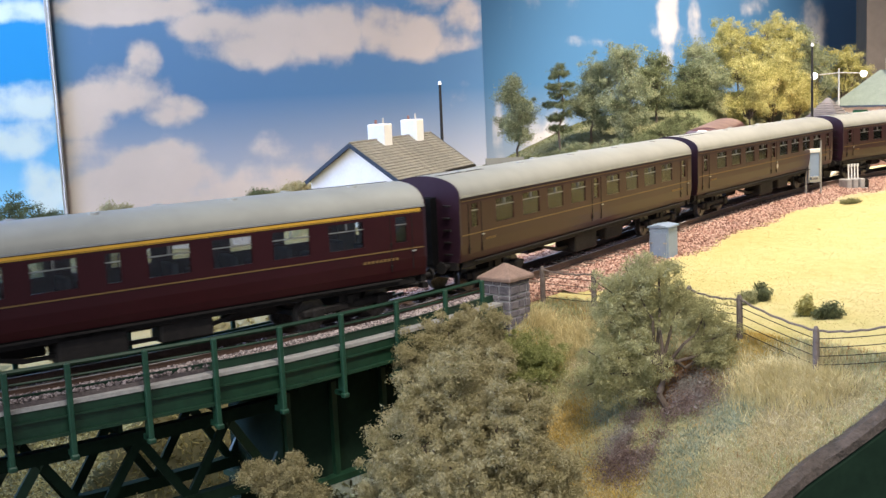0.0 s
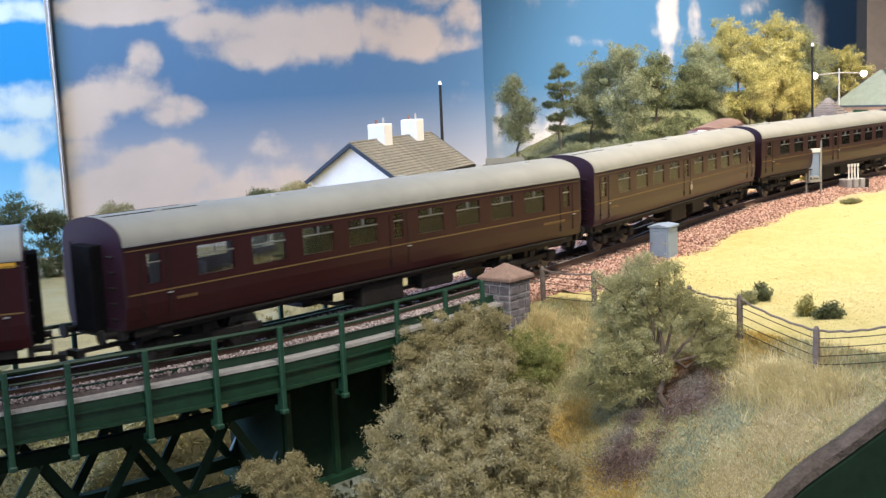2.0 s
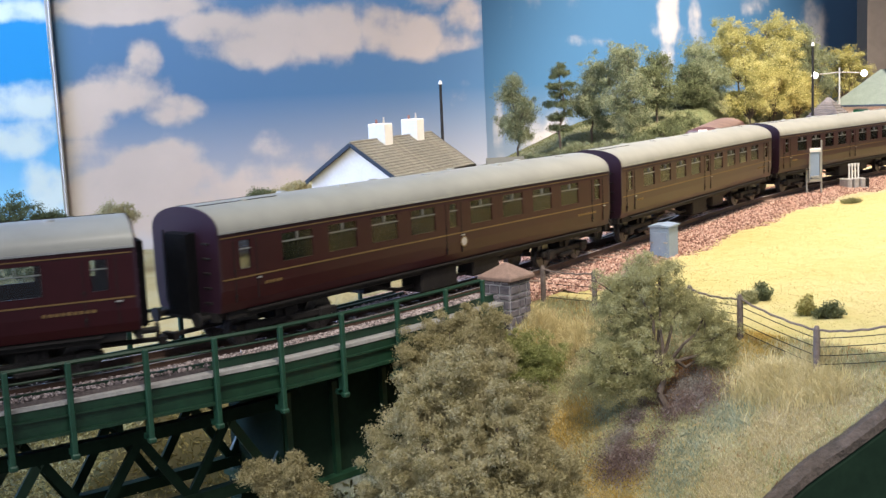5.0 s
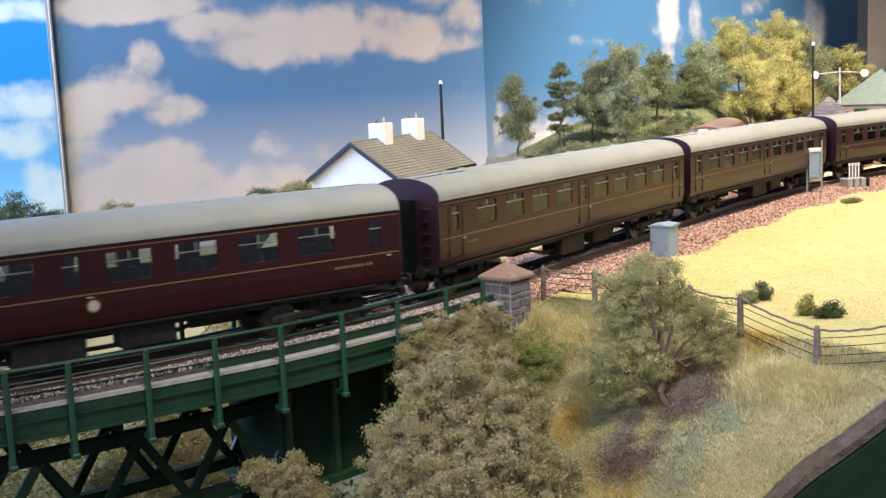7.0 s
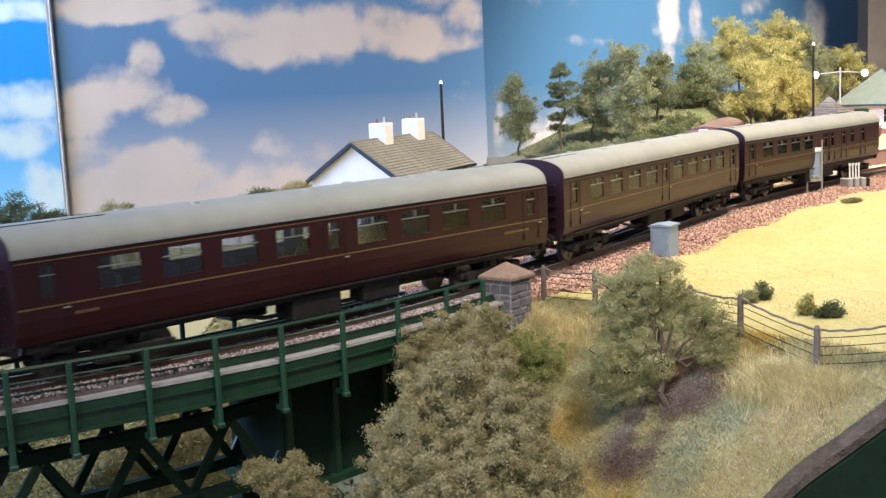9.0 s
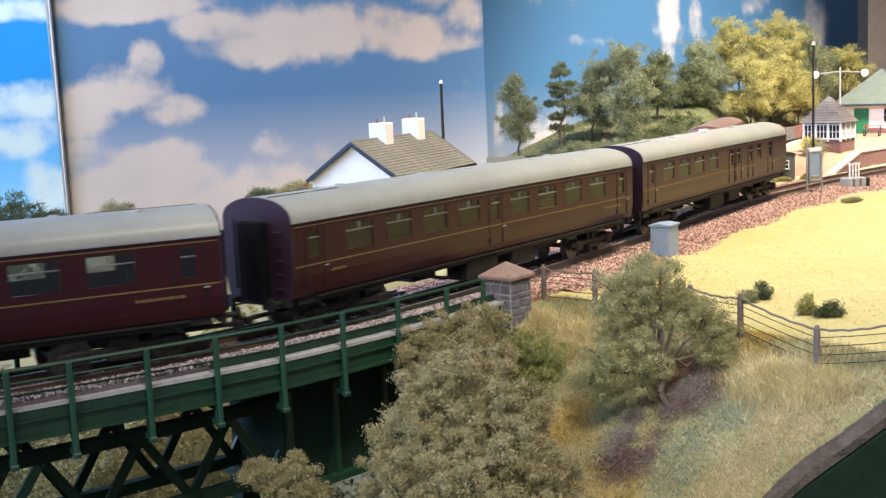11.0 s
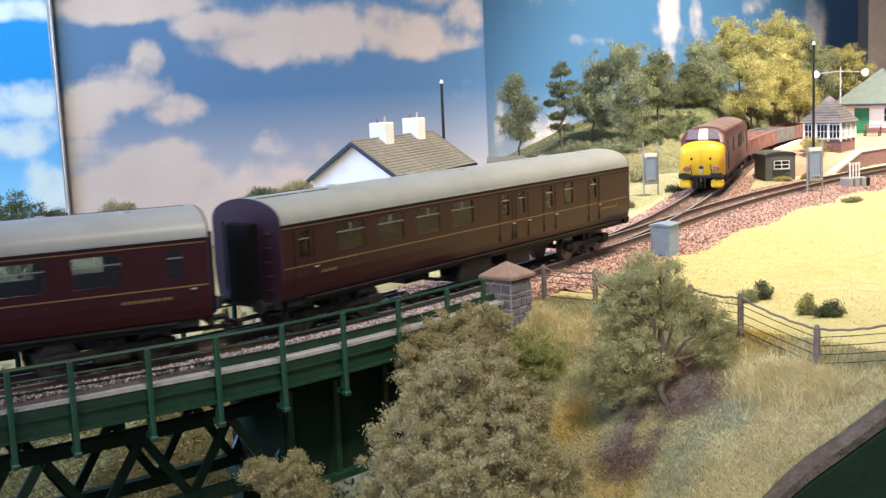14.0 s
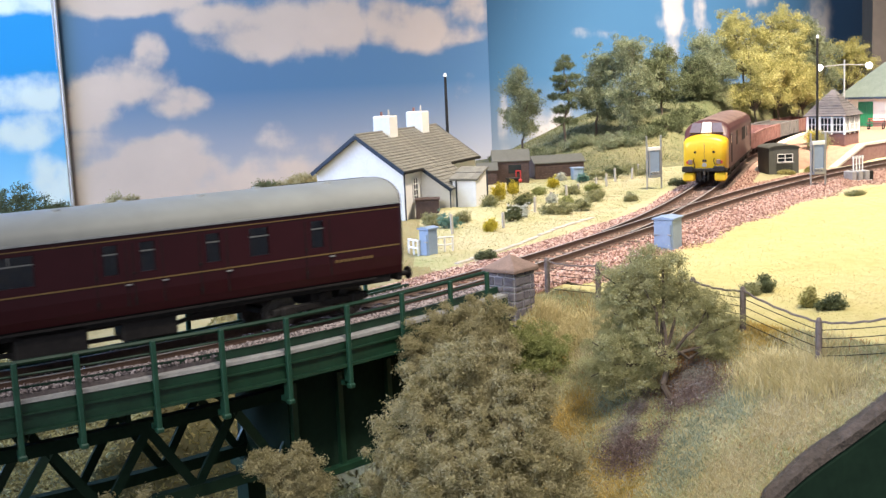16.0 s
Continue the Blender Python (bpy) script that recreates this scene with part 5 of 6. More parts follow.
def garden_posts():
    spots = [(0.003, 0.715, 0.013), (0.036, 0.726, 0.010), (0.063, 0.81, 0.011), (0.08, 0.867, 0.008), (0.095, 0.894, 0.009), (0.106, 0.911, 0.008),
             (0.126, 0.949, 0.010), (0.137, 0.969, 0.011), (0.15, 1.005, 0.012), (0.167, 1.019, 0.010), (0.18, 1.061, 0.011)]
    first = None
    for x, y, h in spots:
        bm = bmesh.new()
        box(bm, -0.0008, 0.0008, -0.0008, 0.0008, -0.003, h, None, 0.0002)
        tagged(part("garden_post", bm, EDGE, m=pose(x, y, gz(x, y), random.uniform(-3, 3), random.uniform(-3, 3), 30)), "pale wooden garden boundary post", "post", "garden posts")


garden_posts()


# ---- station ----
def platform():
    rows = [((0.283, 1.040), (0.358, 1.045), -0.0066), ((0.3135, 1.10), (0.404, 1.098), 0.010), ((0.3560, 1.20), (0.480, 1.172), 0.010),
            ((0.4050, 1.30), (0.560, 1.245), 0.010), ((0.51, 1.45), (0.73, 1.39), 0.010), ((0.60, 1.56), (0.90, 1.53), 0.010)]
    t = thing("station_platform", "reddish station platform with pale edging between two tracks", "platform")
    bm = bmesh.new()
    top = [[bm.verts.new((*a, z)), bm.verts.new((*b, z))] for a, b, z in rows]
    bot = [[bm.verts.new((*a, -0.02)), bm.verts.new((*b, -0.02))] for a, b, z in rows]
    for i in range(len(rows) - 1):
        bm.faces.new((top[i][0], top[i][1], top[i + 1][1], top[i + 1][0]))
    part("surface", bm, PLATFORM, t, "reddish gravel platform surface")
    for j in (0, 1):
        bm = bmesh.new()
        e = 0.001 if j == 0 else -0.001
        up = [bm.verts.new((*r[j], r[2] - 0.001)) for r in rows]
        dn = [bm.verts.new((*r[j], -0.03)) for r in rows]
        up2 = [bm.verts.new((r[j][0] + e, r[j][1], r[2] - 0.001)) for r in rows]
        dn2 = [bm.verts.new((r[j][0] + e, r[j][1], -0.03)) for r in rows]
        for i in range(len(rows) - 1):
            for q in ((up, dn), (up2, up), (dn2, up2)):
                bm.faces.new((q[0][i], q[0][i + 1], q[1][i + 1], q[1][i]))
        part("side_wall", bm, BRICK, t, "dark brick platform face")
    for j in (0, 1):
        for ra, rb in zip(rows, rows[1:]):
            a, b = Vector((*ra[j], ra[2])), Vector((*rb[j], rb[2]))
            inn = (Vector((*ra[1 - j], ra[2])) - a).normalized() * 0.0065
            n = max(2, int((b - a).length / 0.03))
            for k in range(n):
                bm = bmesh.new()
                p, q = a.lerp(b, k / n), a.lerp(b, (k + 0.97) / n)
                lo = [p - inn * 0.2, q - inn * 0.2, q + inn, p + inn]
                hi = [v + Vector((0, 0, 0.0009)) for v in lo]
                lo = [v - Vector((0, 0, 0.0012)) for v in lo]
                va, vb = [bm.verts.new(v) for v in lo], [bm.verts.new(v) for v in hi]
                bm.faces.new(va)
                bm.faces.new(vb)
                for i in range(4):
                    bm.faces.new((va[i], va[(i + 1) % 4], vb[(i + 1) % 4], vb[i]))
                part("edging_slab", bm, EDGE, t)


platform()


def hip_roof(bm, x0, x1, y0, y1, z0, z1, ridge):
    """Pyramid or hipped roof; ridge is the length of the ridge along x."""
    cx, cy = (x0 + x1) / 2, (y0 + y1) / 2
    b = [bm.verts.new(p) for p in ((x0, y0, z0), (x1, y0, z0), (x1, y1, z0), (x0, y1, z0))]
    r0, r1 = bm.verts.new((cx - ridge / 2, cy, z1)), bm.verts.new((cx + ridge / 2, cy, z1))
    bm.faces.new(b)
    bm.faces.new((b[0], b[1], r1, r0))
    bm.faces.new((b[2], b[3], r0, r1))
    bm.faces.new((b[1], b[2], r1))
    bm.faces.new((b[3], b[0], r0))


def waiting_room():
    w, d, z0, z1 = 0.037, 0.034, 0.010, 0.0385
    t = thing("waiting_shelter", "glazed waiting shelter with slate pyramid roof on the platform", "shelter", pose(0.3555, 1.118, 0, 0, 0, -41.7))
    bm = bmesh.new()
    box(bm, 0, w, 0, d, z0, 0.0215)
    part("plinth", bm, BRICK, t, "grey brick lower wall")
    bm = bmesh.new()
    box(bm, 0.001, w - 0.001, 0.001, d - 0.001, 0.0215, z1)
    part("inner_wall", bm, BLUEBOX, t, "pale shaded interior")
    for k in range(3):
        pane_window(t, pose(w * (k + 0.5) / 3, 0.0004, 0.0235), w / 3 - 0.002, 0.0130, 3, 2)
    for k in range(3):
        pane_window(t, pose(w - 0.0004, d * (k + 0.5) / 3, 0.0235, 0, 0, 90), d / 3 - 0.002, 0.0130, 3, 2)
    bm = bmesh.new()
    for k in range(4):
        box(bm, w * k / 3 - 0.0007, w * k / 3 + 0.0007, -0.0008, 0.0008, 0.0205, z1)
        box(bm, w - 0.0008, w + 0.0008, d * k / 3 - 0.0007, d * k / 3 + 0.0007, 0.0205, z1)
    part("mullions", bm, WHITE, t)
    bm = bmesh.new()
    hip_roof(bm, -0.003, w + 0.003, -0.003, d + 0.003, z1, 0.0630, 0.003)
    r = part("roof", bm, DARKSLATE, t, "dark grey slate pyramid roof")
    for k in range(9):
        f = k / 10
        bm = bmesh.new()
        x0, x1 = -0.003 + f * (w / 2), w + 0.003 - f * (w / 2)
        y0, y1 = -0.003 + f * (d / 2), d + 0.003 - f * (d / 2)
        z = z1 + f * 0.0245
        for a, b in (((x0, y0, z), (x1, y0, z)), ((x1, y0, z), (x1, y1, z))):
            rod(bm, a, b, 0.00035, 4)
        part("slate_course", bm, DARKSLATE, r)


waiting_room()


def station_house():
    t = thing("station_building", "white station building with green hipped roof and green door", "station", pose(0.497, 1.405, 0, 0, 0, -41.7))
    bm = bmesh.new()
    box(bm, -0.005, 0.150, 0, 0.075, 0.010, 0.046)
    part("wall", bm, WHITE, t, "white rendered walls")
    bm = bmesh.new()
    box(bm, -0.0055, 0.1505, -0.0006, 0.0755, 0.010, 0.0165)
    part("plinth", bm, BRICK, t)
    bm = bmesh.new()
    hip_roof(bm, -0.013, 0.158, -0.010, 0.085, 0.0455, 0.087, 0.085)
    part("roof", bm, GREENROOF, t, "grey-green hipped roof")
    bm = bmesh.new()
    box(bm, -0.013, 0.158, -0.0106, -0.0092, 0.0435, 0.0460)
    part("fascia", bm, DARKBLUE, t)
    bm = bmesh.new()
    box(bm, 0.012, 0.030, -0.0016, 0.0, 0.010, 0.040, None, 0.0004)
    d = part("door", bm, DOORGREEN, t, "green panelled door")
    for x in (0.0145, 0.0225):
        for z in (0.013, 0.026):
            bm = bmesh.new()
            box(bm, x, x + 0.005, -0.0022, -0.0014, z, z + 0.010, None, 0.0003)
            part("door_panel", bm, DOORGREEN, d)
    pane_window(t, pose(0.055, -0.0004, 0.024), 0.014, 0.016, 2, 2)
    bm = bmesh.new()
    box(bm, 0.04, 0.05, 0.030, 0.042, 0.078, 0.100, None, 0.0005)
    part("chimney", bm, WHITE, t)


station_house()


def bench(m):
    t = thing("platform_bench", "reddish brown slatted bench on the platform", "bench", m)
    for y, z in ((0.0, 0.006), (0.002, 0.006), (0.004, 0.0062), (0.0056, 0.009), (0.0062, 0.0115)):
        bm = bmesh.new()
        box(bm, 0, 0.022, y, y + 0.0014, z, z + 0.0009)
        part("slat", bm, RED if z > 0.007 else WOOD, t)
    for x in (0.002, 0.019):
        bm = bmesh.new()
        box(bm, x, x + 0.001, 0, 0.006, 0, 0.0015)
        box(bm, x, x + 0.001, 0.0, 0.001, 0, 0.006)
        box(bm, x, x + 0.001, 0.0055, 0.0065, 0, 0.012)
        part("leg", bm, BLACK, t)


bench(pose(0.492, 1.335, 0.010, 0, 0, -41.7))


def twin_lamp():
    t = thing("platform_lamp", "white twin-globe platform lamp post", "street lamp", pose(0.465, 1.33, 0, 0, 0, 0))
    bm = bmesh.new()
    rod(bm, (0, 0, 0.010), (0, 0, 0.091), 0.0011, 10, 0.0009)
    part("post", bm, ALU, t)
    bm = bmesh.new()
    for e in (-1, 1):
        rod(bm, (0, 0, 0.086), (e * 0.024, 0, 0.0845), 0.0006, 6)
    part("arm", bm, ALU, t)
    for e in (-1, 1):
        bm = bmesh.new()
        bmesh.ops.create_uvsphere(bm, u_segments=14, v_segments=10, radius=0.0038)
        bmesh.ops.translate(bm, verts=bm.verts, vec=(e * 0.0285, 0, 0.0835))
        part("globe", bm, LAMPGLOW, t, "glowing white lamp globe", smooth=True)


twin_lamp()


# ---- waiting freight ----
def loft(bm, secs, cap=True):
    """Cross sections (x, half width, bottom, shoulder, top) skinned along x."""
    rings = []
    for x, hw, zb, zs, zt in secs:
        pts = [(-hw, zb), (-hw, zs)] + [(-hw * math.cos(a), zs + (zt - zs) * math.sin(a)) for a in [math.pi * i / 12 for i in range(1, 12)]] + [(hw, zs), (hw, zb)]
        rings.append([bm.verts.new((x, y, z)) for y, z in pts])
    for a, b in zip(rings, rings[1:]):
        for i in range(len(a)):
            bm.faces.new((a[i], a[(i + 1) % len(a)], b[(i + 1) % len(a)], b[i]))
    if cap:
        bm.faces.new(rings[0])
        bm.faces.new(rings[-1][::-1])


def locomotive(m):
    t = thing("diesel_locomotive", "maroon diesel locomotive with yellow nose standing on the siding", "locomotive", m)
    LL = 0.240
    ends = lambda x: LL - x
    bm = bmesh.new()
    loft(bm, [(0.000, 0.0118, 0.0140, 0.0285, 0.0335), (0.0004, 0.0134, 0.0136, 0.0298, 0.0352), (0.0013, 0.0148, 0.0132, 0.0312, 0.0368), (0.003, 0.0158, 0.0129, 0.0322, 0.0380), (0.006, 0.0164, 0.0128, 0.0329, 0.0388), (0.0150, 0.0168, 0.0128, 0.0336, 0.0394)])
    part("nose", bm, YELLOW, t, "bright yellow rounded nose", smooth=True)
    bm = bmesh.new()
    loft(bm, [(0.0150, 0.0168, 0.0128, 0.0336, 0.0394), (0.0165, 0.0171, 0.0128, 0.0345, 0.0402), (0.0215, 0.0174, 0.0128, 0.0388, 0.0466), (0.0240, 0.0175, 0.0128, 0.0396, 0.0486), (0.0290, 0.0176, 0.0128, 0.0400, 0.0494),
              (ends(0.0260), 0.0176, 0.0128, 0.0400, 0.0492), (ends(0.0225), 0.0174, 0.0128, 0.0385, 0.0468), (ends(0.0165), 0.0170, 0.0128, 0.0330, 0.0372), (ends(0.0150), 0.0166, 0.0128, 0.0318, 0.0362),
              (ends(0.004), 0.0160, 0.0128, 0.0305, 0.0348), (ends(0.0), 0.0138, 0.0135, 0.0285, 0.0318)])
    part("body", bm, LOCOMAROON, t, "weathered maroon body, lit tone put into its colour")
    bm = bmesh.new()
    loft(bm, [(0.030, 0.0158, 0.0405, 0.0425, 0.0496), (ends(0.030), 0.0158, 0.0405, 0.0425, 0.0496)])
    part("roof", bm, LOCOROOF, t, "weathered brown roof")
    # windscreens on the sloping cab front
    up = Vector((0.0056, 0, 0.0078)).normalized()
    for y0, y1, mt, lb in ((-0.0128, -0.0046, SCREEN, "windscreen with pale reflection put into its colour"), (0.0046, 0.0128, SCREEN, "windscreen with pale reflection put into its colour"), (-0.0038, 0.0038, WHITE, "white centre panel")):
        bm = bmesh.new()
        a = Vector((0.0160, 0, 0.0392))
        k = 0.0094 if mt is WHITE else 0.0088
        lo = [(a.x, y0, a.z), (a.x, y1, a.z), (a.x + up.x * k, y1 * 0.86, a.z + up.z * k), (a.x + up.x * k, y0 * 0.86, a.z + up.z * k)]
        f = Vector((-0.85, 0, 0.52)) * 0.0022
        va, vb = [bm.verts.new(p) for p in lo], [bm.verts.new(Vector(p) + f) for p in lo]
        bm.faces.new(va)
        bm.faces.new(vb)
        for i in range(4):
            bm.faces.new((va[i], va[(i + 1) % 4], vb[(i + 1) % 4], vb[i]))
        part("windscreen", bm, mt, t, lb)
    for y in (-0.007, 0.007):
        bm = bmesh.new()
        rod(bm, (-0.0003, y, 0.0262), (0.002, y, 0.0262), 0.0010, 10)
        part("marker_light", bm, BLACK, t, "small round marker light")
    for y in (-0.0125, 0.0125):
        bm = bmesh.new()
        rod(bm, (-0.0003, y, 0.0185), (0.003, y, 0.0185), 0.0012, 10)
        part("tail_lamp", bm, RED, t, "red tail lamp")
    for y in (-0.0105, 0.0105):
        bm = bmesh.new()
        box(bm, -0.0010, 0.002, y - 0.0016, y + 0.0016, 0.0168, 0.0206, None, 0.0004)
        part("jumper_box", bm, LOCOROOF, t, "brownish jumper cable box")
        bm = bmesh.new()
        tube(bm, [(-0.0012, y * 0.72 + 0.0006 * math.sin(k), 0.0215 - 0.0011 * k) for k in range(8)], 0.0004)
        part("cable", bm, BLACK, t)
        bm = bmesh.new()
        tube(bm, [(-0.0008, y * 0.55, 0.0300), (-0.0014, y * 0.55, 0.0292), (-0.0014, y * 0.55, 0.0246), (-0.0006, y * 0.55, 0.0238)], 0.0002)
        part("handrail", bm, YELLOW, t)
    bm = bmesh.new()
    box(bm, -0.00025, 0.0006, -0.00012, 0.00012, 0.0160, 0.0325)
    part("nose_seam", bm, LOCOROOF, t)
    bm = bmesh.new()
    rod(bm, (-0.0008, 0, 0.0165), (0.001, 0, 0.0165), 0.0017, 12)
    part("headlight", bm, ALU, t, "round headlight")
    bm = bmesh.new()
    box(bm, -0.0002, 0.0014, -0.0016, 0.0016, 0.0185, 0.0205)
    part("horn_grille", bm, BLACK, t)
    bm = bmesh.new()
    box(bm, -0.0015, 0.012, -0.0165, 0.0165, 0.0112, 0.0140, None, 0.0006)
    part("buffer_beam", bm, BLACK, t, "black buffer beam")
    for y in (-0.0118, 0.0118):
        bm = bmesh.new()
        rod(bm, (-0.0072, y, 0.0140), (-0.001, y, 0.0140), 0.0014, 10)
        box(bm, -0.0084, -0.0070, y - 0.0042, y + 0.0042, 0.0118, 0.0162, None, 0.0006)
        part("buffer", bm, BLACK, t, "oblong dark buffer")
        bm = bmesh.new()
        box(bm, -0.001, 0.010, y - 0.0045, y + 0.0045, 0.0040, 0.0104, None, 0.0012)
        part("valance", bm, YELLOW, t, "yellow lower valance")
    bm = bmesh.new()
    for y in (-0.003, 0.0, 0.003):
        rod(bm, (-0.0025, y, 0.004), (-0.0015, y, 0.013), 0.0005, 6)
    rod(bm, (-0.004, 0, 0.0085), (0.0, 0, 0.0125), 0.0009, 6)
    part("hoses", bm, BLACK, t, "brake hoses and coupling")
    for d in (-1, 1):
        for x0, x1, z0, z1, mt, nm in ((0.027, 0.034, 0.016, 0.038, BLACK, "cab_door"), (0.024, 0.0262, 0.031, 0.038, DARKGLASS, "cab_window"), (0.070, 0.080, 0.027, 0.038, BLACK, "grille"), (0.120, 0.150, 0.027, 0.038, BLACK, "grille"), (0.165, 0.175, 0.028, 0.037, DARKGLASS, "side_window"), (0.206, 0.213, 0.016, 0.038, BLACK, "cab_door")):
            bm = bmesh.new()
            box(bm, x0, x1, d * 0.0177 - 0.0002, d * 0.0177 + 0.0002, z0, z1)
            part(nm, bm, mt, t)
        bm = bmesh.new()
        box(bm, 0.018, LL - 0.018, d * 0.0165 - 0.0008, d * 0.0165 + 0.0008, 0.0105, 0.0130)
        part("solebar", bm, BLACK, t)
    for x in (0.055, LL - 0.055):
        b = part("bogie", BOGIE, BLACK, t, "black six-wheel bogie", m=pose(x, 0, 0))
        bm = bmesh.new()
        for y in (-0.0125, 0.0125):
            box(bm, -0.031, 0.031, y - 0.0012, y + 0.0012, 0.0055, 0.0092, None, 0.0006)
        part("sideframe", bm, BLACK, b)
        for dx in (-0.025, 0.0, 0.025):
            part("wheelset", WHEELSET, WHEEL, b, m=pose(dx, 0, 0.0067))
    bm = bmesh.new()
    box(bm, 0.098, 0.142, -0.0140, 0.0140, 0.0035, 0.0106, None, 0.001)
    part("fuel_tank", bm, BLACK, t)
    return t


_a, _b = side(0.345), side(0.525)
_h = math.atan2(_b[1] - _a[1], _b[0] - _a[0])
_f = side(0.322)
locomotive(pose(_f[0], _f[1], 0, 0, 0, math.degrees(_h)))


def open_wagon(m, mat):
    t = thing("open_wagon", "weathered " + ("rust-red" if mat is WAGON else "grey") + " open freight wagon on the siding", "wagon", m, "freight wagons")
    l, w, z0, z1 = 0.080, 0.0165, 0.011, 0.0245
    for y in (-w, w):
        bm = bmesh.new()
        box(bm, 0, l, y - 0.0006, y + 0.0006, z0, z1)
        sd = part("side", bm, mat, t)
        for k in range(9):
            bm = bmesh.new()
            x = 0.002 + (l - 0.004) * k / 8
            e = 1 if y > 0 else -1
            box(bm, x - 0.0008, x + 0.0008, *sorted((y + e * 0.0005, y + e * 0.0016)), z0, z1)
            part("rib", bm, mat, sd)
        bm = bmesh.new()
        box(bm, 0, l, y - 0.0011, y + 0.0011, z1, z1 + 0.001)
        part("top_rail", bm, mat, sd)
    for x in (0, l):
        bm = bmesh.new()
        box(bm, x - 0.0006, x + 0.0006, -w, w, z0, z1)
        part("end", bm, mat, t)
    bm = bmesh.new()
    box(bm, 0, l, -w, w, z0 - 0.001, z0)
    part("floor", bm, mat, t)
    bm = bmesh.new()
    box(bm, 0, l, -0.012, 0.012, 0.0075, z0 - 0.001)
    part("underframe", bm, BLACK, t)
    for x in (0.014, l - 0.014):
        part("wheelset", WHEELSET, WHEEL, t, m=pose(x, 0, 0.0067))
    return t


for _k in range(4):
    _s = 0.574 + 0.088 * _k
    _a, _b = side(_s), side(_s + 0.08)
    open_wagon(pose(_a[0], _a[1], 0, 0, 0, math.degrees(math.atan2(_b[1] - _a[1], _b[0] - _a[0]))), WAGONGREY if _k == 2 else WAGON)

# ---- trees and bushes ----
def tufts(rng, pts, size, stretch=1.7):
    """Small three-cornered leaf flakes, drawn out along one way and turned at random."""
    n = len(pts)
    base = np.array([(1.0, 0.1, 0.0), (-0.8, 0.55, 0.0), (-0.7, -0.6, 0.15)])
    q, _ = np.linalg.qr(rng.normal(size=(n, 3, 3)))
    v = base[None] * rng.uniform(0.6, 1.3, (n, 3, 1))
    v[:, :, 0] *= stretch
    v = np.einsum("nij,nkj->nki", q, v) * np.asarray(size).reshape(-1, 1, 1) + pts[:, None, :]
    return v.reshape(-1, 3), np.arange(n * 3).reshape(-1, 3)


def leaves(rng, blobs, n, size, hollow=0.55, ragged=0.22, per=45, clump=4.0):
    """Clumps of flakes in the outer part of a set of ellipsoids, uneven in outline."""
    m = max(6, n // per)
    vol = np.array([(b[3] * b[4] * b[5]) ** (2 / 3) for b in blobs])
    pick = rng.choice(len(blobs), m, p=vol / vol.sum())
    b = np.array(blobs)[pick]
    u = rng.normal(size=(m, 3))
    u /= np.linalg.norm(u, axis=1, keepdims=True)
    wob = 1 + ragged * (np.sin(u[:, 0] * 7 + pick) * np.sin(u[:, 1] * 8 + 2 * pick) + 0.8 * np.sin(u[:, 2] * 11 + u[:, 0] * 9 + pick))
    r = (hollow + (1.0 - hollow) * rng.random(m) ** 0.6) * wob
    c = b[:, :3] + u * r[:, None] * b[:, 3:6]
    wide = np.repeat(rng.uniform(0.5, 1.5, (m, 1)) * size * clump, per, 0)
    p = np.repeat(c, per, 0) + rng.normal(size=(m * per, 3)) * wide * (1.0, 1.0, 0.8)
    return tufts(rng, p, rng.uniform(0.5, 1.3, len(p)) * size)


def limb(bm, a, b, r0, r1, k, rng):
    pts = [Vector(a).lerp(Vector(b), i / k) for i in range(k + 1)]
    for p in pts[1:-1]:
        p += Vector(rng.normal(size=3)) * (Vector(b) - Vector(a)).length * 0.04
    for i in range(k):
        rod(bm, pts[i], pts[i + 1], r0 + (r1 - r0) * i / k, 7, r0 + (r1 - r0) * (i + 1) / k)


def plant(name, label, cat, base, blobs, mat, n, size, seed, trunk=0.0015, group="", hollow=0.55, ragged=0.22, per=45, clump=4.0):
    """A trunk with limbs to each part of the crown, and a crown of many small leaf clumps."""
    rng = np.random.default_rng(seed)
    t = thing(name, label, cat, None, group)
    bm = bmesh.new()
    zc = np.mean([b[2] for b in blobs])
    fork = Vector((base[0] * 0.6 + np.mean([b[0] for b in blobs]) * 0.4, base[1] * 0.6 + np.mean([b[1] for b in blobs]) * 0.4, base[2] + (zc - base[2]) * 0.55))
    limb(bm, (base[0], base[1], base[2] - 0.003), fork, trunk, trunk * 0.75, 4, rng)
    for b in blobs:
        limb(bm, fork, b[:3], trunk * 0.6, trunk * 0.25, 4, rng)
        for _ in range(3):
            e = Vector(b[:3]) + Vector(rng.normal(size=3)) * 0.5 * min(b[3:6])
            limb(bm, b[:3], e, trunk * 0.25, trunk * 0.12, 2, rng)
    part("trunk", bm, BARK, t, "dark twiggy trunk and limbs")
    v, f = leaves(rng, blobs, n, size, hollow, ragged, per, clump)
    part("crown", mesh_of("crown", v, f, mat), mat, t)
    return t


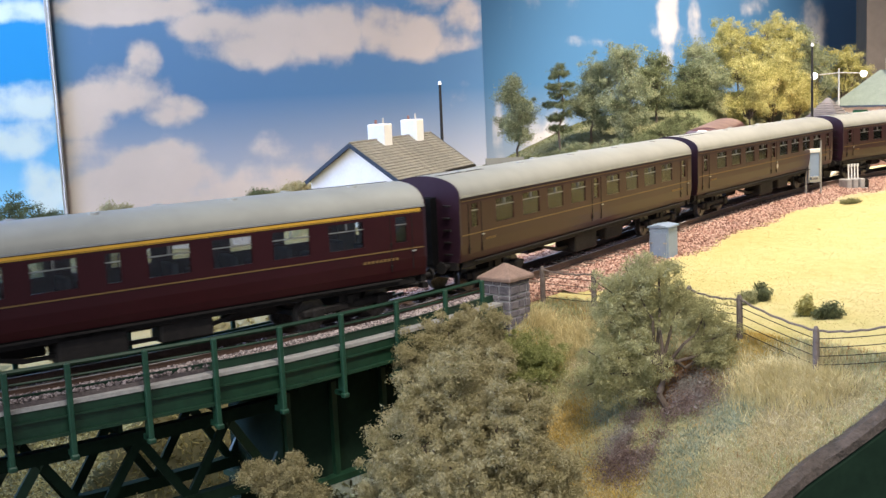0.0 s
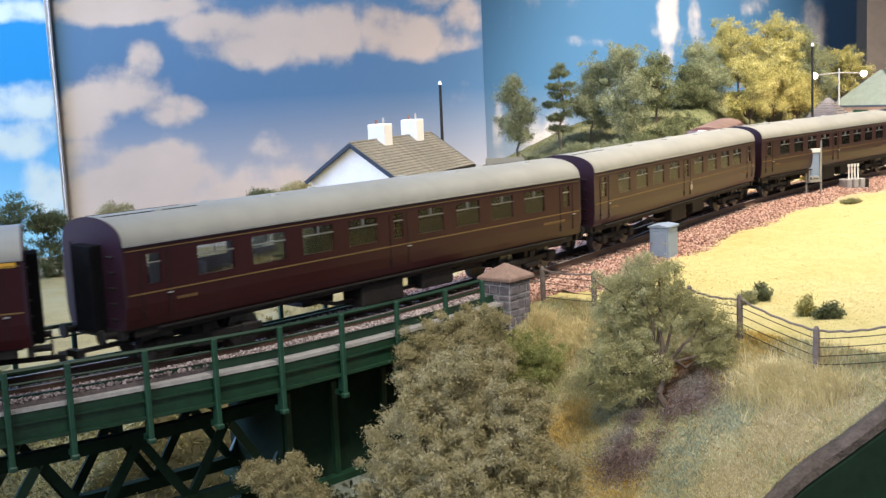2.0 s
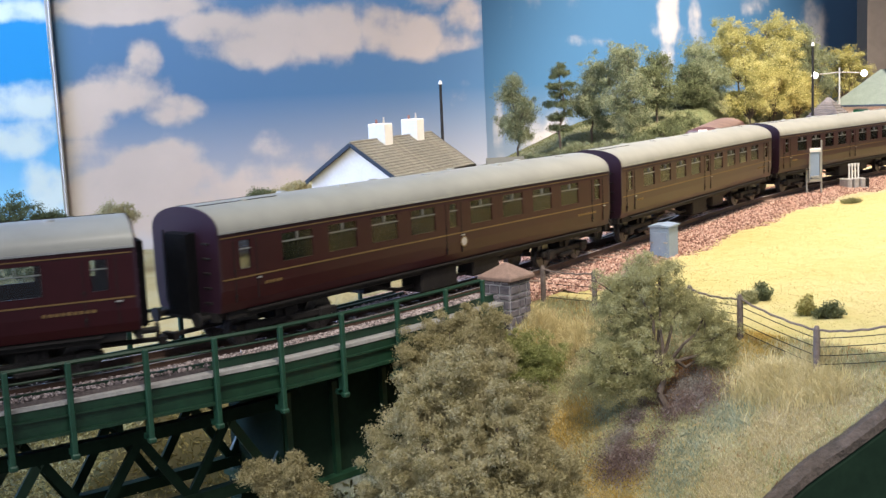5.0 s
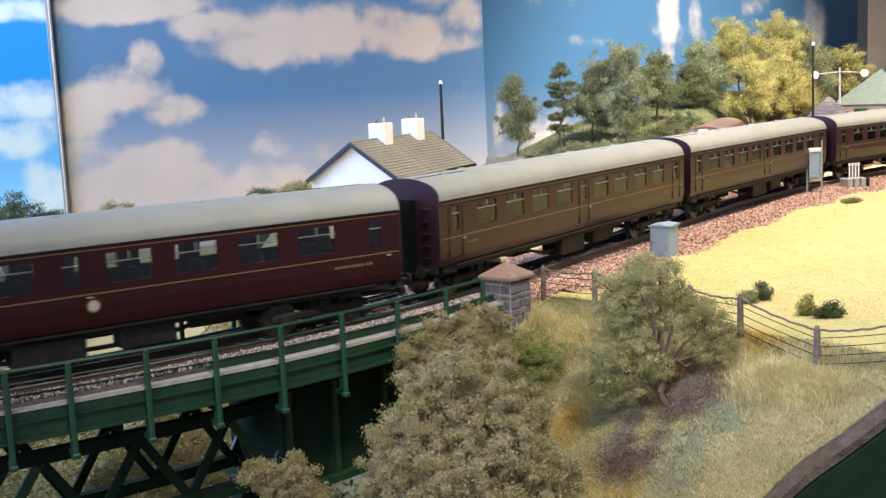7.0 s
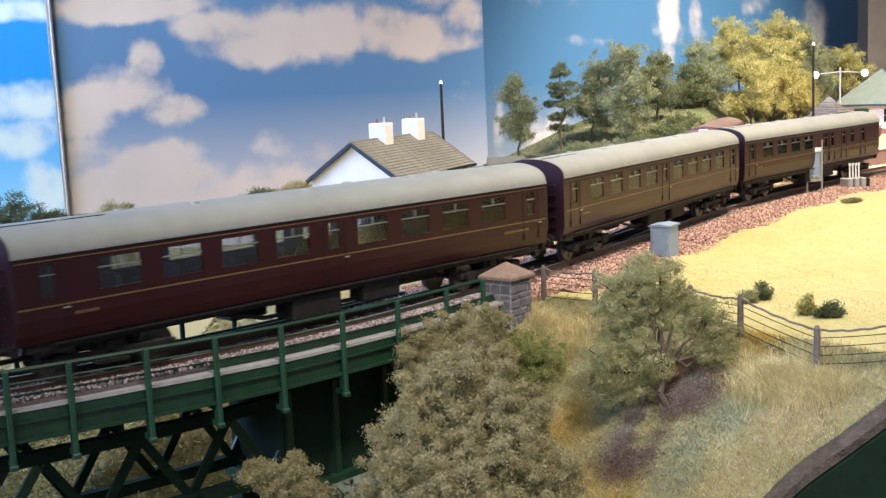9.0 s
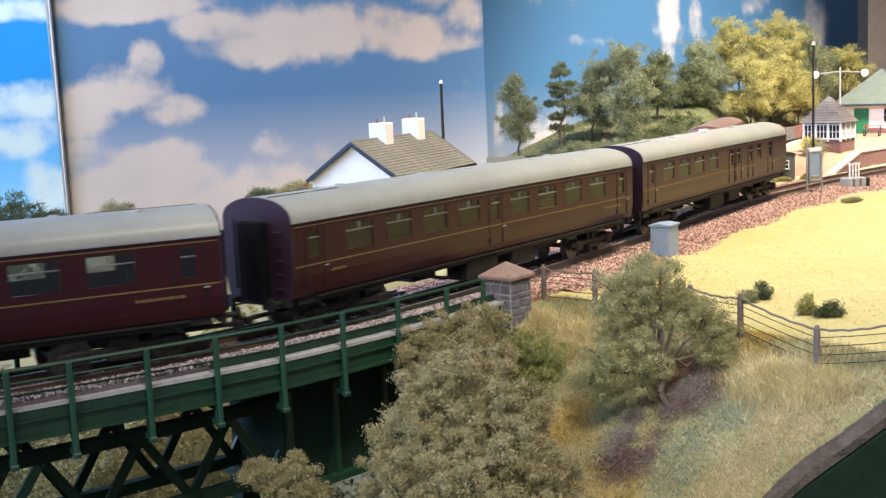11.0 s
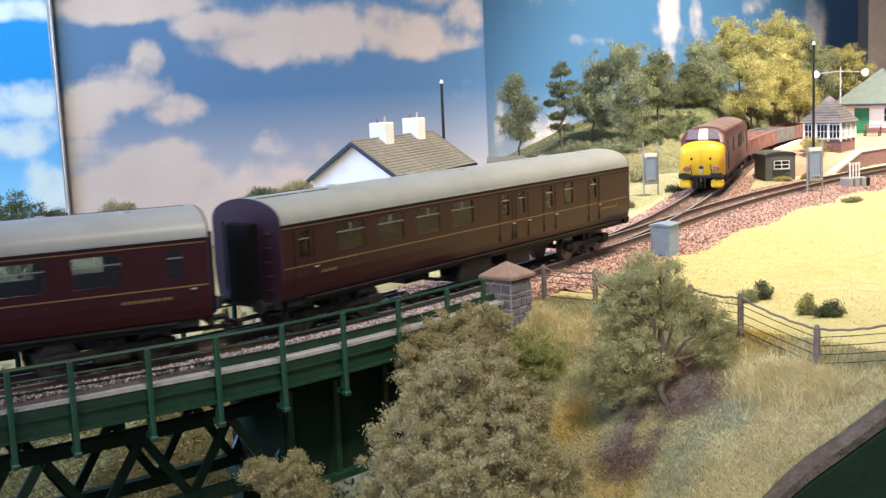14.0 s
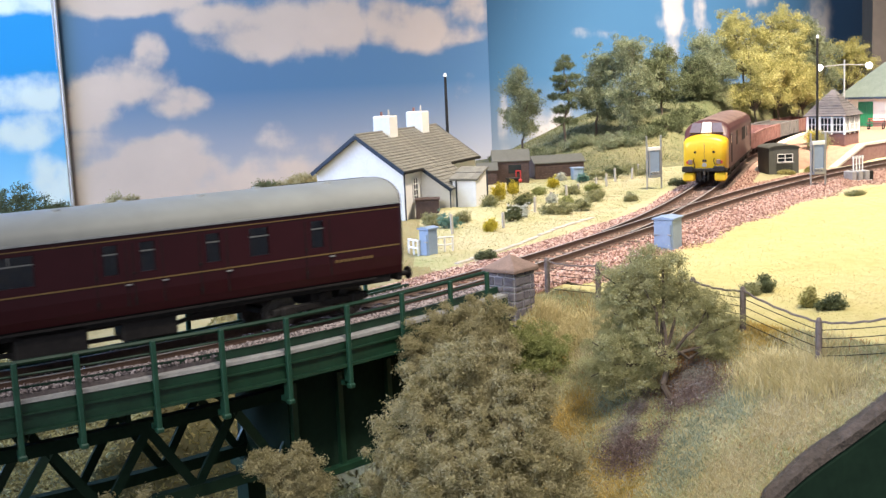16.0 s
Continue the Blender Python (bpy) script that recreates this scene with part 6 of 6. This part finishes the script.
plant("bush", "large olive-grey bushy shrub in front of the bridge end", "bush", (0.004, 0.350, gz(0.004, 0.35)),
      [(0.002, 0.352, -0.006, 0.016, 0.014, 0.014), (-0.009, 0.342, -0.020, 0.015, 0.014, 0.014), (0.014, 0.342, -0.017, 0.016, 0.014, 0.016), (0.020, 0.332, -0.030, 0.017, 0.014, 0.017),
       (-0.014, 0.335, -0.033, 0.014, 0.014, 0.014), (0.004, 0.325, -0.034, 0.019, 0.015, 0.019), (0.027, 0.340, -0.042, 0.013, 0.012, 0.015), (-0.007, 0.330, -0.046, 0.011, 0.012, 0.013)],
      LEAF_OLIVE, 430000, 0.00033, 11, 0.0022, hollow=0.74, ragged=0.24, per=300, clump=3.4)
plant("bush", "olive-green shrub growing at the foot of the stone pier", "bush", (0.004, 0.430, gz(0.004, 0.43)),
      [(0.001, 0.425, -0.006, 0.011, 0.010, 0.010), (0.011, 0.432, -0.004, 0.010, 0.009, 0.010), (-0.009, 0.418, -0.014, 0.010, 0.010, 0.012), (0.014, 0.425, -0.014, 0.010, 0.010, 0.010)],
      LEAF_OLIVE, 120000, 0.00034, 12, 0.0014, hollow=0.6, ragged=0.3, per=240, clump=3.2)
plant("bush", "fresh green tuft of shrub beside the pier", "bush", (0.031, 0.447, gz(0.031, 0.447)),
      [(0.029, 0.452, -0.017, 0.009, 0.008, 0.007), (0.038, 0.450, -0.019, 0.009, 0.008, 0.006), (0.033, 0.446, -0.025, 0.011, 0.008, 0.006)], LEAF_FRESH, 26000, 0.00034, 13, 0.0008, ragged=0.45, per=160, clump=3.4)
plant("tree", "airy grey-green tree with crooked trunk by the fence", "tree", (0.0790, 0.400, gz(0.079, 0.40)),
      [(0.0640, 0.420, 0.010, 0.007, 0.009, 0.010), (0.0700, 0.420, 0.015, 0.008, 0.009, 0.008), (0.0800, 0.420, 0.016, 0.008, 0.009, 0.007), (0.0650, 0.418, -0.002, 0.009, 0.009, 0.011),
       (0.0765, 0.418, 0.004, 0.010, 0.009, 0.010), (0.0890, 0.420, 0.006, 0.006, 0.008, 0.008), (0.0960, 0.418, 0.001, 0.007, 0.008, 0.010), (0.1030, 0.417, -0.006, 0.006, 0.008, 0.010),
       (0.0560, 0.414, -0.012, 0.007, 0.009, 0.009), (0.0640, 0.410, -0.017, 0.008, 0.008, 0.009), (0.0720, 0.410, -0.014, 0.007, 0.008, 0.010), (0.0980, 0.414, -0.013, 0.006, 0.008, 0.008), (0.0550, 0.412, -0.020, 0.006, 0.007, 0.006)],
      LEAF_SAGE, 135000, 0.00032, 14, 0.0013, hollow=0.35, ragged=0.4, per=150, clump=3.6)
plant("bush", "pale olive bush growing in the gorge below the bridge", "bush", (-0.057, 0.365, gz(-0.057, 0.365)),
      [(-0.0625, 0.362, -0.034, 0.0055, 0.007, 0.0045), (-0.052, 0.360, -0.032, 0.0045, 0.006, 0.0055), (-0.050, 0.360, -0.040, 0.006, 0.007, 0.005), (-0.056, 0.362, -0.040, 0.006, 0.006, 0.005)],
      LEAF_OLIVE, 62000, 0.00034, 15, 0.001, hollow=0.4, ragged=0.4, per=220, clump=2.8)
plant("bush", "pale bush top rising from the gorge", "bush", (-0.100, 0.340, gz(-0.10, 0.34)),
      [(-0.098, 0.340, -0.046, 0.013, 0.012, 0.009), (-0.088, 0.338, -0.050, 0.010, 0.010, 0.009)], LEAF_OLIVE, 46000, 0.00036, 16, 0.0012, ragged=0.35, per=220, clump=3.0)
plant("bush", "olive bush at the gorge front edge", "bush", (-0.018, 0.345, gz(-0.018, 0.345)),
      [(-0.024, 0.345, -0.062, 0.009, 0.010, 0.006), (-0.010, 0.34, -0.062, 0.010, 0.010, 0.008), (-0.052, 0.345, -0.061, 0.006, 0.008, 0.005)], LEAF_OLIVE, 40000, 0.00034, 17, 0.001, ragged=0.4, per=220, clump=2.8)


def crown(rng, cx, cy, z0, z1, w, d, k):
    """Rough crown of k overlapping parts between two heights, broader in the middle."""
    out = []
    for i in range(k):
        f = (i + 0.5) / k
        a = rng.uniform(0, 6.28)
        spread = math.sin(math.pi * (0.18 + 0.72 * f)) ** 0.8
        rr = w * 0.215 * (0.8 + 0.5 * rng.random())
        out.append((cx + math.cos(a) * w * 0.30 * spread, cy + math.sin(a) * d * 0.3 * spread, z0 + (z1 - z0) * (0.10 + 0.78 * f), rr * (0.65 + 0.5 * spread), rr * (0.65 + 0.5 * spread), rr * 0.75))
    return out


WOOD_TREES = [  # x, y, base of crown, top, width, parts, leaf, count, label
    (0.088, 1.255, 0.022, 0.104, 0.044, 9, LEAF_WOOD, 6500, "slim grey-green tree on the hillside"),
    (0.170, 1.270, 0.035, 0.112, 0.045, 9, LEAF_WOOD, 7000, "grey-green tree on the hillside"),
    (0.203, 1.250, 0.030, 0.133, 0.062, 13, LEAF_WOOD, 11000, "tall spreading green tree on the hillside"),
    (0.248, 1.300, 0.050, 0.121, 0.042, 9, LEAF_DARK, 7000, "dark green tree at the wood edge"),
    (0.296, 1.360, 0.045, 0.104, 0.050, 9, LEAF_DARK, 8000, "dark green tree at the wood edge"),
    (0.322, 1.385, 0.050, 0.132, 0.060, 11, LEAF_WOOD, 11000, "full olive-green tree on the hill"),
    (0.375, 1.430, 0.070, 0.160, 0.070, 13, LEAF_YELLOW, 11000, "full yellow-green tree on the hill"),
    (0.418, 1.440, 0.065, 0.160, 0.072, 13, LEAF_YELLOW, 11000, "full yellow-green tree on the hill"),
    (0.455, 1.465, 0.060, 0.150, 0.066, 12, LEAF_WOOD, 9000, "green tree on the hill top"),
    (0.362, 1.340, 0.040, 0.105, 0.055, 11, LEAF_YELLOW, 9000, "green tree below the hill top"),
    (0.400, 1.370, 0.040, 0.108, 0.060, 12, LEAF_YELLOW, 10000, "bright yellow-green tree below the hill"),
    (0.438, 1.400, 0.040, 0.090, 0.050, 10, LEAF_YELLOW, 8000, "bright yellow-green tree near the platform"),
    (0.482, 1.470, 0.040, 0.126, 0.060, 11, LEAF_WOOD, 8000, "green tree behind the station"),
    (0.535, 1.520, 0.050, 0.118, 0.060, 10, LEAF_YELLOW, 8000, "yellow-green tree behind the station"),
]
for _i, (_tx, _ty, _z0, _z1, _w, _k, _m, _n, _l) in enumerate(WOOD_TREES):
    _r = np.random.default_rng(40 + _i)
    plant("tree", _l, "tree", (_tx, _ty, gz(_tx, _ty)), crown(_r, _tx, _ty, _z0, _z1, _w, _w, int(_k * 1.9)), _m, int(_n * 4.6), 0.00068, 60 + _i, 0.0014, "trees of the wood", hollow=0.5, ragged=0.45, per=200 if _m is LEAF_YELLOW else 110, clump=4.2)


def pine(x, y, top):
    base = gz(x, y)
    rng = np.random.default_rng(7)
    blobs = []
    for f, w in ((0.30, 0.011), (0.42, 0.014), (0.55, 0.015), (0.66, 0.011), (0.77, 0.013), (0.88, 0.009), (0.96, 0.006)):
        a = rng.uniform(0, 6.28)
        for e in (0, 2.2, 4.2):
            blobs.append((x + math.cos(a + e) * w * 0.75, y + math.sin(a + e) * w * 0.75, base + (top - base) * f + rng.normal() * 0.002, w * 0.62, w * 0.62, 0.0034))
    t = thing("pine_tree", "dark pine with tiered branches on the hillside", "tree")
    bm = bmesh.new()
    limb(bm, (x, y, base - 0.003), (x, y, top), 0.0017, 0.0004, 6, rng)
    for b in blobs:
        limb(bm, (x, y, b[2] - 0.002), b[:3], 0.0005, 0.0002, 2, rng)
    part("trunk", bm, BARK, t)
    v, f = leaves(rng, blobs, 26000, 0.0006, 0.3, 0.3, 90, 2.6)
    part("crown", mesh_of("crown", v, f, LEAF_DARK), LEAF_DARK, t)


pine(0.133, 1.25, 0.111)
for _i, (_tx, _ty, _w, _m) in enumerate([(0.150, 1.235, 0.020, LEAF_WOOD), (0.185, 1.215, 0.024, LEAF_WOOD), (0.215, 1.235, 0.022, LEAF_DARK), (0.245, 1.250, 0.024, LEAF_DARK), (0.272, 1.285, 0.022, LEAF_DARK), (0.100, 1.235, 0.018, LEAF_WOOD)]):
    _b = gz(_tx, _ty)
    plant("bush", "low dark undergrowth bush below the hillside trees", "bush", (_tx, _ty, _b), [(_tx, _ty, _b + _w * 0.30, _w * 0.7, _w * 0.6, _w * 0.36), (_tx + _w * 0.6, _ty, _b + _w * 0.22, _w * 0.5, _w * 0.5, _w * 0.26), (_tx - _w * 0.5, _ty, _b + _w * 0.2, _w * 0.5, _w * 0.5, _w * 0.26)],
          _m, 6500, 0.00068, 110 + _i, 0.0008, "undergrowth of the wood", hollow=0.4, ragged=0.45, per=90, clump=3.4)

FAR_BUSHES = [(-0.425, 1.12, 0.002, 0.042, LEAF_DARK), (-0.392, 1.13, -0.016, 0.024, LEAF_DARK), (-0.320, 1.12, -0.011, 0.022, LEAF_OLIVE), (-0.178, 1.12, -0.004, 0.015, LEAF_DARK), (-0.160, 1.12, -0.007, 0.014, LEAF_OLIVE), (-0.126, 1.00, 0.010, 0.015, LEAF_OLIVE)]
for _i, (_tx, _ty, _z, _w, _m) in enumerate(FAR_BUSHES):
    _b = gz(_tx, _ty)
    plant("bush", "olive bush standing before the sky board", "bush", (_tx, _ty, _b), [(_tx, _ty, _z - _w * 0.3, _w * 0.62, _w * 0.5, _w * 0.34), (_tx + _w * 0.3, _ty, _z - _w * 0.5, _w * 0.55, _w * 0.5, _w * 0.36), (_tx - _w * 0.35, _ty, _z - _w * 0.5, _w * 0.5, _w * 0.5, _w * 0.36), (_tx, _ty, (_z + _b) / 2 - 0.01, _w * 0.6, _w * 0.5, (_z - _b) * 0.45)], _m, 18000, 0.0008, 90 + _i, 0.0012, "bushes before the sky board", per=90, clump=3.0)

GARDEN = [(0.040, 0.855, 0.0130, 0.0075, GOLD), (0.027, 0.715, 0.0075, 0.0055, GOLD), (0.055, 0.933, 0.010, 0.005, GOLD), (0.091, 0.965, 0.009, 0.006, GOLD), (0.044, 0.752, 0.009, 0.007, LEAF_DARK),
          (0.072, 0.789, 0.007, 0.008, LEAF_GREEN), (0.082, 0.792, 0.008, 0.009, LEAF_GREEN), (0.096, 0.808, 0.008, 0.009, LEAF_GREEN), (-0.010, 0.756, 0.009, 0.009, LEAF_GREEN), (0.137, 1.023, 0.010, 0.012, LEAF_GREEN),
          (0.153, 1.036, 0.012, 0.013, LEAF_DARK), (0.170, 1.060, 0.012, 0.013, LEAF_GREEN), (0.189, 1.056, 0.009, 0.012, LEAF_GREEN), (0.137, 0.843, 0.005, 0.006, LEAF_GREEN), (0.055, 0.831, 0.009, 0.007, LEAF_DARK),
          (0.010, 0.764, 0.007, 0.006, LEAF_DARK), (0.192, 0.943, 0.006, 0.010, LEAF_DARK), (0.100, 0.905, 0.007, 0.008, LEAF_GREEN), (0.115, 0.880, 0.006, 0.009, LEAF_GREEN),
          (0.1275, 0.4745, 0.0045, 0.0040, LEAF_DARK), (0.1350, 0.4795, 0.0055, 0.0035, LEAF_DARK), (0.1435, 0.4480, 0.0075, 0.0032, LEAF_YELLOW), (0.1490, 0.4385, 0.0055, 0.0060, LEAF_DARK), (0.298, 0.826, 0.003, 0.007, LEAF_GREEN),
          (0.300, 1.000, 0.004, 0.008, LEAF_YELLOW), (0.322, 1.003, 0.006, 0.006, LEAF_YELLOW), (0.020, 0.600, 0.004, 0.006, LEAF_DARK), (0.0505, 0.772, 0.007, 0.005, LEAF_WHITE), (0.046, 0.780, 0.006, 0.004, LEAF_WHITE), (0.105, 1.040, 0.007, 0.006, LEAF_WHITE), (0.080, 0.860, 0.006, 0.004, LEAF_WHITE), (0.001, 0.742, 0.010, 0.0075, LEAF_TEAL), (0.122, 1.010, 0.008, 0.006, LEAF_TEAL), (0.090, 0.85, 0.005, 0.007, LEAF_FRESH), (0.110, 0.85, 0.006, 0.008, LEAF_GREEN), (0.120, 0.93, 0.006, 0.007, LEAF_FRESH), (0.075, 0.92, 0.006, 0.006, LEAF_FRESH), (0.062, 0.870, 0.008, 0.008, LEAF_GREEN), (0.030, 0.800, 0.007, 0.006, LEAF_GREEN)]
for _i, (_tx, _ty, _hh, _w, _m) in enumerate(GARDEN):
    _b = gz(_tx, _ty)
    _w *= 0.8 if _m is GOLD else 1.0
    _nm = "flowering shrub" if _m is GOLD else "small green shrub"
    plant("shrub", ("yellow " + _nm + " in the cottage garden") if _m is GOLD else "white blossoming shrub in the cottage garden" if _m is LEAF_WHITE else "blue-green garden plant in rough grass" if _m is LEAF_TEAL else (_nm + " in the rough grass"), "shrub", (_tx, _ty, _b),
          [(_tx, _ty, _b + _hh * 0.6, _w * 0.6, _w * 0.5, _hh * 0.45), (_tx + _w * 0.4, _ty, _b + _hh * 0.45, _w * 0.45, _w * 0.45, _hh * 0.38), (_tx - _w * 0.4, _ty + _w * 0.2, _b + _hh * 0.4, _w * 0.45, _w * 0.4, _hh * 0.36)],
          LEAF_GREEN if _m is LEAF_DARK and _i % 2 else _m, 3000, 0.0005, 130 + _i, 0.0004, "garden shrubs", hollow=0.1, ragged=0.6, per=40, clump=1.8)


def planter(x, y):
    v, f = leaves(np.random.default_rng(3), [(x, y, 0.016, 0.009, 0.007, 0.006)], 3000, 0.0007)
    tagged(new("flower_bed", mesh_of("flower_bed", v, f, LEAF_GREEN)), "green flower bed planting on the platform", "plants", kind="stuff")
    v, f = leaves(np.random.default_rng(4), [(x - 0.005, y, 0.020, 0.004, 0.004, 0.004)], 900, 0.0006)
    tagged(new("flowers", mesh_of("flowers", v, f, GOLD)), "orange-yellow flowers on the platform", "plants", kind="stuff")


planter(0.357, 1.092)


# ---- grasses ----
def blades(name, label, pts, hgt, wid, mat, seed, lean=0.5):
    """Single fibres, each a thin bent triangle pair standing on the ground."""
    rng = np.random.default_rng(seed)
    n = len(pts)
    z = np.concatenate([height(pts[i:i + 4000, 0], pts[i:i + 4000, 1]) for i in range(0, n, 4000)])
    a = rng.uniform(0, 2 * np.pi, n)
    h = hgt * rng.uniform(0.5, 1.2, n)
    b = rng.uniform(0, 2 * np.pi, n)
    k = lean * rng.random(n) * h
    w = wid * rng.uniform(0.6, 1.2, n)
    base = np.stack([pts[:, 0], pts[:, 1], z - 0.0004], -1)
    side_v = np.stack([np.cos(a) * w, np.sin(a) * w, 0 * w], -1)
    tip = base + np.stack([np.cos(b) * k, np.sin(b) * k, h], -1)
    mid = base + np.stack([np.cos(b) * k * 0.3, np.sin(b) * k * 0.3, h * 0.6], -1)
    v = np.stack([base - side_v, base + side_v, mid + side_v * 0.7, tip, mid - side_v * 0.7], 1)
    f = np.array([(0, 1, 2), (0, 2, 4), (4, 2, 3)])[None] + (np.arange(n) * 5)[:, None, None]
    tagged(new(name, mesh_of(name, v.reshape(-1, 3), f.reshape(-1, 3), mat)), label, "grass", kind="stuff")


def off_line(x, y):
    k = np.argmin((x[:, None] - CX[NS]) ** 2 + (y[:, None] - CY[NS]) ** 2, -1)
    return S_ALL[NS][k], (x - CX[NS][k]) * np.sin(TH[NS][k]) - (y - CY[NS][k]) * np.cos(TH[NS][k])


def scatter():
    rng = np.random.default_rng(21)
    # field before the line
    p = rng.uniform((0.03, 0.36), (0.62, 1.0), (420000, 2))
    p = p[rng.random(len(p)) < np.clip(0.50 / (p[:, 1] ** 2 * 2.2), 0.12, 1)]
    s, o = off_line(p[:, 0], p[:, 1])
    d = (p[:, 0] - 0.064) * -0.783 + (p[:, 1] - 0.486) * -0.622
    ok = (o > 0.037 + 0.004 * waves(p[:, 0] * 3, p[:, 1] * 3)) & (d < 0.001) & (p[:, 1] > np.interp(p[:, 0], EDGE_X, EDGE_Y) + 0.003)
    blades("field_grass", "short yellow-green grass covering the field", p[ok], 0.0009, 0.00014, GRASS_FIELD, 1, 2.2)
    # rough grass behind the line and round the cottage
    p = rng.uniform((-0.12, 0.56), (0.30, 1.20), (170000, 2))
    s, o = off_line(p[:, 0], p[:, 1])
    sd = np.concatenate([np.min(np.hypot(p[i:i + 5000, 0, None] - SIDE[::3, 0], p[i:i + 5000, 1, None] - SIDE[::3, 1]), -1) for i in range(0, len(p), 5000)])
    ok = (o < -0.048) & (sd > 0.038)
    blades("garden_grass", "pale rough grass round the cottage garden", p[ok], 0.0011, 0.00020, GRASS_GARDEN, 2, 2.4)
    # hillside
    p = rng.uniform((0.05, 1.10), (0.62, 1.6), (100000, 2))
    sd = np.concatenate([np.min(np.hypot(p[i:i + 5000, 0, None] - SIDE[::3, 0], p[i:i + 5000, 1, None] - SIDE[::3, 1]), -1) for i in range(0, len(p), 5000)])
    ok = (sd > 0.035) & (p[:, 1] > 1.335 + (p[:, 0] - 0.056) * 0.8 - 0.32) & ((p[:, 0] - 0.32) * 0.9 - (p[:, 1] - 1.1) * 0.45 < -0.02)
    blades("hillside_grass", "olive rough grass on the wooded hillside", p[ok], 0.0018, 0.00028, GRASS_HILL, 3, 2.0)
    # bank that falls to the front
    p = rng.uniform((-0.03, 0.27), (0.17, 0.52), (330000, 2))
    s, o = off_line(p[:, 0], p[:, 1])
    d = (p[:, 0] - 0.064) * -0.783 + (p[:, 1] - 0.486) * -0.622
    ok = (o > 0.036) & (d > -0.002) & (p[:, 1] > np.interp(p[:, 0], EDGE_X, EDGE_Y) + 0.002)
    p, d = p[ok], d[ok]
    zones = [(0.0435, 0.466, 0.013, 1), (0.044, 0.4205, 0.015, 1), (0.0547, 0.3786, 0.014, 1), (0.1162, 0.4155, 0.012, 1), (0.036, 0.39, 0.012, 1),
             (0.0534, 0.4585, 0.008, 2), (0.1128, 0.3692, 0.015, 2), (0.0904, 0.3563, 0.014, 2), (0.132, 0.372, 0.012, 2),
             (0.0965, 0.3877, 0.011, 3), (0.0746, 0.3696, 0.011, 3), (0.0802, 0.3817, 0.009, 3), (0.0590, 0.418, 0.008, 3), (0.0898, 0.4161, 0.009, 4), (0.083, 0.410, 0.006, 4)]
    score = np.full((len(p), 5), 0.0)
    score[:, 0] = 0.42
    for zx, zy, zr, kind in zones:
        score[:, kind] = np.maximum(score[:, kind], np.exp(-((p[:, 0] - zx) ** 2 + (p[:, 1] - zy) ** 2) / zr ** 2))
    kind = np.argmax(score + rng.normal(0, 0.16, score.shape) + 0.12 * waves(p[:, :1] * 2, p[:, 1:] * 2 + np.arange(5)), 1)
    for k, nm, label, mat in ((0, "bank_grass", "short tangled green and straw grass on the bank", GRASS_BANK), (1, "ochre_grass", "ochre grass between the shrubs on the bank", GRASS_OCHRE), (2, "straw_grass", "pale straw grass on the bank", GRASS_PALE),
                              (3, "blue_green_grass", "blue-green grass round the heather", GRASS_TEAL), (4, "bracken", "rusty brown bracken under the tree", GRASS_RUST)):
        blades(nm, label, p[kind == k], 0.0019 if k != 4 else 0.0035, 0.00013, mat, 4 + k, 1.8)
    # tall straw tufts along the fence
    q = []
    for cx, cy, r, n in ((0.121, 0.387, 0.010, 2600), (0.110, 0.396, 0.008, 1500), (0.052, 0.470, 0.008, 2200), (0.066, 0.462, 0.008, 1600), (0.129, 0.378, 0.006, 900), (0.043, 0.480, 0.006, 1100)):
        q.append(np.stack([rng.normal(cx, r * 0.6, n), rng.normal(cy, r * 0.6, n)], -1))
    blades("tall_straw_tufts", "tall pale straw grass tufts beside the fence", np.concatenate(q), 0.0060, 0.00016, GRASS_STRAW, 6, 1.3)
    # heather patch under the tree
    q = np.concatenate([np.stack([rng.normal(a, 0.0055, 14000), rng.normal(b, 0.006, 14000)], -1) for a, b in ((0.069, 0.402), (0.063, 0.389), (0.087, 0.405))])
    q = q[(q[:, 1] > np.interp(q[:, 0], EDGE_X, EDGE_Y) + 0.004) & (waves(q[:, 0] * 2.2, q[:, 1] * 2.6 + 0.4) + rng.normal(0, 0.25, len(q)) > -0.15)]
    v, f = tufts(rng, np.concatenate([q, (height(q[:, 0], q[:, 1]) + rng.random(len(q)) * 0.0038)[:, None]], 1), rng.uniform(0.00018, 0.0004, len(q)))
    tagged(new("heather", mesh_of("heather", v, f, HEATHER)), "purple-brown heather under the tree", "heather", kind="stuff")
    # gorge floor and far bank scrub
    p = rng.uniform((-0.45, 0.20), (0.0, 0.75), (150000, 2))
    s, o = off_line(p[:, 0], p[:, 1])
    ok = (s < 0.0) & (p[:, 1] > np.interp(p[:, 0], EDGE_X, EDGE_Y) + 0.01)
    p = p[ok]
    z = np.concatenate([height(p[i:i + 4000, 0], p[i:i + 4000, 1]) for i in range(0, len(p), 4000)])
    v, f = tufts(rng, np.concatenate([p, (z + rng.random(len(p)) * 0.002)[:, None]], 1), rng.uniform(0.0005, 0.0014, len(p)))
    tagged(new("gorge_scrub", mesh_of("gorge_scrub", v, f, SCRUB)), "olive scrub covering the gorge floor", "scrub", kind="stuff")


scatter()


motions()
